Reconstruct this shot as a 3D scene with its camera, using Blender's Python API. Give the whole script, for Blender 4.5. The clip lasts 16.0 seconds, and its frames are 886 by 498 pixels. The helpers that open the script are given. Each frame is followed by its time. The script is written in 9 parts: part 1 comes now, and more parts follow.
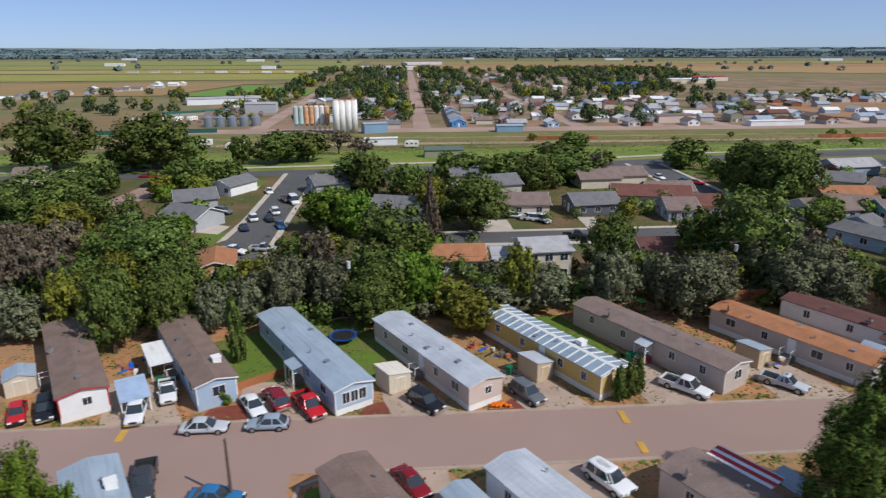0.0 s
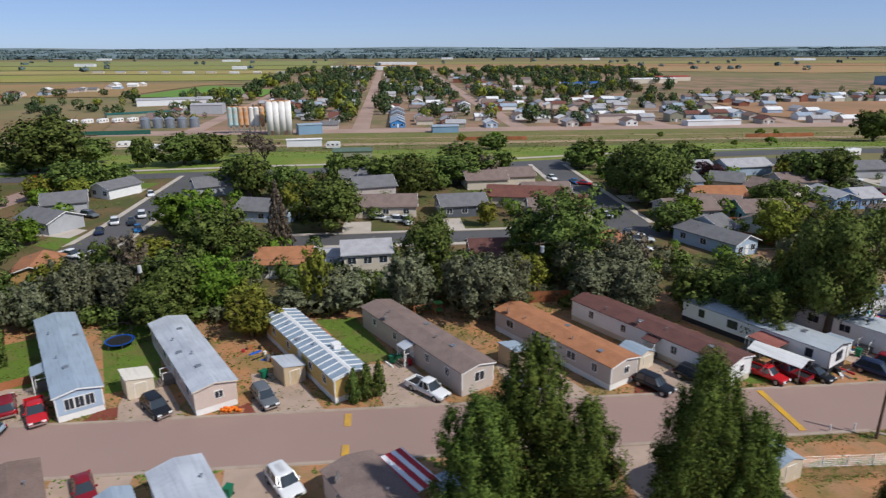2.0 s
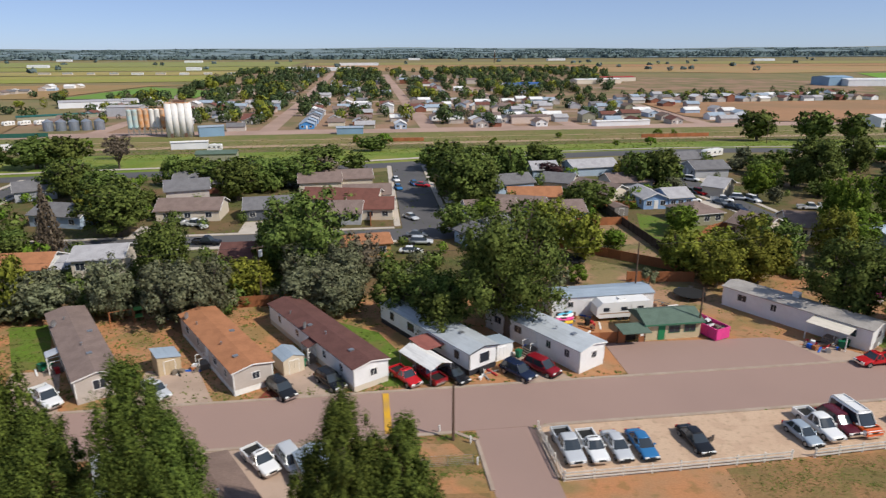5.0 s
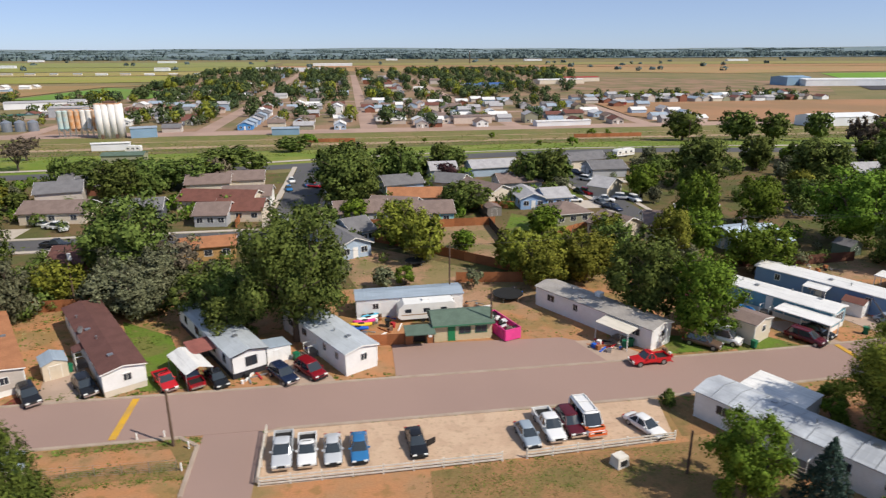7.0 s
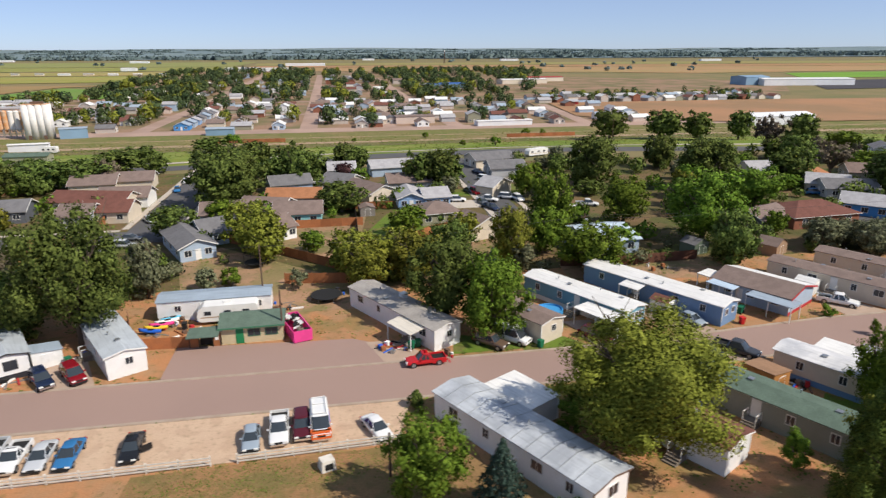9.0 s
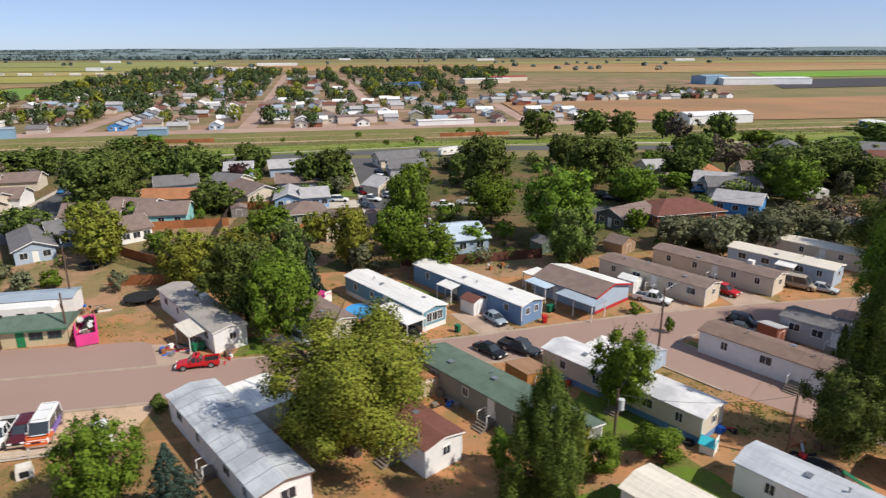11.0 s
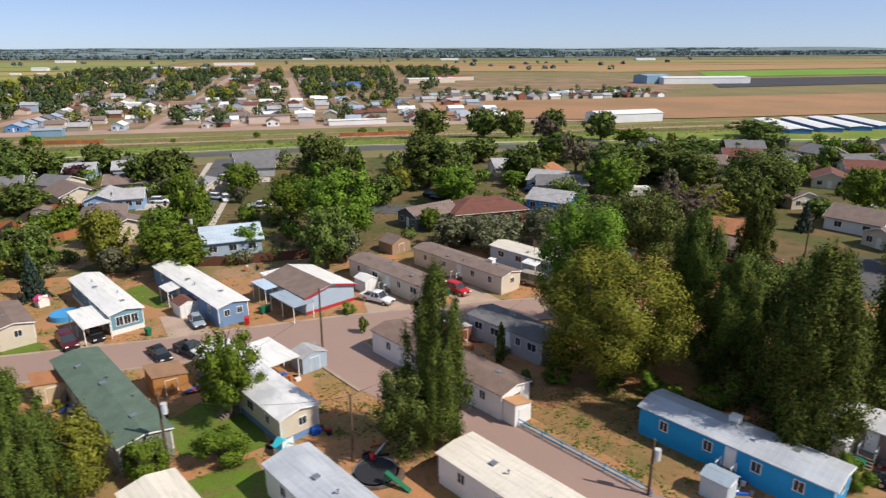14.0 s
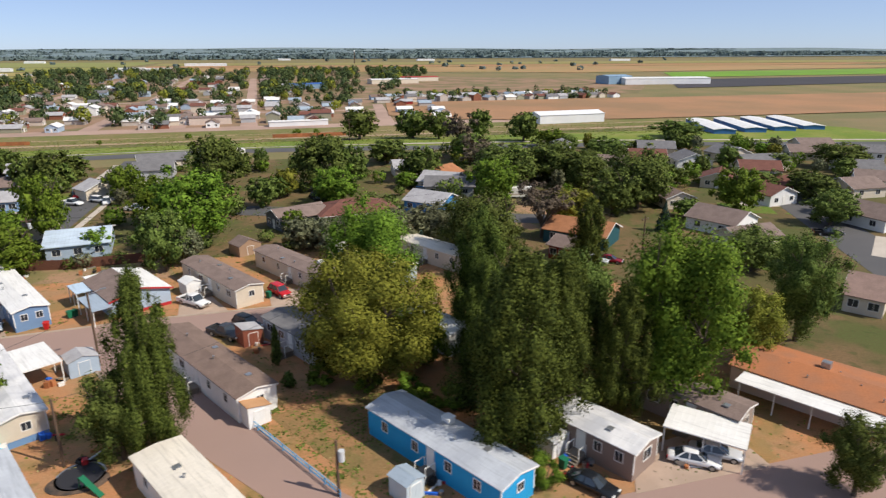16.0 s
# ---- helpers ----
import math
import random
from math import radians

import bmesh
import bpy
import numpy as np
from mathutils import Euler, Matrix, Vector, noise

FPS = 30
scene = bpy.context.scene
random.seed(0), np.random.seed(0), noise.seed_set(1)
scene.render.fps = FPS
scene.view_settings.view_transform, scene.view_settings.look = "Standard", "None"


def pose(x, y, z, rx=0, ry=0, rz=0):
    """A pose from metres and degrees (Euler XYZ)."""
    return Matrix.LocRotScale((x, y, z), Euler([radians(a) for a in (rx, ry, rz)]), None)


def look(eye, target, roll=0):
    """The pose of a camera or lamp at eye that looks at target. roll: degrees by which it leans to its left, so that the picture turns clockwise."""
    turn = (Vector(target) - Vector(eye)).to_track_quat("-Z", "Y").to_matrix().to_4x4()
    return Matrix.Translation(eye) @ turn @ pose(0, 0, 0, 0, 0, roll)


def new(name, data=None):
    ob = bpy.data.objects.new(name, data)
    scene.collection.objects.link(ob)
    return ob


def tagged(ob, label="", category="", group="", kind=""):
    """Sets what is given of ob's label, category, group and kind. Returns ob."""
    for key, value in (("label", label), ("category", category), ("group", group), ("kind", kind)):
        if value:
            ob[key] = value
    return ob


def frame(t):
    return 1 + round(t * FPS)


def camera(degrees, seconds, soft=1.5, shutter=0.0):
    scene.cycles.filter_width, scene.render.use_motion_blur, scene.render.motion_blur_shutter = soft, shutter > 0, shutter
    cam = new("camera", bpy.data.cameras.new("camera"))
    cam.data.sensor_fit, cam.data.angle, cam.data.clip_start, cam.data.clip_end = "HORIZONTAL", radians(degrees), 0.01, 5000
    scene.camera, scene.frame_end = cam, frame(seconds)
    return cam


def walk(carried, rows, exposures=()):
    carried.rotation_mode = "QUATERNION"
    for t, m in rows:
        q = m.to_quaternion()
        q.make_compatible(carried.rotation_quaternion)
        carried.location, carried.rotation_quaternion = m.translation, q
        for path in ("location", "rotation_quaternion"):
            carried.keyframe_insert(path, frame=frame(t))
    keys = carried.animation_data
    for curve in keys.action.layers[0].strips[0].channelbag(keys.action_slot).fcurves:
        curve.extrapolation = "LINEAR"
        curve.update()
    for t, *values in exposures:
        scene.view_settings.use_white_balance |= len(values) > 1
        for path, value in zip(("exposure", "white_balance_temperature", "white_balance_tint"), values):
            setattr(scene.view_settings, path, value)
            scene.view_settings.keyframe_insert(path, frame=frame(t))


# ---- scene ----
cam = camera(70.0, 16.0, soft=1.3, shutter=0.4)
# seconds, x, y, z, yaw, pitch, roll
PATH = [
    (0.0, -3.789, 2.630, 36.273, -4.069, -17.580, 0.083),
    (1.0, 9.900, 1.519, 36.508, -4.652, -17.597, 0.104),
    (2.0, 23.407, 0.347, 36.695, -5.245, -17.596, 0.120),
    (3.0, 36.757, -0.883, 36.830, -5.851, -17.584, 0.131),
    (4.0, 49.972, -2.172, 36.912, -6.469, -17.567, 0.139),
    (5.0, 63.069, -3.522, 36.941, -7.101, -17.550, 0.143),
    (6.0, 76.064, -4.942, 36.921, -7.748, -17.535, 0.144),
    (7.0, 88.968, -6.441, 36.856, -8.408, -17.524, 0.142),
    (8.0, 101.791, -8.036, 36.755, -9.081, -17.521, 0.137),
    (9.0, 114.539, -9.744, 36.628, -9.765, -17.523, 0.131),
    (10.0, 127.215, -11.588, 36.488, -10.460, -17.532, 0.123),
    (11.0, 139.818, -13.593, 36.350, -11.163, -17.544, 0.114),
    (12.0, 152.347, -15.788, 36.232, -11.871, -17.557, 0.105),
    (13.0, 164.794, -18.206, 36.153, -12.581, -17.568, 0.095),
    (14.0, 177.151, -20.884, 36.135, -13.289, -17.571, 0.084),
    (15.0, 189.406, -23.862, 36.205, -13.991, -17.561, 0.075),
    (16.0, 201.544, -27.184, 36.388, -14.682, -17.530, 0.066),
]
walk(cam, [(t, pose(x, y, z, 90 + pitch, 0, yaw) @ pose(0, 0, 0, 0, 0, -roll)) for t, x, y, z, yaw, pitch, roll in PATH],
     [(0.0, -0.30, 6080, 10), (3.5, -0.26, 6250, 10), (7.0, -0.03, 6680, 10), (16.0, 0.04, 6720, 10)])

# world and sun
SUN_ELEVATION, SUN_FROM = 45.0, 125.0  # degrees; compass heading that the sun stands at, clockwise from +y
world = bpy.data.worlds.new("sky")
scene.world = world
world.use_nodes = True
wn = world.node_tree
sky = wn.nodes.new("ShaderNodeTexSky")
sky.sky_type = "NISHITA"
sky.sun_disc = False
sky.sun_elevation = radians(SUN_ELEVATION)
sky.sun_rotation = radians(SUN_FROM)
sky.altitude, sky.air_density, sky.dust_density, sky.ozone_density = 3000, 0.9, 1.8, 1.5
wn.nodes["Background"].inputs["Strength"].default_value = 0.098
tint = wn.nodes.new("ShaderNodeMix")
tint.data_type, tint.blend_type = "RGBA", "MULTIPLY"
tint.inputs[0].default_value, tint.inputs[7].default_value = 1.0, (0.82, 0.94, 1.30, 1.0)
wn.links.new(sky.outputs["Color"], tint.inputs[6])
haze = wn.nodes.new("ShaderNodeMix")  # thin even haze over the blue
haze.data_type = "RGBA"
haze.inputs[0].default_value, haze.inputs[7].default_value = 0.42, (4.9, 6.0, 7.6, 1.0)
wn.links.new(tint.outputs[2], haze.inputs[6])
wn.links.new(haze.outputs[2], wn.nodes["Background"].inputs["Color"])
sun = new("sun", bpy.data.lights.new("sun", "SUN"))
sun.data.energy, sun.data.angle, sun.data.color = 5.0, radians(0.6), (1.0, 0.935, 0.84)
sa = radians(SUN_FROM)
sun.matrix_basis = look((math.sin(sa) * 100 * math.cos(radians(SUN_ELEVATION)), math.cos(sa) * 100 * math.cos(radians(SUN_ELEVATION)), 100 * math.sin(radians(SUN_ELEVATION))), (0, 0, 0))

# ---- materials ----
MATS = {}


def mat(name, color, rough=0.8, metal=0.0, grain=0.0, grain_scale=8.0, patch=0.0, patch_scale=0.5, color2=None,
        bump=0.0, bump_scale=20.0, ribs=None, rib_width=0.25, rib_depth=0.3, per_object=0.0, spec=0.25, streak=0.0, weeds=None):
    """A surface with grain, larger stains, relief and, where asked, ribs or laps along x, y or z of the object."""
    if name in MATS:
        return MATS[name]
    m = bpy.data.materials.new(name)
    MATS[name] = m
    m.use_nodes = True
    nt = m.node_tree
    n, lk = nt.nodes, nt.links
    b = n["Principled BSDF"]
    b.inputs["Roughness"].default_value = rough
    b.inputs["Metallic"].default_value = metal
    b.inputs["Specular IOR Level"].default_value = spec
    tc = n.new("ShaderNodeTexCoord")
    col = None

    def mixed(a, fac, second):
        mx = n.new("ShaderNodeMix")
        mx.data_type = "RGBA"
        if isinstance(a, tuple):
            mx.inputs[6].default_value = a
        else:
            lk.new(a, mx.inputs[6])
        if isinstance(second, tuple):
            mx.inputs[7].default_value = second
        else:
            lk.new(second, mx.inputs[7])
        lk.new(fac, mx.inputs[0])
        return mx.outputs[2]

    def noise_at(scale, detail=4.0, lo=0.35, hi=0.65, amount=1.0, stretch=None):
        t = n.new("ShaderNodeTexNoise")
        t.inputs["Scale"].default_value = scale
        t.inputs["Detail"].default_value = detail
        if stretch:
            mp = n.new("ShaderNodeMapping")
            mp.inputs["Scale"].default_value = stretch
            lk.new(tc.outputs["Object"], mp.inputs["Vector"])
            lk.new(mp.outputs["Vector"], t.inputs["Vector"])
        else:
            lk.new(tc.outputs["Object"], t.inputs["Vector"])
        r = n.new("ShaderNodeMapRange")
        r.inputs[1].default_value, r.inputs[2].default_value = lo, hi
        r.inputs[4].default_value = amount
        lk.new(t.outputs["Fac"], r.inputs[0])
        return r.outputs[0]

    c = (*color, 1.0)
    c2 = (*(color2 or tuple(v * 0.6 for v in color)), 1.0)
    col = c
    if patch:
        col = mixed(col, noise_at(patch_scale, 5.0, 0.4, 0.62, patch), c2)
    if weeds:
        wc, amount, ws = weeds
        col = mixed(col, noise_at(ws, 6.0, 0.5, 0.58, amount), (*wc, 1.0))
        col = mixed(col, noise_at(ws * 4.3, 4.0, 0.56, 0.66, amount * .8), (wc[0] * .6, wc[1] * .7, wc[2] * .6, 1.0))
    if streak:
        col = mixed(col, noise_at(0.6, 5.0, 0.5, 0.7, streak, (6.0, 0.5, 6.0)), tuple(v * 0.5 for v in color) + (1.0,))
    if grain:
        g = noise_at(grain_scale, 3.0, 0.3, 0.7, grain)
        col = mixed(col, g, tuple(v * 0.45 for v in color) + (1.0,))
    if per_object:
        oi = n.new("ShaderNodeObjectInfo")
        hs = n.new("ShaderNodeHueSaturation")
        r = n.new("ShaderNodeMapRange")
        r.inputs[3].default_value, r.inputs[4].default_value = 1 - per_object, 1 + per_object
        lk.new(oi.outputs["Random"], r.inputs[0])
        lk.new(r.outputs[0], hs.inputs["Value"])
        if isinstance(col, tuple):
            hs.inputs["Color"].default_value = col
        else:
            lk.new(col, hs.inputs["Color"])
        col = hs.outputs["Color"]
    if isinstance(col, tuple):
        b.inputs["Base Color"].default_value = col
    else:
        lk.new(col, b.inputs["Base Color"])
    height = None
    if bump:
        t = n.new("ShaderNodeTexNoise")
        t.inputs["Scale"].default_value = bump_scale
        t.inputs["Detail"].default_value = 5
        lk.new(tc.outputs["Object"], t.inputs["Vector"])
        height = t.outputs["Fac"]
        bp = n.new("ShaderNodeBump")
        bp.inputs["Strength"].default_value = bump
        bp.inputs["Distance"].default_value = 0.05
        lk.new(height, bp.inputs["Height"])
        lk.new(bp.outputs[0], b.inputs["Normal"])
    if ribs:
        sx = n.new("ShaderNodeSeparateXYZ")
        lk.new(tc.outputs["Object"], sx.inputs[0])
        ma = n.new("ShaderNodeMath")
        ma.operation = "MULTIPLY"
        ma.inputs[1].default_value = 1.0 / rib_width
        lk.new(sx.outputs["xyz".index(ribs)], ma.inputs[0])
        fr = n.new("ShaderNodeMath")
        fr.operation = "FRACT"
        lk.new(ma.outputs[0], fr.inputs[0])
        pw = n.new("ShaderNodeMath")
        pw.operation = "POWER"
        pw.inputs[1].default_value = 6.0
        lk.new(fr.outputs[0], pw.inputs[0])
        bp2 = n.new("ShaderNodeBump")
        bp2.inputs["Strength"].default_value = rib_depth
        bp2.inputs["Distance"].default_value = 0.05
        lk.new(pw.outputs[0], bp2.inputs["Height"])
        if bump:
            lk.new(bp.outputs[0], bp2.inputs["Normal"])
        lk.new(bp2.outputs[0], b.inputs["Normal"])
    return m


def leaf_mat(name, dark, light, through_light=0.2):
    """Foliage: colour varies leaf by leaf and tree by tree, some light passes through."""
    m = bpy.data.materials.new(name)
    MATS[name] = m
    m.use_nodes = True
    nt = m.node_tree
    n, lk = nt.nodes, nt.links
    b = n["Principled BSDF"]
    b.inputs["Roughness"].default_value = 0.8
    b.inputs["Specular IOR Level"].default_value = 0.1
    geo = n.new("ShaderNodeNewGeometry")
    oi = n.new("ShaderNodeObjectInfo")
    mx = n.new("ShaderNodeMix")
    mx.data_type = "RGBA"
    mx.inputs[6].default_value, mx.inputs[7].default_value = (*dark, 1), (*light, 1)
    lk.new(geo.outputs["Random Per Island"], mx.inputs[0])
    hs = n.new("ShaderNodeHueSaturation")
    r = n.new("ShaderNodeMapRange")
    r.inputs[3].default_value, r.inputs[4].default_value = 0.8, 1.2
    lk.new(oi.outputs["Random"], r.inputs[0])
    lk.new(r.outputs[0], hs.inputs["Value"])
    r2 = n.new("ShaderNodeMapRange")
    r2.inputs[3].default_value, r2.inputs[4].default_value = 0.485, 0.515
    lk.new(oi.outputs["Random"], r2.inputs[0])
    lk.new(r2.outputs[0], hs.inputs["Hue"])
    lk.new(mx.outputs[2], hs.inputs["Color"])
    lk.new(hs.outputs[0], b.inputs["Base Color"])
    tr = n.new("ShaderNodeBsdfTranslucent")
    lk.new(hs.outputs[0], tr.inputs["Color"])
    ms = n.new("ShaderNodeMixShader")
    ms.inputs[0].default_value = through_light
    lk.new(b.outputs[0], ms.inputs[1])
    lk.new(tr.outputs[0], ms.inputs[2])
    lk.new(ms.outputs[0], n["Material Output"].inputs["Surface"])
    return m


LEAF_OAK = leaf_mat("leaves_deep_green", (0.034, 0.054, 0.010), (0.160, 0.205, 0.048), .09)
LEAF_ASH = leaf_mat("leaves_bright_green", (0.055, 0.100, 0.010), (0.170, 0.250, 0.030), .13)
LEAF_OLIVE = leaf_mat("leaves_grey_green", (0.060, 0.066, 0.034), (0.220, 0.230, 0.130), .09)
LEAF_ELM = leaf_mat("leaves_yellow_green", (0.085, 0.096, 0.012), (0.265, 0.270, 0.042), .11)
LEAF_POPLAR = leaf_mat("leaves_poplar_green", (0.017, 0.031, 0.006), (0.142, 0.185, 0.034), .06)
LEAF_SPRUCE = leaf_mat("needles_blue_green", (0.020, 0.042, 0.030), (0.075, 0.120, 0.095), 0.08)
LEAF_GREY = leaf_mat("twigs_grey_brown", (0.090, 0.072, 0.050), (0.205, 0.165, 0.115), 0.1)
LEAF_FAR = leaf_mat("leaves_far_green", (0.026, 0.052, 0.022), (0.100, 0.140, 0.060), .12)
LEAF_PLUM = leaf_mat("leaves_plum", (0.035, 0.016, 0.020), (0.085, 0.042, 0.045), 0.2)
BARK = mat("bark", (0.13, 0.10, 0.075), 0.95, grain=0.7, grain_scale=9, bump=0.8, bump_scale=12)

ASPHALT = mat("asphalt_pinkish", (0.335, 0.228, 0.190), 0.92, grain=0.12, grain_scale=30, patch=0.4, patch_scale=0.06, color2=(0.285, 0.196, 0.166), bump=0.3, bump_scale=40)
ASPHALT_DARK = mat("asphalt_dark", (0.10, 0.098, 0.10), 0.9, grain=0.3, grain_scale=20, patch=0.4, patch_scale=0.1, color2=(0.14, 0.13, 0.13))
CONCRETE = mat("concrete", (0.45, 0.335, 0.26), 0.9, grain=0.2, grain_scale=14, patch=0.6, patch_scale=0.35, color2=(0.34, 0.25, 0.19))
CONCRETE_PALE = mat("concrete_pale", (0.52, 0.46, 0.39), 0.9, grain=0.2, grain_scale=10, patch=0.4, patch_scale=0.3, color2=(0.40, 0.34, 0.28))
DIRT = mat("dirt_red", (0.47, 0.22, 0.10), 0.97, grain=0.4, grain_scale=6, patch=0.7, patch_scale=0.25, color2=(0.33, 0.22, 0.12), bump=0.6, bump_scale=7, weeds=((0.16, 0.165, 0.05), .5, .16))
LAWN = mat("lawn_green", (0.125, 0.205, 0.022), 0.95, grain=0.5, grain_scale=6, patch=0.6, patch_scale=0.5, color2=(0.13, 0.165, 0.035), bump=0.9, bump_scale=10, weeds=((0.20, 0.145, 0.06), .6, .3))
DRYGRASS = mat("grass_dry", (0.34, 0.185, 0.085), 0.97, grain=0.5, grain_scale=5, patch=0.7, patch_scale=0.12, color2=(0.22, 0.155, 0.065), bump=0.8, bump_scale=7, weeds=((0.12, 0.14, 0.04), .5, .22))
GRAVEL = mat("gravel_tan", (0.60, 0.43, 0.30), 0.97, grain=0.35, grain_scale=12, patch=0.5, patch_scale=0.2, color2=(0.52, 0.35, 0.24), bump=0.6, bump_scale=16, weeds=((0.47, 0.32, 0.22), .5, .5))
YELLOW = mat("paint_yellow_worn", (0.66, 0.37, 0.03), 0.8, patch=0.55, patch_scale=0.5, grain=.3, grain_scale=9, color2=(0.36, 0.24, 0.12))
WHITE_LINE = mat("paint_white_worn", (0.70, 0.68, 0.62), 0.8, patch=0.5, patch_scale=1.0, color2=(0.45, 0.42, 0.38))
WOOD_FENCE = mat("cedar_fence", (0.42, 0.16, 0.065), 0.85, grain=0.5, grain_scale=10, patch=0.5, patch_scale=0.6, color2=(0.28, 0.12, 0.06), per_object=0.2)
WOOD_GREY = mat("weathered_wood", (0.24, 0.20, 0.16), 0.9, grain=0.5, grain_scale=12, patch=0.4, patch_scale=0.8)
WOOD_DARK = mat("dark_fence_wood", (0.06, 0.045, 0.035), 0.9, grain=0.5, grain_scale=10)
WHITE_WOOD = mat("white_rail_paint", (0.66, 0.62, 0.55), 0.8, patch=0.5, patch_scale=1.2, color2=(0.45, 0.40, 0.33))
POLE_WOOD = mat("utility_pole_wood", (0.13, 0.085, 0.06), 0.95, grain=0.5, grain_scale=10)
STEEL = mat("galvanised_steel", (0.45, 0.46, 0.47), 0.4, 0.8, grain=0.2, grain_scale=10)
BLACK = mat("black_rubber", (0.02, 0.02, 0.02), 0.8, grain=0.2)
GLASS = mat("dark_window_glass", (0.03, 0.035, 0.045), 0.12, spec=0.5)
CAR_GLASS = mat("car_glass", (0.030, 0.038, 0.044), 0.06, spec=1.0)
TRIM_WHITE = mat("trim_white", (0.78, 0.77, 0.74), 0.6, patch=0.2, patch_scale=1.0)
CHROME = mat("chrome", (0.75, 0.75, 0.76), 0.2, 1.0)
LAMP_RED = mat("tail_lamp_red", (0.35, 0.01, 0.01), 0.25)
LAMP_CLEAR = mat("head_lamp", (0.75, 0.75, 0.72), 0.15)
PLASTIC_GREEN = mat("bin_green", (0.012, 0.14, 0.07), 0.5)
PINK = mat("pink_paint", (0.72, 0.06, 0.26), 0.55, patch=0.25, patch_scale=1.0)
BLUE_PLASTIC = mat("blue_plastic", (0.02, 0.12, 0.55), 0.5)


def siding(name, color, lap=0.2):
    return mat("siding_" + name, color, 0.6, grain=0.1, grain_scale=3, patch=0.3, patch_scale=0.6,
               color2=tuple(v * 0.82 for v in color), ribs="z", rib_width=lap, rib_depth=0.5)


def panel(name, color):
    return mat("panel_" + name, color, 0.5, grain=0.1, grain_scale=3, patch=0.35, patch_scale=0.7,
               color2=tuple(v * 0.78 for v in color), ribs="y", rib_width=0.4, rib_depth=0.4)


def metal_roof(name, color, worn=0.5, rust=None):
    return mat("metal_roof_" + name, color, 0.45, 0.0, grain=0.12, grain_scale=4, patch=worn, patch_scale=0.35,
               color2=rust or tuple(v * 0.72 for v in color), ribs="y", rib_width=0.6, rib_depth=0.4, streak=0.45, spec=0.5)


def shingles(name, color):
    return mat("shingles_" + name, color, 0.93, grain=0.5, grain_scale=7, patch=0.65, patch_scale=0.7,
               color2=tuple(v * 0.72 for v in color), ribs="y", rib_width=0.3, rib_depth=0.25)


def paint(name, color, rough=0.25):
    return mat("car_paint_" + name, color, rough, 0.1, spec=0.5)


# ---- shape helpers ----
class Geo:
    """Collects corners and faces of one mesh."""

    def __init__(self):
        self.v, self.f = [], []

    def poly(self, *pts):
        k = len(self.v)
        self.v += [tuple(p) for p in pts]
        self.f.append(tuple(range(k, k + len(pts))))
        return self

    def box(self, x0, y0, z0, x1, y1, z1):
        k = len(self.v)
        self.v += [(x, y, z) for z in (z0, z1) for x, y in ((x0, y0), (x1, y0), (x1, y1), (x0, y1))]
        self.f += [tuple(k + i for i in q) for q in ((3, 2, 1, 0), (4, 5, 6, 7), (0, 1, 5, 4), (1, 2, 6, 5), (2, 3, 7, 6), (3, 0, 4, 7))]
        return self

    def loft(self, rings, caps=True):
        k, n = len(self.v), len(rings[0])
        for r in rings:
            self.v += [tuple(p) for p in r]
        for i in range(len(rings) - 1):
            for j in range(n):
                a, b = k + i * n + j, k + i * n + (j + 1) % n
                self.f.append((a, b, b + n, a + n))
        if caps:
            self.f.append(tuple(k + j for j in reversed(range(n))))
            self.f.append(tuple(k + (len(rings) - 1) * n + j for j in range(n)))
        return self

    def extrude_y(self, outline, y0, y1):
        """outline: (x, z) points, anticlockwise as seen from -y."""
        return self.loft([[(x, y1, z) for x, z in outline], [(x, y0, z) for x, z in outline]])

    def extrude_x(self, outline, x0, x1):
        """outline: (y, z) points, anticlockwise as seen from +x."""
        return self.loft([[(x0, y, z) for y, z in outline], [(x1, y, z) for y, z in outline]])

    def slab(self, outline, z0, z1):
        return self.loft([[(x, y, z0) for x, y in outline], [(x, y, z1) for x, y in outline]])

    def tube(self, a, b, ra, rb=None, n=6):
        rb = ra if rb is None else rb
        a, b = Vector(a), Vector(b)
        q = (b - a).to_track_quat("Z", "Y")
        ring = [Vector((math.cos(2 * math.pi * i / n), math.sin(2 * math.pi * i / n), 0)) for i in range(n)]
        return self.loft([[a + q @ (p * ra) for p in ring], [b + q @ (p * rb) for p in ring]])

    def mesh(self, name, material, smooth=False):
        me = bpy.data.meshes.new(name)
        me.from_pydata(self.v, [], self.f)
        if material is not None:
            me.materials.append(material)
        if smooth:
            me.polygons.foreach_set("use_smooth", [True] * len(me.polygons))
        me.update()
        return me


CACHE = {}


def part(name, geo, material, parent, label="", m=None, key=None, smooth=False):
    """One mesh object under a thing or a part; pieces of one key share their mesh."""
    if key is not None and key in CACHE:
        me = CACHE[key]
    else:
        me = (geo() if callable(geo) else geo).mesh(name, material, smooth)
        if key is not None:
            CACHE[key] = me
    ob = new(name, me)
    ob.parent = parent
    if m is not None:
        ob.matrix_basis = m
    if label:
        tagged(ob, label)
    return ob


VALLEY = ((225, 0.0), (300, -5.5), (350, -6.5), (550, -6.5), (1000, 0.0))


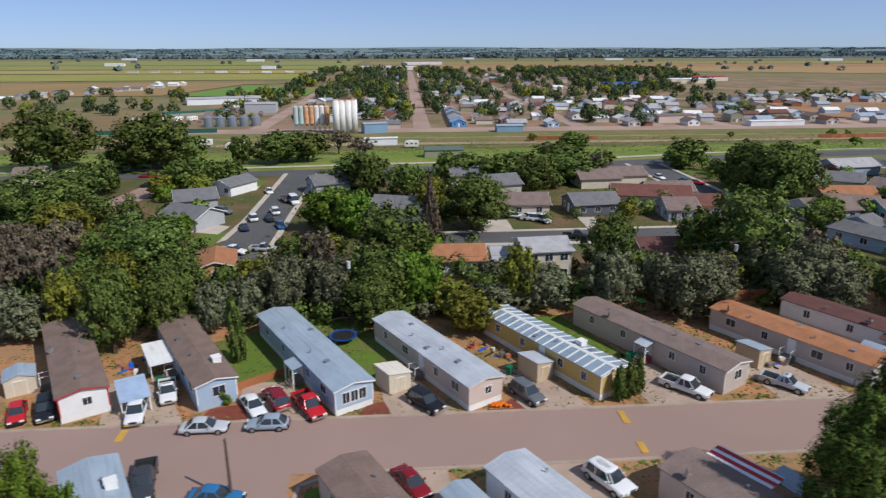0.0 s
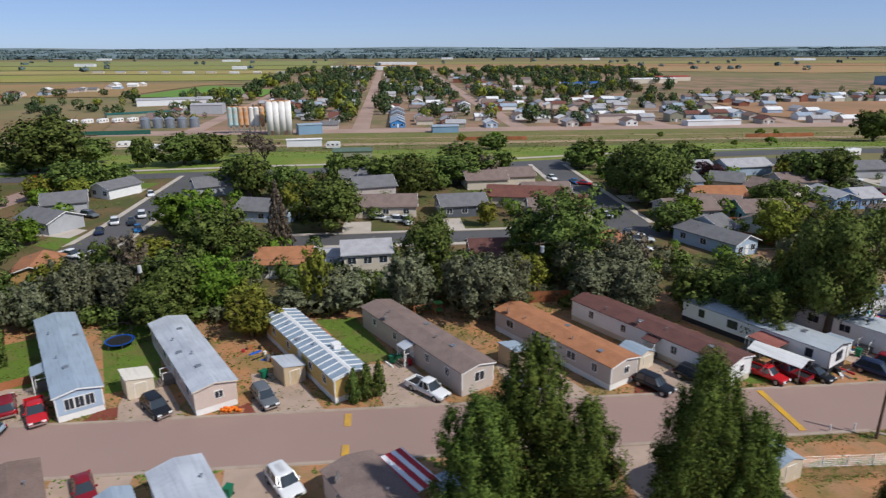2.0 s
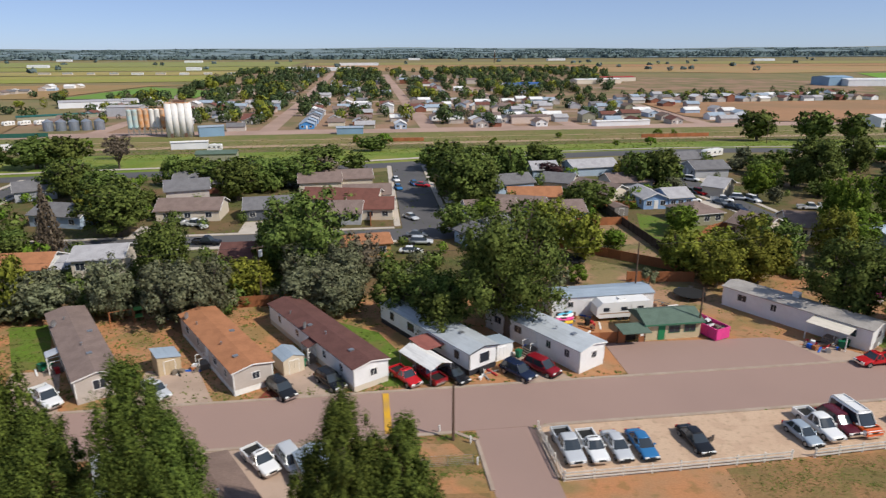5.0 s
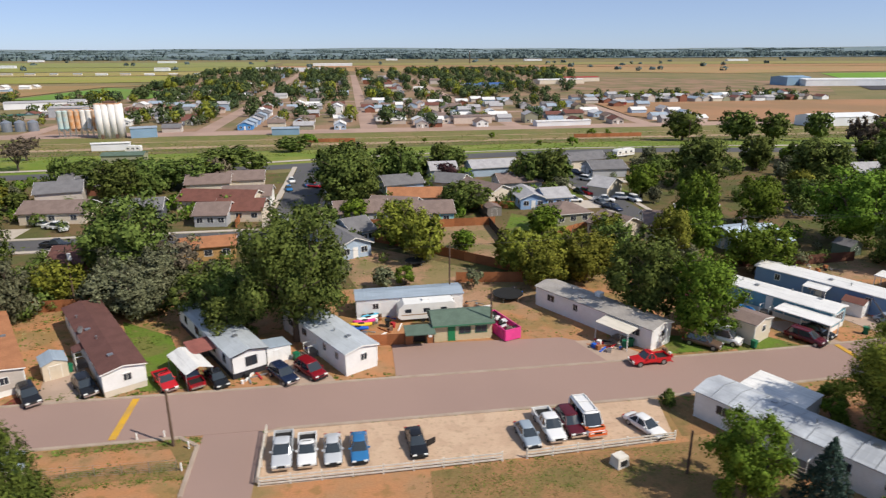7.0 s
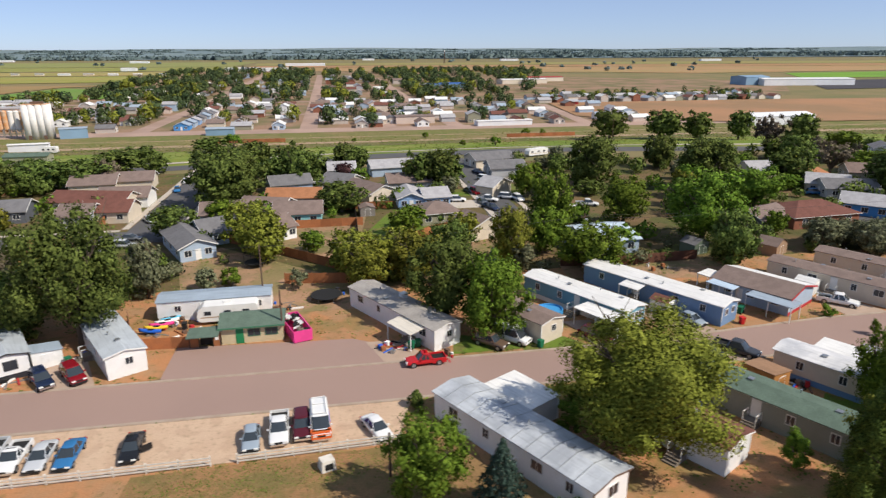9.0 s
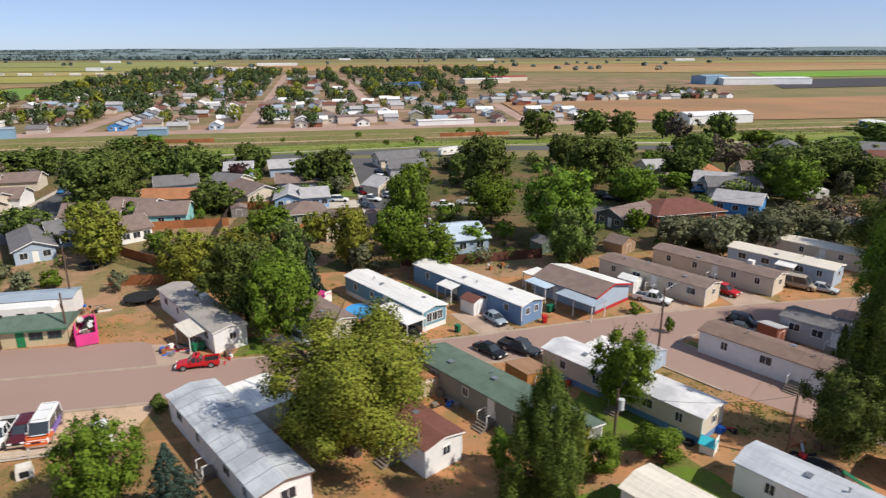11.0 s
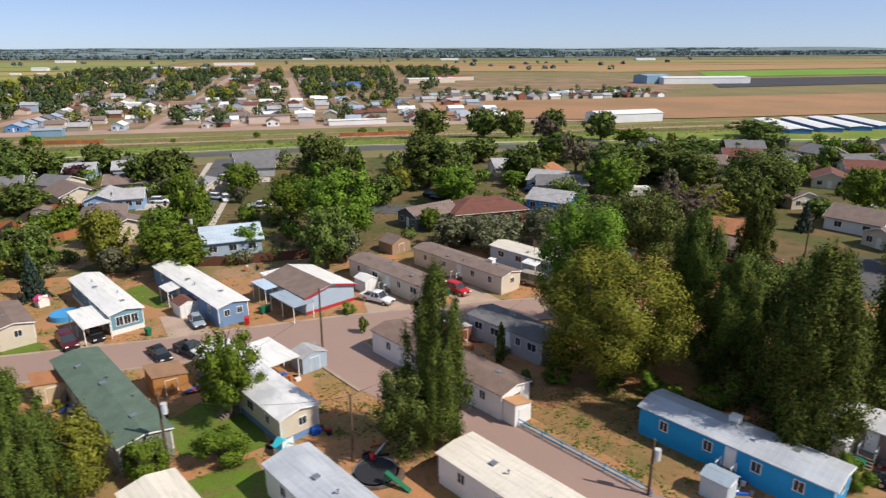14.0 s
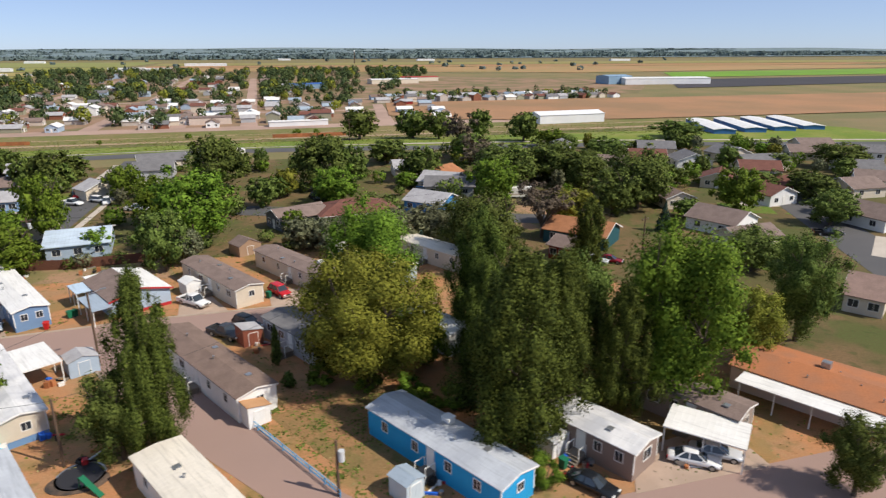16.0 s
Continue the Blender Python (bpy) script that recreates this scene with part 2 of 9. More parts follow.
def land(x, y):
    """Flat country; the town lies in a shallow valley, and low hills rise far off."""
    z = 0.0
    if 225 < y < 1000:
        for (y0, z0), (y1, z1) in zip(VALLEY, VALLEY[1:]):
            if y0 <= y <= y1:
                z = z0 + (z1 - z0) * (y - y0) / (y1 - y0)
    d = math.hypot((x - 60) * .3, y)
    return z + max(0.0, d - 2300) ** 1.25 * 0.0024 * (1 + 0.10 * math.sin(x * .0016 + 1) + .06 * math.sin(x * .0047))


def thing(name, label, category, x, y, rz=0.0, group="", z=0.0, kind=""):
    ob = new(name)
    ob.matrix_basis = pose(x, y, z + land(x, y), 0, 0, rz)
    ob.empty_display_size = 0.2
    return tagged(ob, label, category, group, kind)


def sheet(name, outline, material, label, z=0.02, thick=0.12, category=""):
    """A flat piece of the setting with its own thickness; beyond the ditch it follows the land."""
    if max(p[1] for p in outline) <= 225:
        g = Geo().slab(outline, z - thick, z)
    else:
        g = Geo()
        cuts = [-9e3] + [v[0] for v in VALLEY] + [9e3]
        for lo, hi in zip(cuts, cuts[1:]):
            piece = outline
            for lim, sign in ((lo, 1), (hi, -1)):
                kept = []
                for (xa, ya), (xb, yb) in zip(piece, piece[1:] + piece[:1]):
                    ia, ib = (ya - lim) * sign >= 0, (yb - lim) * sign >= 0
                    if ia:
                        kept.append((xa, ya))
                    if ia != ib:
                        f = (lim - ya) / (yb - ya)
                        kept.append((xa + (xb - xa) * f, lim))
                piece = kept
                if not piece:
                    break
            if len(piece) > 2:
                g.poly(*[(x, y, z + land(x, y)) for x, y in piece])
    return tagged(new(name, g.mesh(name, material)), label, category or name, kind="structure")


def rect(x0, y0, x1, y1):
    return [(x0, y0), (x1, y0), (x1, y1), (x0, y1)]


def turned(outline, x, y, rz):
    c, s = math.cos(radians(rz)), math.sin(radians(rz))
    return [(x + c * a - s * b, y + s * a + c * b) for a, b in outline]


# ---- windows, doors ----
def window(parent, x, y, z, w, h, facing, frame_mat=None, name="window"):
    """A framed pane on a wall. facing: degrees by which the outer side is turned from -y."""
    m = pose(x, y, z, 0, 0, facing)
    fm = frame_mat or TRIM_WHITE
    f = 0.07

    def fr():
        g = Geo()
        g.box(-w / 2 - f, -0.05, -f, w / 2 + f, 0.0, 0)
        g.box(-w / 2 - f, -0.05, h, w / 2 + f, 0.0, h + f)
        g.box(-w / 2 - f, -0.05, 0, -w / 2, 0.0, h)
        g.box(w / 2, -0.05, 0, w / 2 + f, 0.0, h)
        g.box(-0.02, -0.04, 0, 0.02, -0.005, h)
        return g

    o = part(name, fr, fm, parent, m=m, key=("win", w, h, fm.name))
    part("pane", lambda: Geo().box(-w / 2, -0.02, 0, w / 2, -0.004, h), GLASS, o, key=("pane", w, h))
    return o


def door(parent, x, y, z, facing, material, w=0.9, h=2.0):
    o = part("door", lambda: Geo().box(-w / 2 - .06, -0.03, 0, w / 2 + .06, 0, h + .06).box(-w / 2, -0.06, 0.02, w / 2, -0.03, h), material, parent,
             m=pose(x, y, z, 0, 0, facing), key=("door", w, h, material.name))
    return o


def gable_roof(parent, W, y0, y1, z, rise, material, over=0.25, thick=0.1, ridge=None, label=""):
    h = W / 2 + over
    dz = rise * over / (W / 2)
    o = part("roof", Geo().extrude_y([(-h, z - dz), (0, z + rise), (h, z - dz), (h, z - dz + thick), (0, z + rise + thick), (-h, z - dz + thick)], y0 - over, y1 + over), material, parent, label)
    if ridge:
        part("ridge_cap", Geo().extrude_y([(-0.2, z + rise + thick - 0.02), (0.2, z + rise + thick - 0.02), (0, z + rise + thick + 0.05)], y0 - over - .02, y1 + over + .02), ridge, o)
    return o


def gable_body(parent, W, L, z0, z, rise, material, name="wall", y0=0.0):
    return part(name, Geo().extrude_y([(-W / 2, z0), (W / 2, z0), (W / 2, z), (0, z + rise), (-W / 2, z)], y0, y0 + L), material, parent)


def steps(parent, x, y, facing, top=0.75, w=1.2, deep=1.2, material=None):
    """A small landing with treads and a handrail, its back against a wall."""
    material = material or WOOD_GREY
    m = pose(x, y, 0, 0, 0, facing)
    prof = [(0, 0), (0, top), (-deep, top)]
    for k in range(1, 4):
        prof += [(-deep - 0.28 * (k - 1), top - 0.19 * k), (-deep - 0.28 * k, top - 0.19 * k)]
    prof += [(-deep - 0.84, 0)]
    o = part("steps", Geo().extrude_x(list(reversed(prof)), -w / 2, w / 2), material, parent, m=m)
    for sx in (-w / 2, w / 2 - .06):
        part("handrail", lambda: Geo().extrude_x([(-deep, 0), (-deep + .07, 0), (-deep + .07, top + .86), (-.12, top + .86), (-.12, 0), (-.05, 0), (-.05, top + .93), (-deep, top + .93)], 0, .06), TRIM_WHITE, o, m=pose(sx, 0, 0), key=("handrail", top, deep))
    return o


# ---- mobile home ----
def mobile_home(label, x, y, L, wall, roof, W=4.3, rz=30.0, trim=None, skirt=None, height=3.0, rise=0.45, ridge=None, front="pair",
                left=(0.12, 0.3, 0.62, 0.85), right=(0.3, 0.7), door_at=0.45, door_side=-1, gable=None, vents=4, cooler=0.0, dish=False,
                porch=None, seed=0, name="mobile_home", win_trim=None):
    rnd = random.Random(seed + int(x * 7))
    o = thing(name, label, "mobile home", x, y, rz, "mobile homes along the street")
    skirt = skirt or wall
    part("skirting", Geo().box(-W / 2 + .03, 0.03, 0, W / 2 - .03, L - .03, 0.75), skirt, o)
    gable_body(o, W, L, 0.75, height, rise, wall)
    gable_roof(o, W, 0, L, height, rise, roof, 0.22, 0.09, ridge)
    if gable:
        part("gable_panel", Geo().extrude_y([(-W / 2, height - 0.25), (W / 2, height - 0.25), (W / 2, height), (0, height + rise - .04), (-W / 2, height)], -0.03, -0.004), gable, o)
    tm = trim or TRIM_WHITE
    h = W / 2 + 0.2
    dz = rise * 0.2 / (W / 2)
    part("fascia", Geo().extrude_y([(-h, height - dz - .1), (0, height + rise - .1), (h, height - dz - .1), (h, height - dz + .03), (0, height + rise + .03), (-h, height - dz + .03)], -0.27, -0.225), tm, o)
    for sx in (-1, 1):
        part("eave_trim", lambda: Geo().box(-.03, 0, -.12, .03, L, 0), tm, o, m=pose(sx * (W / 2 + .04), 0, height - .02), key=("eave", L, tm.name))
        part("corner_trim", lambda: Geo().box(-.06, -.02, 0.75, .06, 0.05, height - .1), tm, o, m=pose(sx * (W / 2 - .05), -0.012, 0), key=("corner", height, tm.name))
    if front == "pair":
        window(o, 0.2, -0.005, 1.35, 1.3, 1.05, 0, win_trim)
    elif front == "bay":
        for k in (-0.95, 0, 0.95):
            window(o, k, -0.005 - (0.0 if k else 0.02), 1.25, 0.8, 1.2, 0, win_trim)
    elif front == "two":
        window(o, -0.9, -0.005, 1.5, 0.75, 0.85, 0, win_trim)
        window(o, 0.9, -0.005, 1.5, 0.75, 0.85, 0, win_trim)
    elif front == "small":
        window(o, 0.3, -0.005, 1.5, 0.8, 0.8, 0, win_trim)
    for k in left:
        window(o, -W / 2 - .004, L * k, 1.5, rnd.choice((0.75, 0.75, 1.3)), 0.95, -90, win_trim)
    for k in right:
        window(o, W / 2 + .004, L * k, 1.5, rnd.choice((0.75, 1.1)), 0.95, 90, win_trim)
    dx = door_side * (W / 2 + .004)
    door(o, dx, L * door_at, 0.76, 90 * door_side, TRIM_WHITE, 0.9, 1.95)
    steps(o, dx, L * door_at, 90 * door_side, 0.74, 1.4, 1.3)
    if porch:
        pl, pd = porch[0], porch[1]
        pm = porch[2]
        y0 = L * door_at - pl / 2
        x0, x1 = (dx, dx + door_side * pd)
        a = part("porch_roof", Geo().loft([[(x0, y0, height - .28), (x0, y0 + pl, height - .28), (x0, y0 + pl, height - .2), (x0, y0, height - .2)],
                                           [(x1, y0, height - .62), (x1, y0 + pl, height - .62), (x1, y0 + pl, height - .54), (x1, y0, height - .54)]]), pm, o)
        for k in (0.1, pl - 0.1):
            part("post", lambda: Geo().box(-.05, -.05, 0, .05, .05, height - .62), TRIM_WHITE, o, m=pose(x1 - door_side * .1, y0 + k, 0), key=("post", height))
    for k in range(vents):
        vy, vx = L * (0.12 + 0.76 * (k + rnd.random() * .7) / max(vents, 1)), rnd.uniform(-W * .35, W * .35)
        vz = height + rise * (1 - abs(vx) / (W / 2)) + .05
        if k % 2:
            part("vent_pipe", lambda: Geo().tube((0, 0, 0), (0, 0, .35), .07, n=8).tube((0, 0, .35), (0, 0, .42), .13, n=8), STEEL, o, m=pose(vx, vy, vz), key="ventpipe")
        else:
            part("roof_vent", lambda: Geo().box(-.25, -.25, -.05, .25, .25, .14).box(-.3, -.3, .14, .3, .3, .18), STEEL, o, m=pose(vx, vy, vz), key="roofvent")
    if cooler:
        part("swamp_cooler", lambda: Geo().box(-.45, -.45, 0, .45, .45, .75).box(-.5, -.5, .75, .5, .5, .82), TRIM_WHITE, o, "pale metal swamp cooler box", pose(W * .28, L * cooler, height + rise * .3), key="cooler")
    if dish:
        d = part("satellite_dish", dish_geo, STEEL, o, "grey satellite dish", pose(-W * .48, L * (0.6 if dish is True else dish), height + .2, 0, 0, 40), key="dish", smooth=True)
    return o


def dish_geo():
    g = Geo()
    rings = []
    for i in range(4):
        r = 0.45 * i / 3 + 0.01
        rings.append([(r * math.cos(a), -0.25 * (r / .45) ** 2 * .4 - .2, .45 + r * math.sin(a)) for a in [2 * math.pi * k / 12 for k in range(12)]])
    g.loft(rings, caps=False)
    g.loft([[(x, y + .03, z) for x, y, z in r] for r in rings], caps=False)
    g.tube((0, 0, 0), (0, -.2, .45), .03)
    g.tube((0, -.2, .2), (0, -.65, .45), .02)
    return g


# ---- houses ----
HOUSE_SPOTS = []


def house(label, x, y, rz, W, L, wall, roof, height=2.7, rise=1.5, hip=False, storeys=1, wing=None, garage=None, chimney=False, detail=2, name="house",
          group="houses", windows=3, category="house", over=0.45):
    """W across (x), L along the ridge (y)."""
    HOUSE_SPOTS.append((x, y))
    H = height * storeys
    windows = 2 if y > 150 or x > 280 else windows
    o = thing(name, label, category, x, y, rz, group)
    h = W / 2 + over

    def build(parent, W, L, H, rise, tag):
        h = W / 2 + over
        if hip:
            part("wall", Geo().box(-W / 2, -L / 2, 0, W / 2, L / 2, H), wall, parent)
            k = min(h, L / 2 + over - .2)
            l = L / 2 + over
            z = H - 0.05
            part("roof", Geo().poly((-h, -l, z), (h, -l, z), (0, -l + k, z + rise)).poly((h, -l, z), (h, l, z), (0, l - k, z + rise), (0, -l + k, z + rise))
                 .poly((h, l, z), (-h, l, z), (0, l - k, z + rise)).poly((-h, l, z), (-h, -l, z), (0, -l + k, z + rise), (0, l - k, z + rise))
                 .poly((-h, l, z), (h, l, z), (h, -l, z), (-h, -l, z)), roof, parent)
            part("gutter", Geo().box(-h, -l, z - .12, h, -l + .08, z).box(-h, l - .08, z - .12, h, l, z).box(-h, -l, z - .12, -h + .08, l, z).box(h - .08, -l, z - .12, h, l, z), TRIM_WHITE, parent)
        else:
            gable_body(parent, W, L, 0, H, rise, wall, y0=-L / 2)
            gable_roof(parent, W, -L / 2, L / 2, H, rise, roof, over, 0.14)
            if detail > 1:
                dz = rise * over / (W / 2)
                for s in (-1, 1):
                    part("fascia", Geo().extrude_y([(-h, H - dz - .06), (0, H + rise - .06), (h, H - dz - .06), (h, H - dz + .12), (0, H + rise + .12), (-h, H - dz + .12)], s * (L / 2 + over + .02) - .02, s * (L / 2 + over + .02) + .02), TRIM_WHITE, parent)

    build(o, W, L, H, rise, "")
    for s in range(storeys):
        zz = s * height + 0.95
        for k in range(windows):
            f = -L / 2 + L * (k + .5) / windows
            window(o, -W / 2 - .004, f, zz, 1.3, 1.1, -90)
            if y < 150:
                window(o, W / 2 + .004, f, zz, 1.3, 1.1, 90)
        for k in ((-.28, .28) if W > 6 else (0,)):
            window(o, W * k, -L / 2 - .004, zz, 1.2, 1.1, 0)
    if detail > 1 and not garage:
        door(o, 0.0, -L / 2 - .004, 0.1, 0, TRIM_WHITE)
    if garage:
        gw = garage
        part("garage_door", Geo().box(-gw / 2, -.05, .05, gw / 2, 0, 2.2), TRIM_WHITE, o, m=pose(W / 2 - gw / 2 - .6, -L / 2 - .004, 0), label="white panelled garage door")
    if chimney:
        part("chimney", Geo().box(-.3, -.3, H, .3, .3, H + rise + .7).box(-.36, -.36, H + rise + .6, .36, .36, H + rise + .7), BRICK, o, m=pose(W * .15, L * .1, 0))
    if detail > 1:
        part("roof_vent", lambda: Geo().tube((0, 0, 0), (0, 0, .6), .08, n=8), STEEL, o, m=pose(-W * .2, L * .2, H + rise * .45), key="hventpipe")
    if wing:
        wx, wy, wW, wL, wrz = wing
        w = part("wing", Geo().extrude_y([(-wW / 2, 0), (wW / 2, 0), (wW / 2, H), (0, H + rise * .8), (-wW / 2, H)], -wL / 2, wL / 2), wall, o, m=pose(wx, wy, 0, 0, 0, wrz))
        hh, dz = wW / 2 + over, rise * .8 * over / (wW / 2)
        part("roof", Geo().extrude_y([(-hh, H - dz), (0, H + rise * .8), (hh, H - dz), (hh, H - dz + .14), (0, H + rise * .8 + .14), (-hh, H - dz + .14)], -wL / 2 - over, wL / 2 + over), roof, w)
        window(w, 0, -wL / 2 - .004, 0.9, 1.6, 1.2, 0)
    return o


def shed(label, x, y, rz, W, L, wall, roof, height=2.0, rise=0.5, door_front=True, name="shed", category="shed", slope=False):
    o = thing(name, label, category, x, y, rz, "sheds")
    if slope:
        part("wall", Geo().extrude_y([(-W / 2, 0), (W / 2, 0), (W / 2, height), (-W / 2, height + rise)], -L / 2, L / 2), wall, o)
        part("roof", Geo().extrude_y([(-W / 2 - .12, height + rise + .03), (W / 2 + .12, height - .03), (W / 2 + .12, height + .05), (-W / 2 - .12, height + rise + .11)], -L / 2 - .12, L / 2 + .12), roof, o)
    else:
        gable_body(o, W, L, 0, height, rise, wall, y0=-L / 2)
        gable_roof(o, W, -L / 2, L / 2, height, rise, roof, 0.12, 0.06)
    if door_front:
        part("door", Geo().box(-.6, -.04, .05, -.01, 0, 1.75).box(.01, -.04, .05, .6, 0, 1.75), wall, o, m=pose(0, -L / 2 - .004, 0))
        part("door_trim", Geo().box(-.66, -.05, .05, -.6, 0, 1.82).box(.6, -.05, .05, .66, 0, 1.82).box(-.66, -.05, 1.76, .66, 0, 1.82), TRIM_WHITE, o, m=pose(0, -L / 2 - .004, 0))
    return o


def carport(label, x, y, rz, W, L, roof, height=2.4, drop=0.25, name="carport"):
    o = thing(name, label, "carport", x, y, rz)
    part("roof", Geo().loft([[(-W / 2, -L / 2, height - drop), (W / 2, -L / 2, height - drop), (W / 2, -L / 2, height - drop + .12), (-W / 2, -L / 2, height - drop + .12)],
                             [(-W / 2, L / 2, height), (W / 2, L / 2, height), (W / 2, L / 2, height + .12), (-W / 2, L / 2, height + .12)]]), roof, o)
    for sx in (-W / 2 + .15, W / 2 - .15):
        for k in (0, 0.5, 1):
            part("post", Geo().box(-.05, -.05, 0, .05, .05, height - drop * (1 - k)), TRIM_WHITE, o, m=pose(sx, -L / 2 + .15 + k * (L - .3), 0))
    return o


# ---- vehicles ----
def ring(y, w, z0, z1):
    """Cross-section of a car body with tucked sills, bulging flanks and rounded shoulders."""
    h = z1 - z0
    half = [(.82, 0), (.95, .14), (1.0, .40), (.985, .64), (.93, .84), (.82, .94), (.60, .985), (.30, 1.0)]
    return [(w * a, y, z0 + h * b) for a, b in half] + [(-w * a, y, z0 + h * b) for a, b in reversed(half)]


CARS = {
    # length, half width, belt height, roof height, hood end, screen top, roof end, rear screen base, bed start
    "sedan": (4.7, .86, .88, 1.43, 1.2, 2.05, 3.3, 4.05, None),
    "hatch": (4.2, .84, .92, 1.46, 1.1, 1.85, 3.3, 3.95, None),
    "suv": (4.75, .92, 1.06, 1.75, 1.25, 1.95, 4.15, 4.55, None),
    "minivan": (4.9, .95, 1.06, 1.75, 1.0, 1.95, 4.3, 4.7, None),
    "van": (5.4, 1.0, 1.15, 2.15, .85, 1.6, 5.2, 5.35, None),
    "pickup": (5.6, .95, 1.06, 1.8, 1.45, 2.15, 3.35, 3.65, 3.75),
    "pickup_short": (5.0, .9, 1.0, 1.65, 1.35, 2.0, 2.75, 3.05, 3.15),
}


def vehicle(kind, label, color, x, y, heading, z=0.0, category="car", group="parked vehicles", name=None, roof_color=None):
    """heading: degrees; 0 looks along -y, as the nose."""
    L, w, belt, top, hood, scr, rend, rbase, bed = CARS[kind]
    far = y > 100
    o = thing(name or {"pickup": "pickup_truck", "pickup_short": "pickup_truck", "minivan": "minivan", "van": "van", "suv": "suv"}.get(kind, "car"), label, category, x, y, heading, group, z)
    c = -L / 2
    lo = 0.28 if kind not in ("pickup", "suv", "pickup_short") else 0.38

    def body():
        g = Geo()
        stations = [(0.0, w * .66, belt - .36), (0.03, w * .78, belt - .30), (0.12, w * .90, belt - .23), (0.32, w * .97, belt - .16), (hood * .6, w, belt - .09), (hood, w, belt - .02)]
        if bed:
            stations += [(bed, w, belt)]
        else:
            stations += [((hood + rbase) / 2, w, belt), (rbase - .1, w, belt), (L - .3, w * .98, belt - .04), (L - .1, w * .93, belt - .10), (L - .02, w * .84, belt - .2), (L, w * .72, belt - .28)]
        g.loft([ring(c + s, ww, lo, zz) for s, ww, zz in reversed(stations)])
        if bed:
            g.box(-w, c + bed, lo, w, c + L - .05, lo + .35)
            for sx in (-1, 1):
                g.box(min(sx * w, sx * (w - .12)), c + bed, lo + .35, max(sx * w, sx * (w - .12)), c + L - .05, belt)
            g.box(-w + .12, c + L - .15, lo + .35, w - .12, c + L - .05, belt)
            g.box(-w + .12, c + bed, lo + .35, w - .12, c + bed + .08, belt)
        return g

    part("body", body, color, o, key=("carbody", kind, color.name), smooth=not bed)
    if bed:
        part("bed_liner", lambda: Geo().box(-w + .13, c + bed + .09, lo + .36, w - .13, c + L - .16, lo + .40), BLACK, o, key=("liner", kind))
    ti = {"van": .12, "minivan": .22, "suv": .24, "sedan": .30, "hatch": .29}.get(kind, .24)

    rb = min(rbase + (.0 if bed else .05), L - .05)

    def cabin():
        """Glass house: raked screens bowed forwards and backwards, side glass leaning in."""
        def lay(f):
            ww = (w - .07) * (1 - f) + (w - ti) * f
            y0, y1 = (hood - .02) * (1 - f) + scr * f, rb * (1 - f) + rend * f
            bow = .16 * (1 - f) + .10 * f
            return [(a * ww, c + yy, belt - .04 + (top - .02 - belt) * f) for a, yy in ((-1, y0 + bow), (-.72, y0 + .03), (0, y0 - .02), (.72, y0 + .03), (1, y0 + bow), (1, y1 - bow * .7), (.72, y1 - .02), (0, y1 + .02), (-.72, y1 - .02), (-1, y1 - bow * .7))]
        return Geo().loft([lay(0), lay(1)])

    part("cabin_glass", cabin, CAR_GLASS, o, key=("carcab", kind))

    def roof():
        """Roof panel, crowned and rounded at its rim, with its pillars."""
        g = Geo()
        def lay(e, z_, in_):
            y0, y1, ww = scr + in_, rend - in_, w - ti + e
            return [(a * ww, c + yy, z_) for a, yy in ((-1, y0 + .12), (-.7, y0 + .01), (0, y0 - .03), (.7, y0 + .01), (1, y0 + .12), (1, y1 - .1), (.7, y1), (0, y1 + .03), (-.7, y1), (-1, y1 - .1))]
        g.loft([lay(.01, top - .08, -.04), lay(.0, top - .04, -.01), lay(-.10, top, .10), lay(-.32, top + .02, .35)])
        return g

    part("roof", roof, roof_color or color, o, key=("carroof", kind, (roof_color or color).name), smooth=True)
    mid0, mid1 = (hood + rb) / 2 + .12, (scr + rend) / 2 + .1
    for i, (y0, y1, t0, t1) in enumerate(((hood + .08, hood + .20, scr + .04, scr + .13), (mid0 - .05, mid0 + .05, mid1 - .05, mid1 + .05), (rb - .34 if not bed else rb - .22, rb - .1, rend - .2, rend - .07))):
        for sx in () if far else (-1, 1):
            xb, xt = sx * (w - .075), sx * (w - ti - .008)
            lower = [(xb - .02, c + y0, belt - .05), (xb + .02, c + y0, belt - .05), (xb + .02, c + y1, belt - .05), (xb - .02, c + y1, belt - .05)]
            upper = [(xt - .02, c + t0, top - .05), (xt + .02, c + t0, top - .05), (xt + .02, c + t1, top - .05), (xt - .02, c + t1, top - .05)]
            part("pillar", lambda: Geo().loft([lower, upper]), color, o, key=("pillar", kind, color.name, i, sx))
    r = .33 if kind in ("sedan", "hatch", "minivan") else .39
    for sx in (-1, 1):
        for fy in (.17, .80):
            wh = part("wheel", lambda: Geo().tube((-.11, 0, 0), (.11, 0, 0), r, n=14), BLACK, o, m=pose(sx * (w - .1), c + L * fy, r), key=("tyre", r))
            if far:
                continue
            part("rim", lambda: Geo().tube((-.12, 0, 0), (.12, 0, 0), r * .6, n=10), STEEL, wh, key=("rim", r))
        if far:
            continue
        part("headlight", lambda: Geo().box(-.2, -.04, -.07, .2, .08, .07), LAMP_CLEAR, o, m=pose(sx * w * .62, c + .02, belt - .3), key="hl")
        part("tail_light", lambda: Geo().box(-.13, -.04, -.12, .13, .04, .12), LAMP_RED, o, m=pose(sx * w * .78, c + L - .04, belt - .25), key="tl")
        part("mirror", lambda: Geo().box(-.1, -.06, -.07, .1, .06, .07), color, o, m=pose(sx * (w + .06), c + hood + .42, belt + .06), key=("mir", color.name))
    if far:
        return o
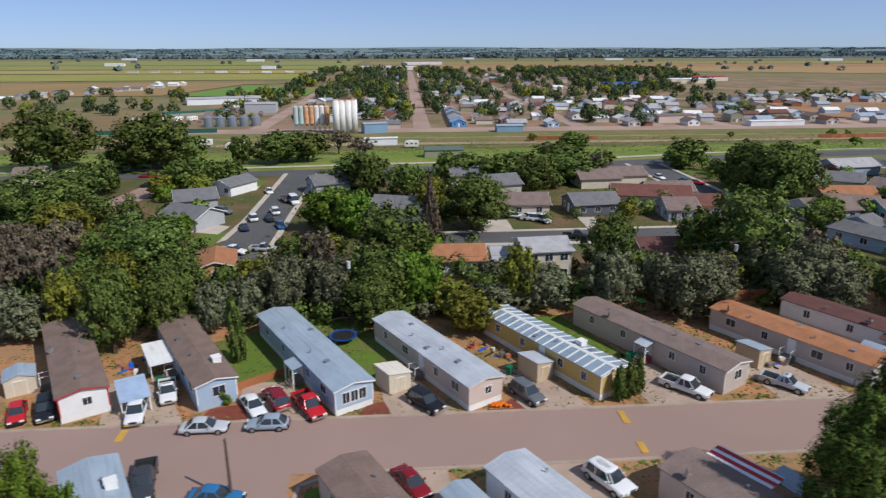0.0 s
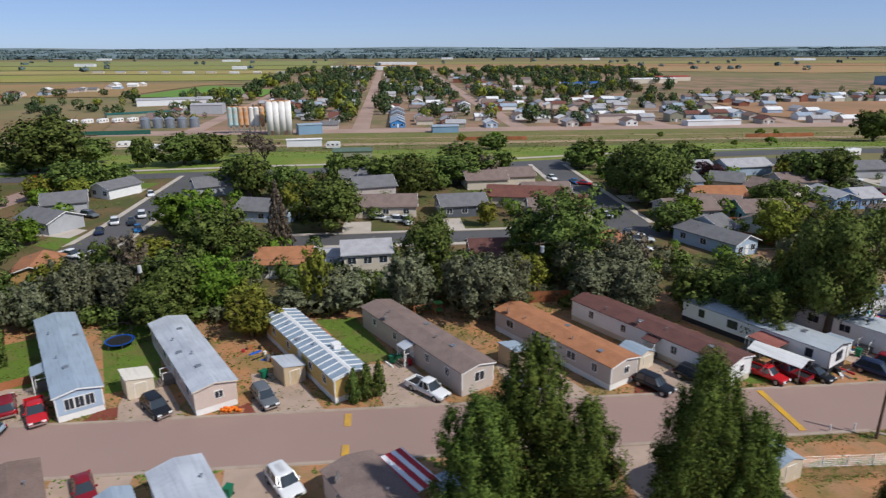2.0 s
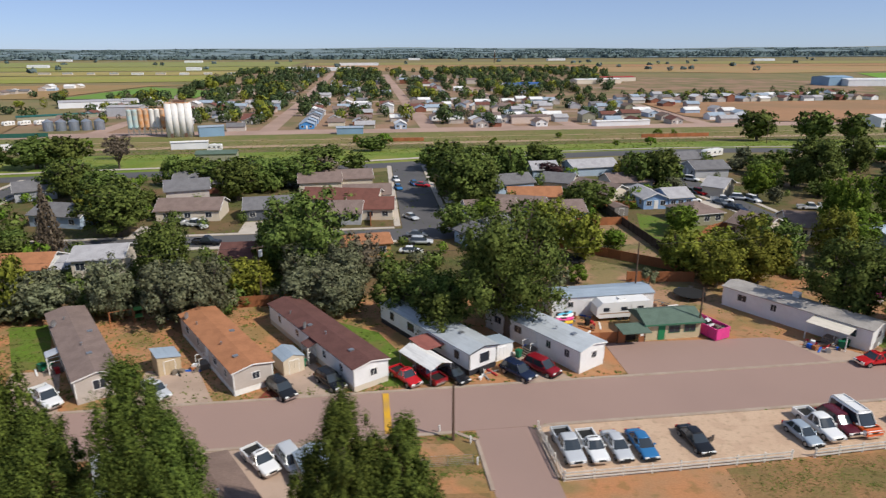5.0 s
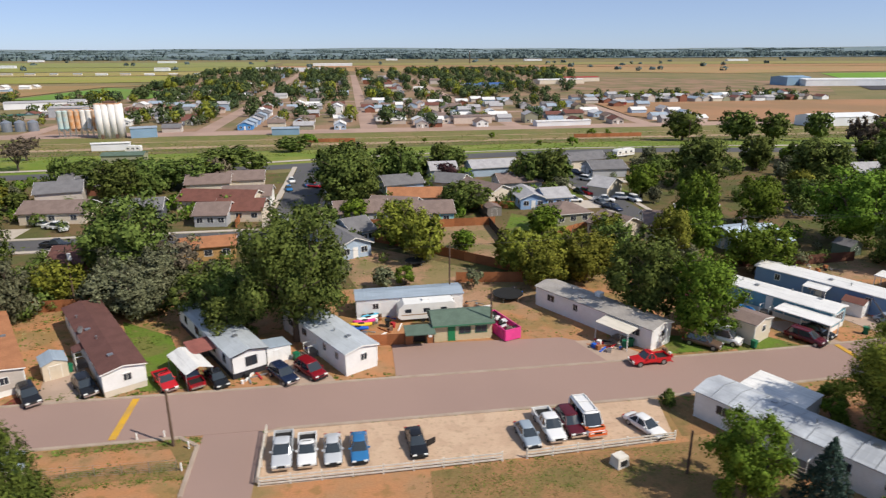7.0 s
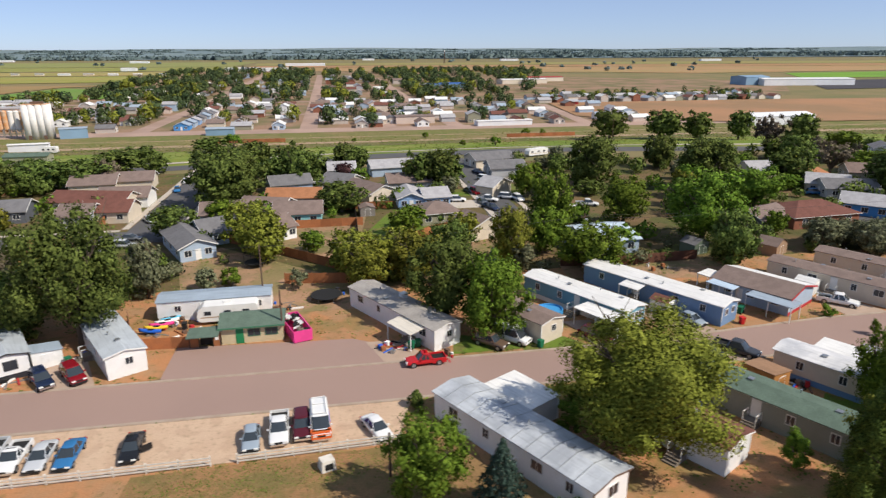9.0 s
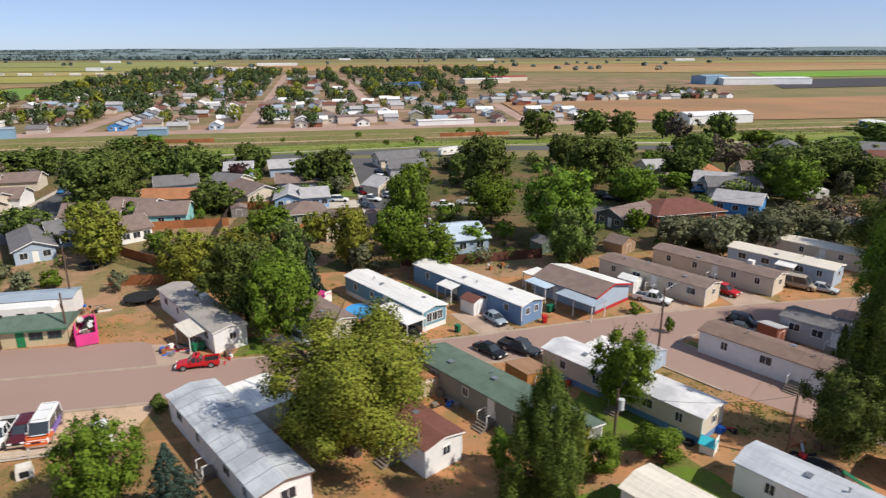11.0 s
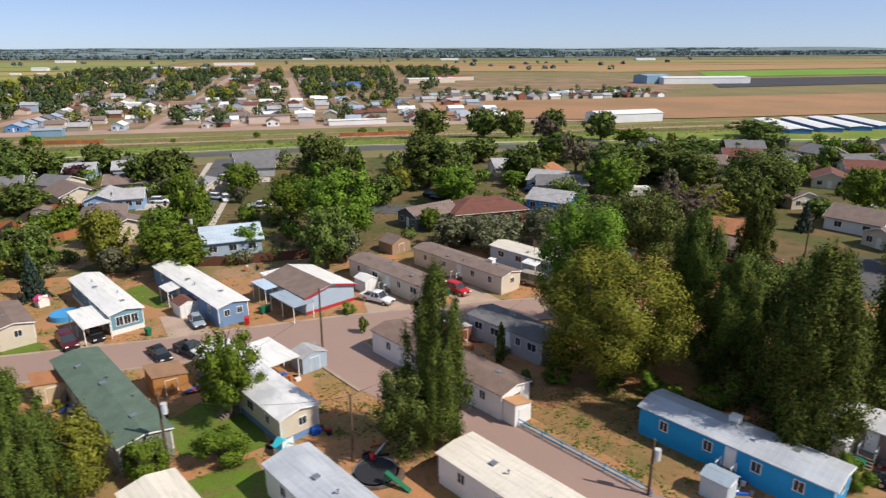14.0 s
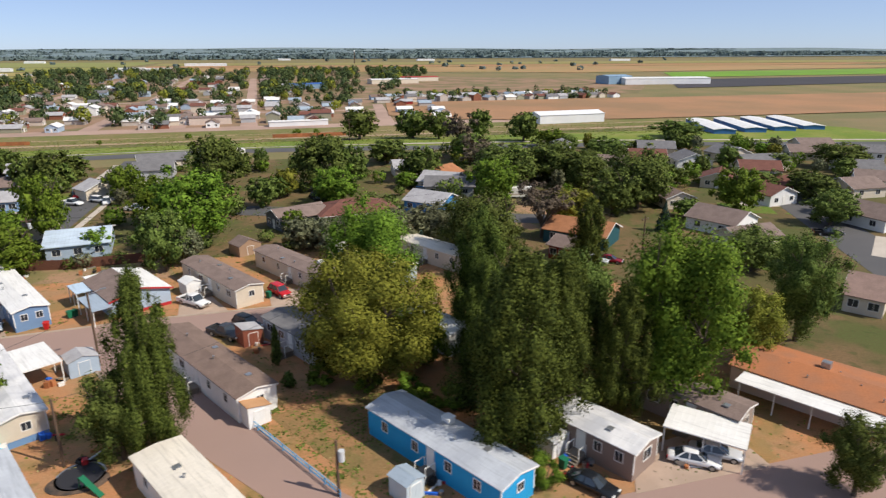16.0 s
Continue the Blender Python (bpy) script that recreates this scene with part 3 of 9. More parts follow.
    part("bumper", lambda: Geo().box(-w * .85, -.05, -.1, w * .85, .1, .1), BLACK if kind in ("sedan", "hatch", "minivan") else CHROME, o, m=pose(0, c - .02, lo + .15), key=("bump", kind, w))
    part("bumper", lambda: Geo().box(-w * .85, -.1, -.1, w * .85, .05, .1), BLACK if kind in ("sedan", "hatch", "minivan") else CHROME, o, m=pose(0, c + L + .02, lo + .15), key=("bump2", kind, w))
    part("grille", lambda: Geo().box(-w * .4, -.03, -.08, w * .4, .03, .08), BLACK, o, m=pose(0, c - .005, belt - .33), key=("grille", w))
    return o


# ---- trees ----
TREES = {}


def tree_meshes(kind, variant, leaf, count, size, levels=2):
    """A unit tree: 1 high and 1 wide; returns trunk and crown meshes."""
    k = (kind, variant, leaf.name, count)
    if k in TREES:
        return TREES[k]
    rnd = random.Random(hash_of(kind) * 31 + variant)
    wood = Geo()
    pts = []
    blobs = []
    if kind == "broad":
        trunk_top = .2
        wood.tube((0, 0, -.01), (.01, 0, trunk_top), .035, .026, 7)
        for i in range(8):
            a = 2.4 * i + rnd.uniform(-.4, .4)
            e = Vector((math.cos(a) * rnd.uniform(.16, .34), math.sin(a) * rnd.uniform(.16, .34), rnd.uniform(.36, .82)))
            s = Vector((.01, 0, trunk_top * rnd.uniform(.6, 1)))
            mid = s.lerp(e, .5) + Vector((0, 0, .03))
            wood.tube(s, mid, .02, .013, 5)
            wood.tube(mid, e, .013, .006, 5)
            for _ in range(3):
                e2 = e + Vector((rnd.uniform(-.13, .13), rnd.uniform(-.13, .13), rnd.uniform(0, .14)))
                wood.tube(mid.lerp(e, .7), e2, .006, .002, 4)
        for i in range(50):
            u, th = -1 + 2 * (i + rnd.random()) / 50, i * 2.39996 + rnd.uniform(-.5, .5)
            rr = math.sqrt(max(0, 1 - u * u)) ** .75
            k2 = rnd.uniform(.66, 1.06)
            lob = 1 + .12 * math.sin(3 * th + variant * 2) + .08 * math.sin(5 * th + 3 * variant)
            c = Vector((rr * math.cos(th) * .40 * k2 * lob, rr * math.sin(th) * .40 * k2 * lob, .50 + u * (.41 if u > 0 else .38) * k2 * (1 + .08 * math.sin(4 * th + variant))))
            blobs.append((c, rnd.uniform(.065, .13), .95))
        blobs += [(Vector((rnd.uniform(-.16, .16), rnd.uniform(-.16, .16), rnd.uniform(.25, .75))), .2, 1) for _ in range(12)]
    elif kind == "column":
        wood.tube((0, 0, -.01), (0, 0, .75), .026, .006, 7)
        for i in range(95):
            f = ((i + rnd.random()) / 95) ** .8
            a = i * 2.39996 + rnd.uniform(-.5, .5)
            rr = .43 * min(1, .55 + 2.2 * f) * (1 - f) ** .48 * (1 + .16 * math.sin(3 * a + variant * 2) + .1 * math.sin(5 * a + 7 * f))
            q = rnd.uniform(.45, 1.0)
            c = Vector((math.cos(a) * rr * q, math.sin(a) * rr * q, .05 + .86 * f + rnd.uniform(-.03, .03)))
            blobs.append((c, rnd.uniform(.045, .085) * (1.2 - .5 * f), 1.5))
            if i % 5 == 0:
                wood.tube((0, 0, c.z * .7), c, .008, .002, 4)
        for i in range(9):
            a, off = 2.4 * i + rnd.uniform(-.4, .4), (rnd.uniform(.06, .26) if i else 0)
            z1 = .99 - off * 1.2 + rnd.uniform(-.05, .03) if i else 1.0
            for k in range(7):
                blobs.append((Vector((math.cos(a) * off, math.sin(a) * off, z1 - .03 - .035 * k)), .010 + .0075 * k, 1.9))
        blobs += [(Vector((rnd.uniform(-.14, .14), rnd.uniform(-.14, .14), rnd.uniform(.1, .62))), .13, 1.2) for _ in range(14)]
    elif kind == "spruce":
        wood.tube((0, 0, -.01), (0, 0, .98), .025, .003, 7)
        for j in range(17):
            f = j / 16
            z = .07 + .9 * f
            rr = .44 * (1 - f) ** .9 + .015
            for i in range(9):
                a = i * .7 + j * 1.3 + rnd.uniform(-.2, .2)
                for q in (.45, .75, 1):
                    rq = rr * q * rnd.uniform(.85, 1.1)
                    blobs.append((Vector((math.cos(a) * rq, math.sin(a) * rq, z - .06 * q)), .03 + .04 * (1 - f), .5))
                if j % 2 == 0 and i % 2 == 0:
                    wood.tube((0, 0, z), (math.cos(a) * rr * .9, math.sin(a) * rr * .9, z - .05), .006, .002, 4)
    elif kind == "shrub":
        for i in range(6):
            a = i * 1.05
            wood.tube((0, 0, -.01), (math.cos(a) * .25, math.sin(a) * .25, .6), .02, .008, 4)
        for i in range(16):
            u, th = rnd.uniform(-.7, 1), rnd.uniform(0, 6.283)
            rr = math.sqrt(max(0, 1 - u * u)) * rnd.uniform(.5, 1)
            blobs.append((Vector((rr * math.cos(th) * .42, rr * math.sin(th) * .42, .5 + u * .4)), rnd.uniform(.1, .18), 1))
    elif kind == "twiggy":
        wood.tube((0, 0, -.01), (0, .01, .3), .03, .022, 7)
        for i in range(11):
            a = 2.4 * i
            e = Vector((math.cos(a) * rnd.uniform(.12, .38), math.sin(a) * rnd.uniform(.12, .38), rnd.uniform(.5, .97)))
            m = Vector((0, 0, rnd.uniform(.18, .3))).lerp(e, .5)
            wood.tube((0, 0, rnd.uniform(.15, .3)), m, .014, .009, 5)
            wood.tube(m, e, .009, .003, 4)
            for _ in range(6):
                s = m.lerp(e, rnd.uniform(.2, 1))
                e2 = s + Vector((rnd.uniform(-.16, .16), rnd.uniform(-.16, .16), rnd.uniform(-.02, .16)))
                wood.tube(s, e2, .004, .0015, 3)
                blobs.append((e2, .07, 1))
    crown = leaf_cloud(rnd, blobs, count, size, leaf)
    TREES[k] = (wood.mesh("trunk", BARK), crown)
    return TREES[k]


def hash_of(s):
    return sum((i + 1) * ord(ch) for i, ch in enumerate(s))


def leaf_cloud(rnd, blobs, count, size, leaf):
    """Fine leaf sprays over the clumps, with coarser ones deep inside; normals follow the clumps, as foliage shades."""
    rs = np.random.RandomState(rnd.randint(0, 10 ** 6))
    wts = np.array([b[1] ** 2 for b in blobs])
    pick = rs.choice(len(blobs), count, p=wts / wts.sum())
    cen = np.array([tuple(b[0]) for b in blobs])[pick]
    rad = np.array([b[1] for b in blobs])[pick]
    tall = np.array([b[2] for b in blobs])[pick]
    d = rs.normal(size=(count, 3))
    d /= np.linalg.norm(d, axis=1)[:, None]
    inner = rs.uniform(size=count) < .24
    r = np.where(inner, rs.uniform(.1, .6, count), rs.uniform(.62, 1.12, count))
    pos = cen + d * (rad * r)[:, None] * np.stack([np.ones(count), np.ones(count), tall], 1)
    out = (pos - np.array([0, 0, .45])) / np.array([1, 1, 1.2])
    out /= np.linalg.norm(out, axis=1)[:, None] + 1e-6
    soft = d * .85 + out * .5 + rs.normal(size=(count, 3)) * .2
    soft[:, 2] += .15
    soft /= np.linalg.norm(soft, axis=1)[:, None]
    nrm = soft + rs.normal(size=(count, 3)) * .38
    nrm /= np.linalg.norm(nrm, axis=1)[:, None]
    u = np.cross(nrm, rs.normal(size=(count, 3)))
    u /= np.linalg.norm(u, axis=1)[:, None]
    v = np.cross(nrm, u)
    s = (size * rs.uniform(.5, 1.25, count) * np.where(inner, 1.7, .92))[:, None]
    tri = np.stack([pos + u * s, pos + (v * .8 - u * .55) * s, pos - (v * .8 + u * .55) * s], 1).reshape(-1, 3)
    me = bpy.data.meshes.new("crown")
    me.vertices.add(count * 3)
    me.vertices.foreach_set("co", tri.ravel())
    me.loops.add(count * 3)
    me.loops.foreach_set("vertex_index", np.arange(count * 3))
    me.polygons.add(count)
    me.polygons.foreach_set("loop_start", np.arange(count) * 3)
    me.polygons.foreach_set("loop_total", np.full(count, 3))
    me.polygons.foreach_set("use_smooth", np.full(count, True))
    me.materials.append(leaf)
    me.update(calc_edges=True)
    me.normals_split_custom_set_from_vertices(np.repeat(soft, 3, axis=0).tolist())
    return me


SPECIES = {
    # form, leaves, label
    "cottonwood": ("broad", LEAF_OAK, "tall deep green cottonwood tree with a broad uneven crown"),
    "ash": ("broad", LEAF_ASH, "bright green leafy ash tree in a yard"),
    "elm": ("broad", LEAF_ELM, "yellowish green elm tree with a rounded crown"),
    "big_elm": ("broad", LEAF_ELM, "large yellowish green elm tree with a dense rounded crown"),
    "olive": ("broad", LEAF_OLIVE, "silvery grey-green olive tree by the back fence"),
    "poplar": ("column", LEAF_POPLAR, "tall upright poplar tree with several dark green spires"),
    "spruce": ("spruce", LEAF_SPRUCE, "blue-green spruce tree with a pointed top"),
    "dead_spruce": ("spruce", LEAF_GREY, "dead grey-brown spruce with bare drooping branches"),
    "dry": ("twiggy", LEAF_GREY, "half-bare grey-brown tree with thin twigs"),
    "plum": ("broad", LEAF_PLUM, "small dark purple plum tree"),
    "shrub": ("shrub", LEAF_ASH, "green leafy shrub beside a home"),
    "grey_shrub": ("shrub", LEAF_OLIVE, "grey-green scrub bush on dry ground"),
    "juniper": ("column", LEAF_OAK, "narrow dark green juniper beside a home"),
    "mid": ("broad", LEAF_OAK, "deep green shade tree beside a house"),
    "mid_ash": ("broad", LEAF_ASH, "bright green shade tree beside a house"),
}
tree_count = 0


def leaf_count(h, w, y):
    """Fine leaves where the street passes near, fewer farther off, in a few steps that share meshes."""
    n = .5 * w * h * (1120 / math.hypot(y + 12, 25)) ** 2
    return int(min(40000, max(1500, 1500 * 2 ** round(math.log2(n / 1500)))))


def tree(species, x, y, h, w, z=0.0, label=""):
    global tree_count
    tree_count += 1
    form, leaf, text = SPECIES[species]
    count = leaf_count(h, w, y)
    if form == "twiggy":
        count = max(1500, count // 3)
    if species == "big_elm":
        count = 80000
    elif species == "olive":
        w *= .92
    elif form == "broad":
        w *= 1.14
    if species == "poplar":
        w *= 1.12
        count = min(80000, count * 2)
    size = (1.25 if species == "big_elm" else 1.0) * {"broad": 2.1, "column": 2.0, "spruce": 1.6, "shrub": 2.0, "twiggy": 1.25}[form] / math.sqrt(count)
    trunk, crown = tree_meshes(form, tree_count % 3, leaf, count, size)
    base = "shrub" if form == "shrub" else "tree"
    o = thing(base, label or text, base, x, y, (tree_count * 67) % 360, "", z)
    for nm, me in (("trunk", trunk), ("crown", crown)):
        ob = new(nm, me)
        ob.parent = o
        ob.scale = (w, w, h)
    return o


BRICK = mat("brick_red", (0.30, 0.12, 0.075), 0.9, grain=0.4, grain_scale=12, patch=0.4, patch_scale=1.0)


# ---- ground ----
FAR_SCRUB = mat("plain_grass", (0.235, 0.18, 0.085), 1.0, grain=0.25, grain_scale=0.6, patch=0.8, patch_scale=0.02, color2=(0.15, 0.155, 0.06), bump=0.3, bump_scale=2)


def land_sheet():
    xs = sorted(set([-4800 + 200 * i for i in range(49)] + [-300 + 25 * i for i in range(33)]))
    ys = sorted(set([-4600 + 400 * i for i in range(12)] + [25 * i for i in range(17)] + [400 + 150 * i for i in range(30)]))
    v = [(x, y, land(x, y)) for y in ys for x in xs]
    n = len(xs)
    f = [(j * n + i, j * n + i + 1, (j + 1) * n + i + 1, (j + 1) * n + i) for j in range(len(ys) - 1) for i in range(n - 1)]
    g = Geo()
    g.v, g.f = v, f
    return g.mesh("ground", FAR_SCRUB, True)


# distance haze is mixed into the hills' blue-grey base colour
HILLS_HAZE = mat("hills_haze_tint", (0.155, 0.215, 0.235), 1.0, grain=.35, grain_scale=.03, patch=.8, patch_scale=.006, color2=(0.205, 0.255, 0.245))
tagged(new("ground", land_sheet()), "dry grassland plain that reaches the horizon", "ground", kind="structure")

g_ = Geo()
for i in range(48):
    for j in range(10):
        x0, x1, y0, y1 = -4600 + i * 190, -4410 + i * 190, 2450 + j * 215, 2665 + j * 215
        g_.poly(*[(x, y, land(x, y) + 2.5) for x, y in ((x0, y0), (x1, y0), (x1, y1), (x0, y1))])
tagged(new("distant_hills", g_.mesh("distant_hills", HILLS_HAZE)), "low green hills along the horizon, tinted blue-grey for haze", "hills", kind="structure")

# the mobile home park's own earth, and its streets
sheet("park_earth", [(-70, 0), (262, 0), (262, 50), (225, 90), (-70, 90)], DIRT, "reddish bare earth of the mobile home park", 0.02, 0.3, "ground")
STREET = [(-75, 51.2), (-34, 51.2), (120, 51.4), (150, 52.5), (172, 54.0), (176, 53), (178.8, 48.6), (182.6, 41.7), (190, 31), (198, 20.5), (205, 8), (214, 8), (204.5, 19.4), (196.3, 33),
          (188.5, 45), (184, 54.2), (200, 55.3), (222, 55), (224, 62), (199, 62.9), (182, 62.7), (169, 61.6), (158, 60.5), (140, 59.9), (-75, 60)]
sheet("road", STREET, ASPHALT, "worn pinkish grey asphalt street between mobile homes", 0.05, 0.2)
sheet("side_street", rect(73.2, 20, 79.2, 51.3), ASPHALT, "worn asphalt side street off the main street", 0.046, 0.2, "road")
sheet("side_street", [(-30, 20), (-13, 20), (-14, 51.3), (-27, 51.3)], ASPHALT, "worn asphalt side street off the main street", 0.046, 0.2, "road")
sheet("side_street", [(196, 6), (262, 4), (262, 13.5), (230, 12.8), (205, 12)], ASPHALT, "worn asphalt street past the blue mobile home", 0.042, 0.2, "road")


KERB = mat("kerb_concrete", (0.42, 0.335, 0.265), 0.9, grain=0.25, grain_scale=10, patch=0.6, patch_scale=0.5, color2=(0.30, 0.225, 0.17))


def kerb(points, w=0.45, h=0.15, name="kerb"):
    """A low concrete kerb with a rounded-off edge along a line."""
    g = Geo()
    for (x0, y0), (x1, y1) in zip(points, points[1:]):
        d = Vector((x1 - x0, y1 - y0, 0))
        n = Vector((-d.y, d.x, 0)).normalized() * w / 2
        a, b = Vector((x0, y0, 0)), Vector((x1, y1, 0))
        g.loft([[a - n, a + n, a + n * .8 + Vector((0, 0, h)), a - n * .8 + Vector((0, 0, h))], [b - n, b + n, b + n * .8 + Vector((0, 0, h)), b - n * .8 + Vector((0, 0, h))]])
    return tagged(new(name, g.mesh(name, KERB)), "low pale concrete kerb along the street", "kerb", kind="structure")


kerb([(-75, 60.1), (140, 60.0), (158, 60.6), (169, 61.7), (182, 62.8), (199, 63), (224, 62.1)])
kerb([(-75, 51.1), (-28, 51.1), (-27.2, 46)])
kerb([(-13.9, 44), (-13, 49.5), (-10, 51.1), (71, 51.2), (73, 49.5), (73.1, 42)])
kerb([(79.3, 43), (79.4, 50.8), (81, 51.3), (120, 51.3), (150, 52.4), (172, 53.9), (175.6, 52.8), (178.6, 48.4), (182.4, 41.5)])
kerb([(204.4, 19.6), (196.4, 33.1), (188.7, 45.1), (184.2, 53.6), (186, 55), (200, 55.2), (222, 54.9)])
for bx, y0, y1 in ((-31.5, 57.4, 59.4), (18.8, 52.0, 53.7), (18.8, 56.9, 59.2), (64.4, 51.8, 59.6), (150.5, 53.5, 60)):
    sheet("speed_bump", [(bx - .35, y0), (bx + .35, y0), (bx + .35, y1), (bx - .35, y1)], YELLOW, "yellow painted speed bump across the street", 0.11, 0.1, "speed bump")

# lots, drives and lawns
sheet("gravel_lot", [(79.6, 42.4), (119.4, 43.4), (121.3, 51.0), (79.6, 51.0)], GRAVEL, "tan gravel parking lot behind a rail fence", 0.06, 0.1, "parking lot")
sheet("office_lot", [(93.2, 60.2), (126.6, 60.2), (115.8, 67.6), (93.3, 68.8)], ASPHALT, "asphalt parking apron before the office", 0.054, 0.1, "parking lot")
for label, pts in (
    ("concrete driveway beside a mobile home", [(-34.5, 60.3), (-26.2, 60.3), (-31, 69), (-37, 69)]),
    ("concrete driveway beside a mobile home", [(-20.5, 60.3), (-12.5, 60.3), (-16.5, 68), (-22, 68)]),
    ("concrete driveway beside a mobile home", [(-5.6, 60.3), (1.8, 60.3), (-2.3, 67.5), (-6.5, 67.5)]),
    ("concrete driveway beside a mobile home", [(8.7, 60.3), (16.2, 60.3), (11.8, 69), (6.9, 69)]),
    ("concrete driveway beside a mobile home", [(22.6, 60.3), (29.5, 60.3), (25.7, 70), (20.2, 70)]),
    ("concrete driveway beside a mobile home", [(37, 60.3), (45.5, 60.3), (42, 68.5), (36, 68.5)]),
    ("concrete driveway beside a mobile home", [(53.8, 60.3), (60, 60.3), (55.5, 69), (51.5, 69)]),
    ("concrete driveway beside a mobile home", [(79.8, 60.3), (86.2, 60.3), (83, 67.5), (79, 67.5)]),
    ("concrete driveway beside a mobile home", [(119.3, 60.3), (125.3, 60.3), (121.5, 66), (117.3, 66.3)]),
    ("concrete driveway beside a mobile home", [(159.5, 61), (165, 61.4), (161.5, 68.5), (157, 68.5)]),
    ("concrete driveway beside a mobile home", [(186, 63), (193, 63), (190, 70), (185.5, 70)]),
    ("concrete driveway beside a mobile home", [(199, 63), (206, 63), (203.5, 70), (198.5, 70)]),
    ("concrete slab under a carport", [(147.5, 60.6), (151.8, 60.6), (149, 68), (145, 68)]),
    ("concrete driveway of a home across the street", [(9.5, 36), (16, 36), (12.5, 51), (8, 51)]),
    ("concrete driveway of a home across the street", [(-6.5, 36), (1, 36), (0, 51), (-7, 51)]),
    ("concrete driveway of a home across the street", [(44, 36), (58, 36), (57, 50.9), (44, 50.9)]),
    ("pinkish concrete drive before a carport", [(229, 12.5), (243, 12.8), (243, 20), (232, 18)]),
):
    sheet("driveway", pts, CONCRETE, label, 0.062, 0.1)
for label, pts in (
    ("green lawn beside a blue mobile home", [(-22.5, 66.6), (-14.5, 66), (-21, 83), (-30, 78)]),
    ("green lawn between two mobile homes", [(-8.5, 66), (-2.5, 67.5), (-9, 84), (-17, 86)]),
    ("green lawn behind a yellow mobile home", [(20, 70.5), (24, 71), (18.5, 84.5), (13, 84)]),
    ("green lawn between two mobile homes", [(64.3, 61.2), (70, 61.2), (64, 76), (56, 82)]),
    ("green lawn strip before a home", [(128, 61), (137, 61), (134, 65), (129, 66.5)]),
    ("green lawn beside a white-roofed home", [(148.5, 80), (156, 72), (159, 72), (152, 83)]),
    ("green lawn in a back yard", [(162.5, 40), (167, 44.5), (171.5, 40), (172.8, 33.6), (170.5, 32.5), (164.8, 34)]),
    ("green lawn at the camera's side of a yard", [(160, 20), (174, 22), (173.2, 28), (171.5, 32), (165.5, 29.5), (158, 28)]),
    ("green lawn at a street corner", [(-13, 40), (-9.5, 40), (-9.5, 50), (-12.3, 49)]),
    ("green strip of grass at a street corner", [(184.5, 49), (187.8, 47.5), (186, 53.8), (184.8, 53)]),
    ("weedy grass by the street", [(137, 60.3), (146, 60.3), (143, 64), (137.5, 65)]),
):
    sheet("lawn", pts, LAWN, label, 0.04, 0.1)
sheet("field_strip", [(94.0, 20), (130, 20), (126, 43.2), (95.0, 42.3), (94.5, 36)], DRYGRASS, "dry brown and green grass field by the parking lot", 0.036, 0.1, "grass")
MULCH = mat("mulch_red", (0.26, 0.07, 0.045), 1.0, grain=.6, grain_scale=14, patch=.5, patch_scale=1.2, bump=.9, bump_scale=20)
for pts in ([(-8.6, 60.3), (-5.0, 60.3), (-5.9, 62.9), (-7.6, 62.5)], [(-24.8, 60.4), (-19.8, 60.5), (-20.8, 63.6), (-24.2, 62.7)], [(50.3, 60.4), (54, 60.4), (53, 62.6), (51.4, 62.8)], [(4.9, 60.3), (9, 60.4), (8, 62.5)]):
    sheet("mulch_bed", pts, MULCH, "red wood mulch bed beside a mobile home", 0.07, 0.1, "flower bed")
# weedy earth; its darker colour also stands in for the elm's shade
sheet("field_strip", [(198.6, 33), (206.4, 19.8), (213.5, 15.5), (217, 26), (209, 36)], DRYGRASS, "weedy grass and earth beside the blue pipe rail, darker for tree shade", 0.036, 0.1, "grass")
sheet("field_strip", [(120.5, 44), (128, 44), (134, 51), (121.6, 51)], DRYGRASS, "dry weedy grass beside a big tree", 0.036, 0.1, "grass")
for pts in ([(60, 50.2), (66, 50.0), (70.5, 49.4), (71.6, 47.4), (73, 47.2), (73, 49.4), (71, 51), (60, 51)], [(60, 44.2), (67, 45.2), (72.9, 44.6), (72.9, 46.6), (68.5, 47.6), (60, 46.8)], [(60, 40), (72.8, 40), (72.8, 41.8), (64, 42.6)]):
    sheet("field_strip", pts, DRYGRASS, "strip of weedy grass on an empty plot", 0.036, 0.1, "grass")

# ---- mobile homes ----
W_WHITE = siding("white", (0.82, 0.82, 0.81))
W_CREAM = siding("cream", (0.66, 0.58, 0.47))
W_TAN = siding("tan", (0.62, 0.51, 0.44))
W_TAUPE = siding("taupe", (0.52, 0.46, 0.41))
W_YELLOW = siding("yellow", (0.62, 0.44, 0.15))
W_BLUE = siding("blue", (0.17, 0.28, 0.46))
W_PALEBLUE = siding("pale_blue", (0.40, 0.50, 0.62))
W_TEAL = siding("teal_blue", (0.16, 0.34, 0.44))
W_VIVID = siding("vivid_blue", (0.015, 0.33, 0.66))
W_GREYGREEN = siding("grey_green", (0.25, 0.27, 0.24))
W_GREY = siding("grey", (0.42, 0.43, 0.45))
R_BROWN = shingles("taupe_brown", (0.235, 0.165, 0.135))
R_DARKBROWN = shingles("dark_brown", (0.15, 0.07, 0.06))
R_ORANGE = shingles("orange", (0.44, 0.195, 0.095))
R_TAUPE = shingles("taupe", (0.25, 0.185, 0.16))
R_GREEN = shingles("green", (0.125, 0.18, 0.14))
R_GREY = shingles("grey", (0.20, 0.195, 0.20))
R_RED = shingles("red_brown", (0.20, 0.085, 0.065))
R_BLUEGREY = metal_roof("blue_grey", (0.34, 0.41, 0.48), 0.4)
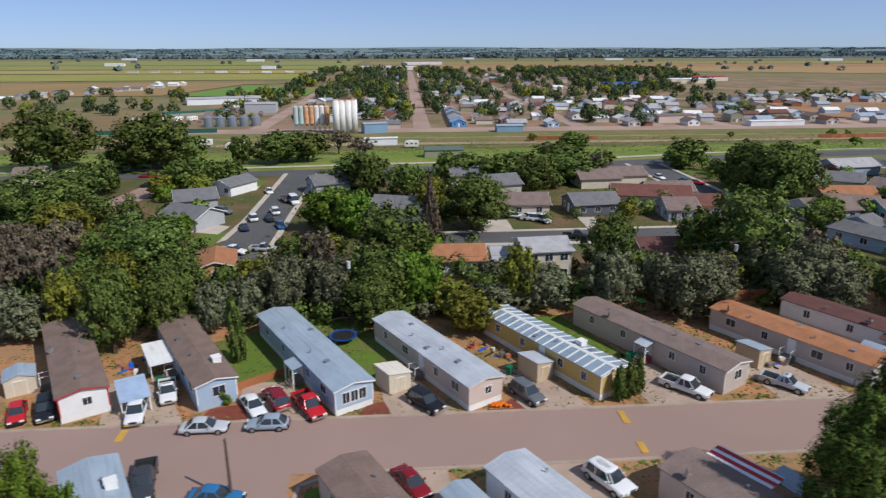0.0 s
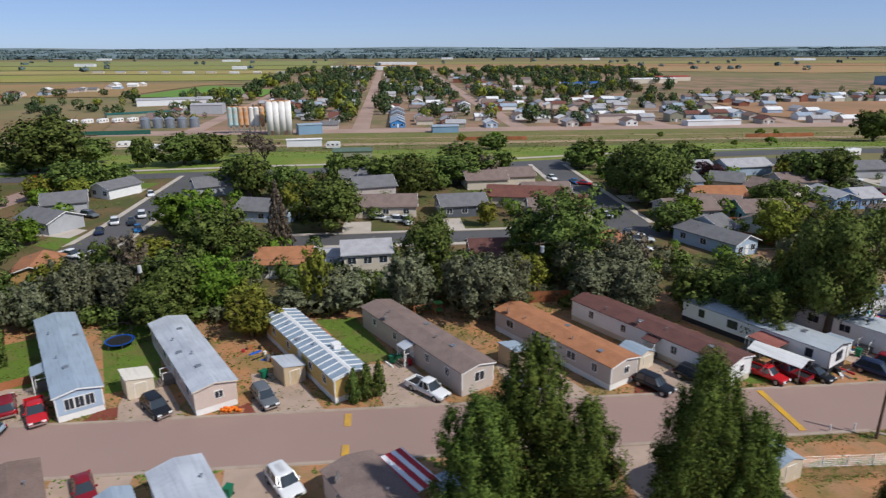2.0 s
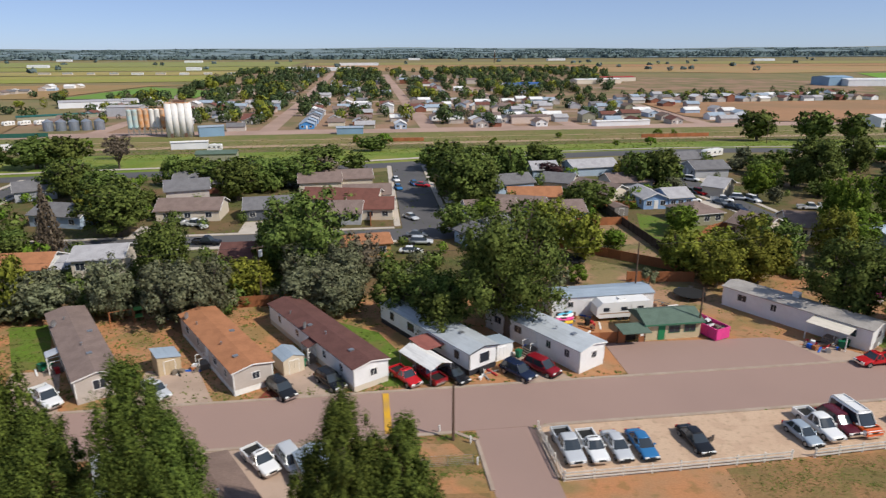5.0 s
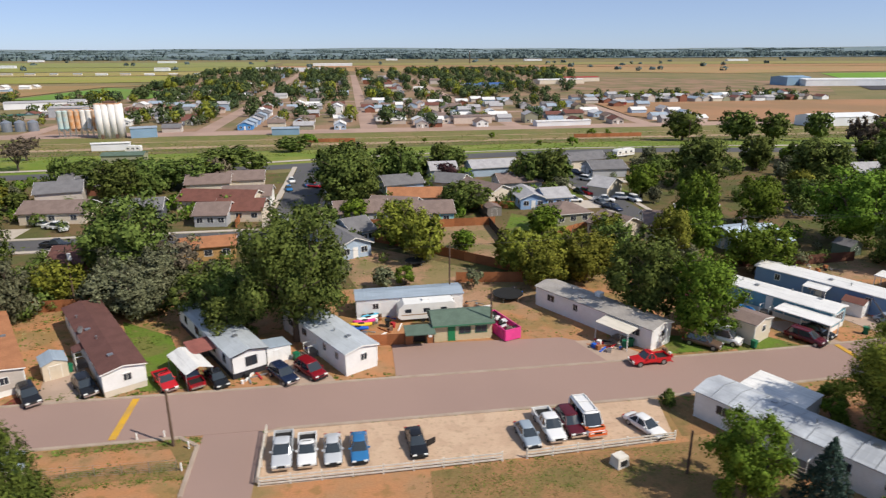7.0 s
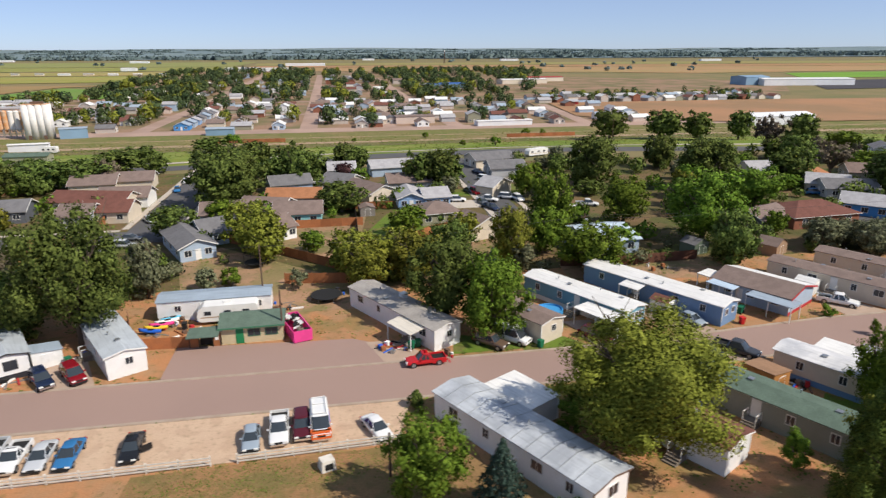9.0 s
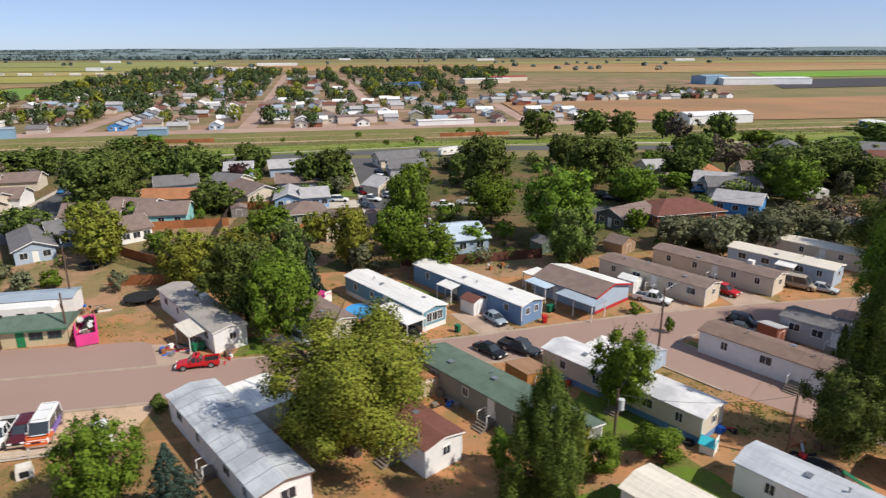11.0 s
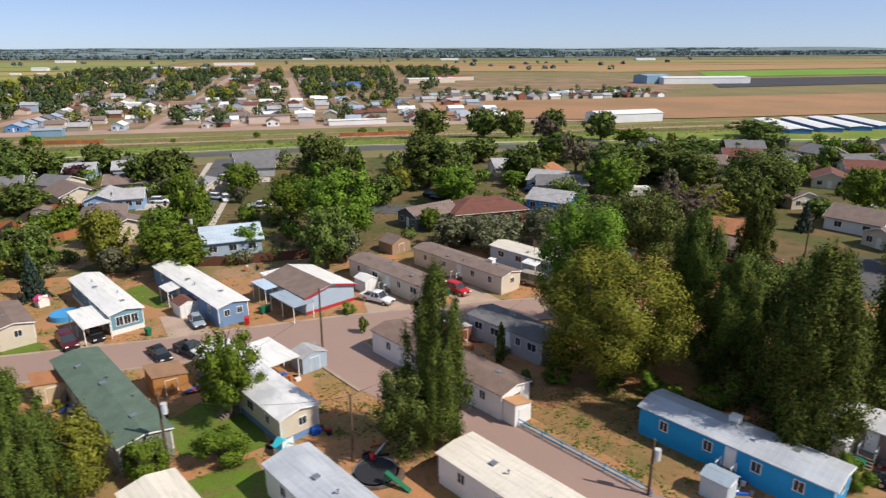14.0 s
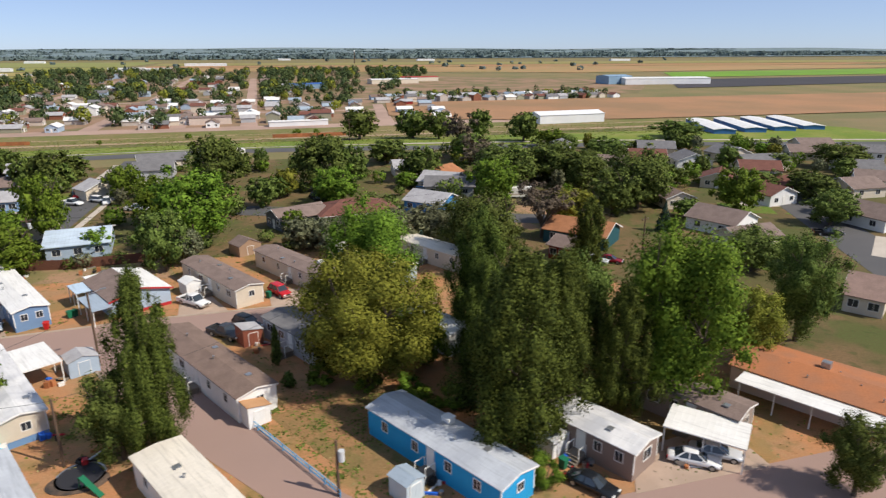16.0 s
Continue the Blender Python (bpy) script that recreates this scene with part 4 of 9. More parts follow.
R_SILVER = metal_roof("silver", (0.50, 0.53, 0.57), 0.7, (0.36, 0.38, 0.42))
R_WHITE = metal_roof("white", (0.80, 0.79, 0.76), 0.35, (0.62, 0.60, 0.56))
R_RUSTY = metal_roof("worn_white", (0.74, 0.73, 0.72), 0.75, (0.40, 0.41, 0.44))
R_CREAM = metal_roof("cream", (0.74, 0.68, 0.58), 0.3)
T_RED = mat("trim_red", (0.42, 0.03, 0.035), 0.6)
T_BLACK = mat("trim_black", (0.03, 0.03, 0.035), 0.6)
T_BROWN = mat("trim_brown", (0.14, 0.085, 0.06), 0.7)
T_BLUE = mat("trim_blue", (0.14, 0.26, 0.45), 0.6)

mobile_home("white mobile home with a brown shingle roof and red trim", -36.4, 62.1, 21, W_WHITE, R_BROWN, trim=T_RED, front="small", W=4.6, dish=0.55)
mobile_home("grey mobile home with a brown roof and blue front", -23.4, 63.3, 20, W_PALEBLUE, R_BROWN, front="pair", W=4.2, cooler=0.2)
mobile_home("blue mobile home with a blue-grey metal roof", -8.9, 61.4, 23.5, W_PALEBLUE, R_BLUEGREY, front="bay", W=4.4, porch=(2.6, 1.6, R_BLUEGREY), door_at=.38, skirt=TRIM_WHITE)
mobile_home("tan mobile home with a silver metal roof", 4.9, 61.3, 20.7, W_TAN, R_SILVER, trim=W_CREAM, skirt=TRIM_WHITE, front="small", W=4.4, vents=5)
mobile_home("yellow mobile home with a ribbed white metal roof", 19.1, 62.4, 20.5, W_YELLOW, metal_roof("ribbed", (0.27, 0.34, 0.41), .5), skirt=TRIM_WHITE, front="small", W=4.2, cooler=.3)
mobile_home("taupe mobile home with a grey-brown roof", 33.0, 62.6, 22.7, W_TAUPE, R_TAUPE, W=4.5, front="pair", dish=.75, porch=(1.8, 1.6, R_SILVER), door_at=.45)
mobile_home("beige mobile home with an orange shingle roof", 49.7, 62.3, 20, W_TAUPE, R_ORANGE, skirt=TRIM_WHITE, front="small", W=4.6, dish=.9)
mobile_home("white mobile home with a dark brown shingle roof", 62.9, 61.4, 23.8, W_WHITE, R_DARKBROWN, front="small", W=4.5, dish=.55, skirt=W_CREAM, porch=(2.0, 1.3, R_DARKBROWN), door_at=.42)
mobile_home("white mobile home with a silver roof and black trim", 76.2, 63.4, 19.6, W_WHITE, metal_roof("pale_grey", (0.46, 0.50, 0.53), .5), trim=T_BLACK, skirt=T_BLACK, front="pair", W=4.3, cooler=.62, win_trim=T_BLACK)
mobile_home("white mobile home with a pale grey metal roof", 89.3, 62.3, 17, W_WHITE, metal_roof("pale_blue_grey", (0.50, 0.54, 0.57), .5), front="small", W=4.4)
mobile_home("white mobile home with a grey shingle roof and awning", 127.6, 63.0, 20, W_WHITE, shingles("pale_grey", (0.42, 0.39, 0.36)), front="small", W=4.3, cooler=.55, porch=(5.2, 2.4, R_CREAM), door_at=.22)
mobile_home("small cream home with a taupe roof", 141.4, 62.4, 9.5, W_CREAM, R_TAUPE, front="small", W=4.3, vents=2, left=(.3, .7), right=(.5,))
mobile_home("teal mobile home with a bright white roof", 154.0, 64.3, 18.8, W_TEAL, R_WHITE, skirt=TRIM_WHITE, front="bay", W=4.2)
mobile_home("blue mobile home with a bright white roof", 167.6, 63.6, 23.5, W_BLUE, R_WHITE, front="two", W=4.3, porch=(3.4, 2.2, R_WHITE), door_at=.58)
mobile_home("tan mobile home with a brown roof", 196.0, 64.6, 18.5, W_CREAM, R_TAUPE, front="small", W=4.4)
mobile_home("beige mobile home with a brown roof", 208.5, 66.2, 20.5, W_CREAM, R_TAUPE, front="small", W=4.3, cooler=.25)
mobile_home("pale blue mobile home with a cream roof", 220.3, 67.6, 17, W_PALEBLUE, R_CREAM, front="small", W=4.4, porch=(3, 2, R_WHITE), door_at=.4)
mobile_home("long tan mobile home with a grey roof", 232, 70.5, 20, W_CREAM, R_CREAM, front="small", W=4.4)
# across the street
mobile_home("blue-grey mobile home with a pale metal roof", -20.9, 33.5, 19, W_PALEBLUE, R_BLUEGREY, W=4.2, front="small", cooler=.75)
mobile_home("brown-roofed mobile home at a street corner", .4, 32.3, 19, W_TAN, R_BROWN, W=4.4, front="small")
mobile_home("mobile home with a worn white metal roof", 14.3, 31.6, 19, W_WHITE, R_SILVER, W=4.2, front="small")
mobile_home("tan mobile home with a brown roof", 29.2, 30.2, 19.5, W_TAN, R_TAUPE, W=4.6, front="small", dish=.9)
mobile_home("tan mobile home with a brown roof", 58, 28, 20, W_TAN, R_BROWN, W=4.4, front="small")
mobile_home("white mobile home with a worn silver metal roof", 135.6, 31.0, 20.2, W_WHITE, metal_roof("old_silver", (0.52, 0.55, 0.58), .85, (0.33, .35, .38)), W=4.8, front="pair", trim=T_BROWN, vents=3)
mobile_home("white home with a red-brown shingle roof", 149.3, 34.2, 9.5, W_WHITE, R_RED, W=4.4, front="small", dish=.15, vents=1, left=(.5,), right=(.5,))
mobile_home("grey-green mobile home with a green shingle roof", 162.4, 32.9, 22.3, W_GREYGREEN, R_GREEN, W=4.6, front="small", vents=5)
mobile_home("tan mobile home with a worn white metal roof", 175.9, 34.0, 19.6, W_CREAM, R_RUSTY, W=4.2, front="small", skirt=T_BLUE, vents=3)
mobile_home("white mobile home with a cream metal roof in a green yard", 171.8, 12.4, 16, W_WHITE, R_CREAM, W=4.3, front="small", vents=2)
mobile_home("blue-trimmed mobile home with a worn silver roof", 184.5, 10.5, 19.5, W_WHITE, R_SILVER, W=4.2, front="small", trim=T_BLUE, vents=5)
mobile_home("white mobile home with a cream flat roof", 198.5, 9.5, 18.5, W_WHITE, R_CREAM, W=4.2, front="pair", vents=5, rise=.2)
mobile_home("white mobile home with a brown roof", 197.6, 33.4, 21.3, W_WHITE, R_BROWN, W=4.4, front="small", vents=4, right=(.3, .6))
mobile_home("vivid blue mobile home with a worn grey roof", 218.6, 13.6, 17, W_VIVID, R_SILVER, W=4.4, front="small", cooler=.55, left=(.15, .35, .6, .85), door_at=.48)
mobile_home("brown mobile home with a worn white roof", 231.3, 15.0, 12, siding("brown", (0.27, 0.20, 0.17)), R_RUSTY, W=4.3, front="pair", vents=2)
mobile_home("grey mobile home with a dark roof", 206, 43.5, 12, W_GREY, R_GREY, W=4.6, front="pair", vents=2)
mobile_home("white mobile home half hidden by trees", 222, 42, 16, W_WHITE, R_RUSTY, W=4.3, front="small")
mobile_home("brown home with a taupe roof behind a carport", 243.5, 17.2, 10, siding("drab", (0.33, 0.27, 0.23)), R_TAUPE, W=4.2, front="small", vents=2)

# ---- paints ----
WHITE_CAR = paint("white", (0.76, 0.76, 0.75))
BLACK_CAR = paint("black", (0.012, 0.013, 0.016))
SILVER_CAR = paint("silver", (0.50, 0.52, 0.54), .3)
SILVER_BLUE_CAR = paint("silver_blue", (0.30, 0.36, 0.42), .3)
GREY_CAR = paint("grey", (0.13, 0.14, 0.15))
DARK_GREY_CAR = paint("dark_grey", (0.045, 0.048, 0.055))
RED_CAR = paint("red", (0.52, 0.015, 0.02))
DARK_RED_CAR = paint("dark_red", (0.22, 0.008, 0.016))
MAROON_CAR = paint("maroon", (0.09, 0.01, 0.018))
BLUE_CAR = paint("blue", (0.03, 0.16, 0.36))
NAVY_CAR = paint("navy", (0.015, 0.025, 0.06))
BROWN_CAR = paint("brown", (0.13, 0.085, 0.06))
TAN_CAR = paint("tan", (0.38, 0.32, 0.24))

# ---- the neighbourhood behind the park ----
W_OCHRE = siding("ochre", (0.50, 0.30, 0.12))
W_SLATE = siding("slate", (0.12, 0.13, 0.15))
W_AQUA = siding("aqua", (0.30, 0.62, 0.62))
W_SKY = siding("sky_blue", (0.27, 0.42, 0.66))
W_OLIVE = siding("olive", (0.32, 0.31, 0.22))
W_BRIGHTBLUE = siding("bright_blue", (0.07, 0.28, 0.62))
W_DARKTEAL = siding("dark_teal", (0.02, 0.09, 0.11))
W_BARN = siding("barn_red", (0.30, 0.03, 0.025))
R_PALE = shingles("pale", (0.46, 0.45, 0.46))
R_PINK = shingles("pinkish", (0.34, 0.23, 0.19))
R_METALBLUE = metal_roof("pale_blue", (0.52, 0.62, 0.72), .5)
YARD = mat("yard_mixed", (0.185, 0.118, 0.058), 1.0, grain=0.45, grain_scale=3, patch=0.9, patch_scale=0.07, color2=(0.085, 0.092, 0.028), bump=0.6, bump_scale=5, weeds=((0.075, 0.105, 0.024), .7, .11))
YARD_EARTH = mat("yard_earth", (0.40, 0.235, 0.14), 1.0, grain=0.4, grain_scale=3, patch=0.8, patch_scale=0.08, color2=(0.16, 0.15, 0.07), bump=0.5, bump_scale=5, weeds=((0.15, 0.17, 0.05), .6, .14))
CANAL_GREEN = mat("verge_green", (0.155, 0.215, 0.026), 1.0, grain=0.4, grain_scale=1.5, patch=0.8, patch_scale=0.05, color2=(0.28, 0.27, 0.07), bump=0.5, bump_scale=2, weeds=((0.15, 0.23, 0.03), .6, .09))
DITCH_BROWN = mat("ditch_brown", (0.145, 0.135, 0.045), 1.0, grain=0.4, grain_scale=1.2, patch=0.8, patch_scale=0.06, color2=(0.23, 0.155, 0.075), bump=0.5, bump_scale=2, weeds=((0.09, 0.125, 0.022), .7, .07))
DITCH_OLIVE = mat("ditch_olive", (0.185, 0.175, 0.055), 1.0, grain=0.4, grain_scale=1.2, patch=0.8, patch_scale=0.05, color2=(0.27, 0.19, 0.09), bump=0.5, bump_scale=2, weeds=((0.13, 0.165, 0.035), .6, .06))
PINK_ST = mat("street_pink", (0.42, 0.29, 0.23), 0.95, grain=0.2, grain_scale=3, patch=0.5, patch_scale=0.05)
PLOT_TAN = mat("plot_tan", (0.44, 0.30, 0.20), 1.0, grain=0.3, grain_scale=1, patch=0.8, patch_scale=0.03, color2=(0.30, 0.23, 0.12))
sheet("yards", [(-160, 90), (225, 90), (262, 50), (262, -40), (460, -40), (460, 192), (230, 200), (170, 198), (-160, 190)], YARD, "mixed grass and bare earth of the house yards", 0.012, 0.3, "ground")
for label, pts in (
    ("bare earth yard behind an office", [(92, 78), (117, 78), (117, 92), (112, 94), (92, 113), (86, 104)]),
    ("weedy bare plot inside a fence", [(101, 108), (116.5, 96), (121, 132), (104, 124)]),
    ("bare earth yard beside trees", [(119, 97), (127, 105), (143, 120), (150, 108), (140, 94), (122, 86)]),
    ("bare earth yard behind blue homes", [(152, 84), (184, 80), (180, 91), (153, 92)]),
    ("bare earth yard with a caravan", [(252, 92), (275, 100), (262, 125), (245, 110)]),
):
    sheet("bare_yard", pts, YARD_EARTH, label, 0.03, 0.1, "ground")
for label, pts in (
    ("green back lawn by a fence", [(119.5, 116), (127, 107), (138, 118), (126, 134)]),
    ("green lawn before a house", [(-46, 126), (-40, 122), (-39, 131), (-45, 133)]),
    ("green lawn before a house", [(-48, 178), (-42, 178), (-41, 186), (-50, 187)]),
    ("green lawn before a house", [(141, 149), (150, 149), (150, 157), (141, 157)]),
    ("green lawn before a house", [(156, 152), (163, 150), (164, 162), (158, 163)]),
    ("green lawn behind a brick house", [(34, 92), (50, 92), (50, 101), (34, 101)]),
    ("green lawn before suburban houses", [(302, 96), (312, 90), (316, 98), (306, 104)]),
    ("green lawn before suburban houses", [(284, 55), (295, 62), (290, 68), (280, 60)]),
    ("green lawn before suburban houses", [(318, 84), (330, 90), (326, 96), (314, 90)]),
    ("green verge at a street corner", [(84, 186), (100, 186), (98, 194), (84, 196)]),
):
    sheet("lawn", pts, LAWN, label, 0.034, 0.1)
D_ST = "dark asphalt residential street"
sheet("residential_street", [(-41, 112), (-29.4, 112), (-29.4, 140), (-29, 196), (-37, 196), (-37, 140), (-38, 126)], ASPHALT_DARK, D_ST, 0.05, 0.2, "road")
sheet("residential_street", [(-9, 120), (82, 119.5), (82, 128), (-9, 127)], ASPHALT_DARK, D_ST, 0.046, 0.2, "road")
sheet("residential_street", [(70.5, 119), (80.5, 119), (81.5, 205), (72, 206)], ASPHALT_DARK, D_ST, 0.05, 0.2, "road")
sheet("residential_street", [(147, 108), (157, 108), (158, 150), (161, 208), (151, 208), (151, 150)], ASPHALT_DARK, D_ST, 0.05, 0.2, "road")
sheet("residential_street", [(-78, 150), (-70, 150), (-64, 198), (-72, 198)], ASPHALT, "worn asphalt lane beside a big tree", 0.05, 0.2, "road")
sheet("residential_street", [(190, 122), (258, 96), (262, 103), (194, 130)], ASPHALT_DARK, D_ST, 0.05, 0.2, "road")
sheet("residential_street", [(292, 40), (302, 36), (330, 96), (360, 150), (352, 154), (320, 100)], ASPHALT_DARK, D_ST, 0.05, 0.2, "road")
sheet("residential_street", [(262, 44), (278, 66), (272, 70), (258, 52)], ASPHALT_DARK, D_ST, 0.05, 0.2, "road")
for pts in ([(-39.6, 124), (-38.2, 126), (-37.2, 140), (-37.2, 196), (-38.5, 196), (-38.5, 140)], [(-29.2, 112), (-27.9, 112), (-27.5, 196), (-28.8, 196)],
            [(69, 130), (70.4, 130), (71.8, 205), (70.4, 205)], [(80.7, 130), (82, 130), (83, 204), (81.7, 204)], [(-9, 118), (69, 118), (69, 119.3), (-9, 119.8)], [(-9, 127.2), (69, 128.2), (69, 129.5), (-9, 128.4)],
            [(149.4, 118), (150.8, 118), (150.8, 200), (149.2, 200)], [(158.3, 118), (159.6, 118), (162.6, 203), (161.2, 204)]):
    sheet("sidewalk", pts, CONCRETE_PALE, "pale concrete sidewalk along a residential street", 0.12, 0.15, "pavement")
for pts in ([(36, 128.4), (40, 128.4), (40, 138), (36, 138)], [(14, 128.4), (20, 128.4), (20, 137), (14, 137)], [(-52, 134), (-41, 130), (-40, 136), (-50, 141)], [(-52, 172), (-42, 172), (-42, 178), (-52, 178)],
            [(140, 136), (150.5, 136), (150.5, 144), (140, 144)], [(160, 166), (170, 163), (170, 170), (161, 172)], [(83, 150), (92, 150), (92, 157), (83, 157)], [(312, 108), (322, 104), (318, 96), (310, 99)], [(318, 70), (306, 60), (309, 56), (322, 66)]):
    sheet("driveway", pts, CONCRETE_PALE, "pale concrete driveway before a house", 0.064, 0.1)

# highway, ditch banks and railway land
HWY_N = [(-400, 190), (-60, 199.6), (-15, 204), (60, 209), (125, 222), (180, 228), (215, 225), (260, 217), (340, 205), (410, 187.5), (470, 172), (900, 60)]
HWY_S = [(900, 50), (470, 162), (410, 177.5), (340, 195), (260, 206), (215, 214), (180, 217), (125, 212), (60, 200), (-15, 195), (-60, 191), (-400, 181)]
sheet("highway", HWY_N + HWY_S, ASPHALT_DARK, "two-lane dark asphalt highway past the town", 0.07, 0.2, "road")
near_edge, up = [(x, y + 4.5) for x, y in HWY_N], [(x, y + 7.3) for x, y in HWY_N]
sheet("highway_walk", near_edge[:-1] + list(reversed(up[:-1])), CONCRETE_PALE, "pale concrete path beside the highway", 0.16, 0.15, "pavement")
for a, b, m, label in ((.3, 40, CANAL_GREEN, "green grassy ditch bank"), (40, 62, DITCH_BROWN, "dark rough grass in the ditch"), (62, 73, PLOT_TAN, "tan dirt track beside the ditch"), (73, 91, DITCH_OLIVE, "olive rough grass beside the railway"),
                       (91, 93.5, PLOT_TAN, "narrow tan track beside the railway"), (93.5, 118, DITCH_OLIVE, "olive and brown rough grass"), (118, 138, PINK_ST, "pinkish dirt road at the edge of the town")):
    bend = lambda y, o: 226 + (y - 226) * max(0.0, 1 - o / 80) + o
    lo, hi = ([(x, bend(y, o)) for x, y in HWY_N[:-1]] for o in (a, b))
    hi = list(hi)
    sheet("verge", list(lo) + hi[::-1], m, label, 0.02 + a * .0005, 0.15, "ground")

house("grey house with a grey shingle roof", -48.3, 138.5, -121, 8.0, 10.4, W_GREY, R_GREY, rise=1.6)
house("long grey house with a grey shingle roof", -52.5, 154.7, -68, 9.0, 9.1, W_GREY, R_GREY, rise=1.8)
house("white-gabled house with a grey roof", -47.3, 171.2, -29, 6.8, 10.0, W_WHITE, R_GREY, rise=1.4)
house("ochre house with an orange-brown roof", -34.6, 105.6, 13, 6.0, 8.5, W_OCHRE, R_ORANGE, rise=0.9)
house("tan house with a low orange roof behind the trees", 62.2, 112.0, -82, 7.0, 9.4, W_OCHRE, R_ORANGE, rise=0.9)
house("blue-grey house at the street corner", -22.6, 171.0, -66, 9.0, 9.2, W_GREY, R_GREY, rise=1.8)
house("pale blue house with a grey roof", -2.8, 142.9, -108, 9.0, 12.7, W_PALEBLUE, R_GREY, rise=1.8)
house("white house with an orange shingle roof", 5.9, 105.9, -90, 8.0, 9.0, W_WHITE, R_ORANGE, rise=1.6)
house("two-storey cream house with a pale grey roof", 19.8, 102.0, -85, 8.0, 7.6, W_CREAM, R_PALE, rise=1.2, storeys=2, height=2.6)
house("cream garage wing with a pale grey roof", 14.8, 105.5, -91, 8.0, 5.6, W_CREAM, R_PALE, rise=1.0)
house("red brick house with a dark brown roof", 42.4, 106.9, -90, 9.0, 9.0, BRICK, R_DARKBROWN, rise=1.8)
house("slate grey house with an open garage", 40.7, 143.7, -84, 9.0, 10.6, W_SLATE, R_GREY, rise=1.8)
house("cream house with a taupe roof", 23.4, 144.6, -92, 9.0, 13.8, W_CREAM, R_TAUPE, rise=1.8)
house("brick house with a grey roof", 22.2, 174.1, -96, 9.0, 11.7, BRICK, R_GREY, rise=1.8)
house("cream house with a taupe roof and white porch", 58.3, 176.0, -85, 9.0, 12.9, W_CREAM, R_TAUPE, rise=1.8)
house("white house with a long taupe roof", 63.5, 154.7, -91, 8.0, 11.5, W_WHITE, R_TAUPE, rise=1.8)
house("cream house with a red-brown roof", 64.2, 140.0, -95, 8.0, 10.2, W_CREAM, R_RED, rise=1.8)
house("two-storey taupe house with solar panels", 20.1, 154.4, -76, 9.0, 9.6, W_TAUPE, R_GREY, rise=1.8, storeys=2, height=2.6)
house("pale blue-grey house with a dark grey roof", 86.3, 112.2, 25, 6.4, 14.0, W_PALEBLUE, R_GREY, rise=1.3)
house("pale blue house behind a fence", 89.1, 118.9, -63, 9.0, 4.9, W_PALEBLUE, R_GREY, rise=1.8)
house("bright aqua house with a taupe roof", 106.1, 131.2, -91, 9.0, 10.1, W_AQUA, R_TAUPE, rise=1.8)
house("white house with a taupe roof behind a tree", 101.3, 119.6, -57, 9.0, 5.9, W_WHITE, R_TAUPE, rise=1.8)
house("low house with an orange roof", 104.6, 146.9, -96, 8.0, 12.8, W_CREAM, R_ORANGE, rise=1.6)
house("pale blue house with a dark grey roof", 102.2, 163.5, -77, 9.0, 10.5, W_PALEBLUE, R_GREY, rise=1.8)
house("sky blue house with a pale grey gable roof", 132.2, 142.7, -0, 6.2, 11.0, W_SKY, R_PALE, rise=1.2)
house("sky blue house wing with a pale grey roof", 138.2, 141.4, -84, 8.0, 6.2, W_SKY, R_PALE, rise=1.6)
house("grey house with a taupe roof", 134.2, 160.9, -87, 9.0, 11.6, W_GREY, R_TAUPE, rise=1.8)
house("olive house with a hipped taupe roof", 136.1, 126.4, -81, 9.0, 8.5, W_OLIVE, R_TAUPE, rise=1.8, hip=True)
house("cream house with a taupe roof at the street end", 152.0, 113.6, -110, 10.0, 5.5, W_CREAM, R_TAUPE, rise=2.0)
house("pale house with a white metal roof", 132.3, 184.1, -83, 9.0, 14.7, W_PALEBLUE, R_PALE, rise=1.8)
house("pale blue house with a light roof", 116.5, 182.2, -88, 9.0, 7.8, W_PALEBLUE, R_PALE, rise=1.8)
house("building with a pale blue metal roof", 164.3, 101.5, -82, 12.0, 10.3, W_PALEBLUE, R_METALBLUE, rise=1.5)
house("dark grey house with a taupe roof", 204.7, 109.4, -65, 7.3, 11.0, W_SLATE, R_TAUPE, rise=1.5)
house("brick house with a red-brown hipped roof", 217.4, 110.9, -85, 11.0, 16.9, BRICK, R_RED, rise=2.2, hip=True)
house("bright blue house with a grey roof", 236.2, 115.1, -136, 9.0, 9.9, W_BRIGHTBLUE, R_PALE, rise=1.8)
house("grey house with a dark roof", 245.1, 131.8, -108, 9.0, 12.5, W_GREY, R_GREY, rise=1.8)
house("grey house with an orange roof", 246.7, 148.3, -54, 8.7, 10.0, W_GREY, R_ORANGE, rise=1.7)
house("two-storey white house with a grey roof", 295.6, 174.0, -33, 6.8, 10.0, W_WHITE, R_GREY, rise=1.4, storeys=2, height=2.6)
house("dark teal house with an orange roof", 258.8, 82.7, -137, 9.0, 12.4, W_DARKTEAL, R_ORANGE, rise=1.8)
house("small barn-red house with a taupe roof", 252.0, 73.4, -146, 6.0, 5.6, W_BARN, R_TAUPE, rise=1.2)
house("cream suburban house with a red-brown roof", 320.0, 121.7, -42, 8.5, 10.0, W_CREAM, R_RED, rise=1.7)
house("cream suburban house with a red-brown roof", 340.4, 130.7, -119, 10.0, 11.1, W_CREAM, R_RED, rise=2.0)
house("cream suburban house with a red-brown roof", 326.7, 110.1, -116, 10.0, 7.4, W_CREAM, R_RED, rise=2.0)
house("cream suburban house with a red-brown roof", 319.1, 102.2, 9, 9.2, 10.0, W_WHITE, R_RED, rise=1.8)
house("cream suburban house with a taupe roof", 346.9, 102.8, -92, 9.5, 10.0, W_CREAM, R_TAUPE, rise=1.9)
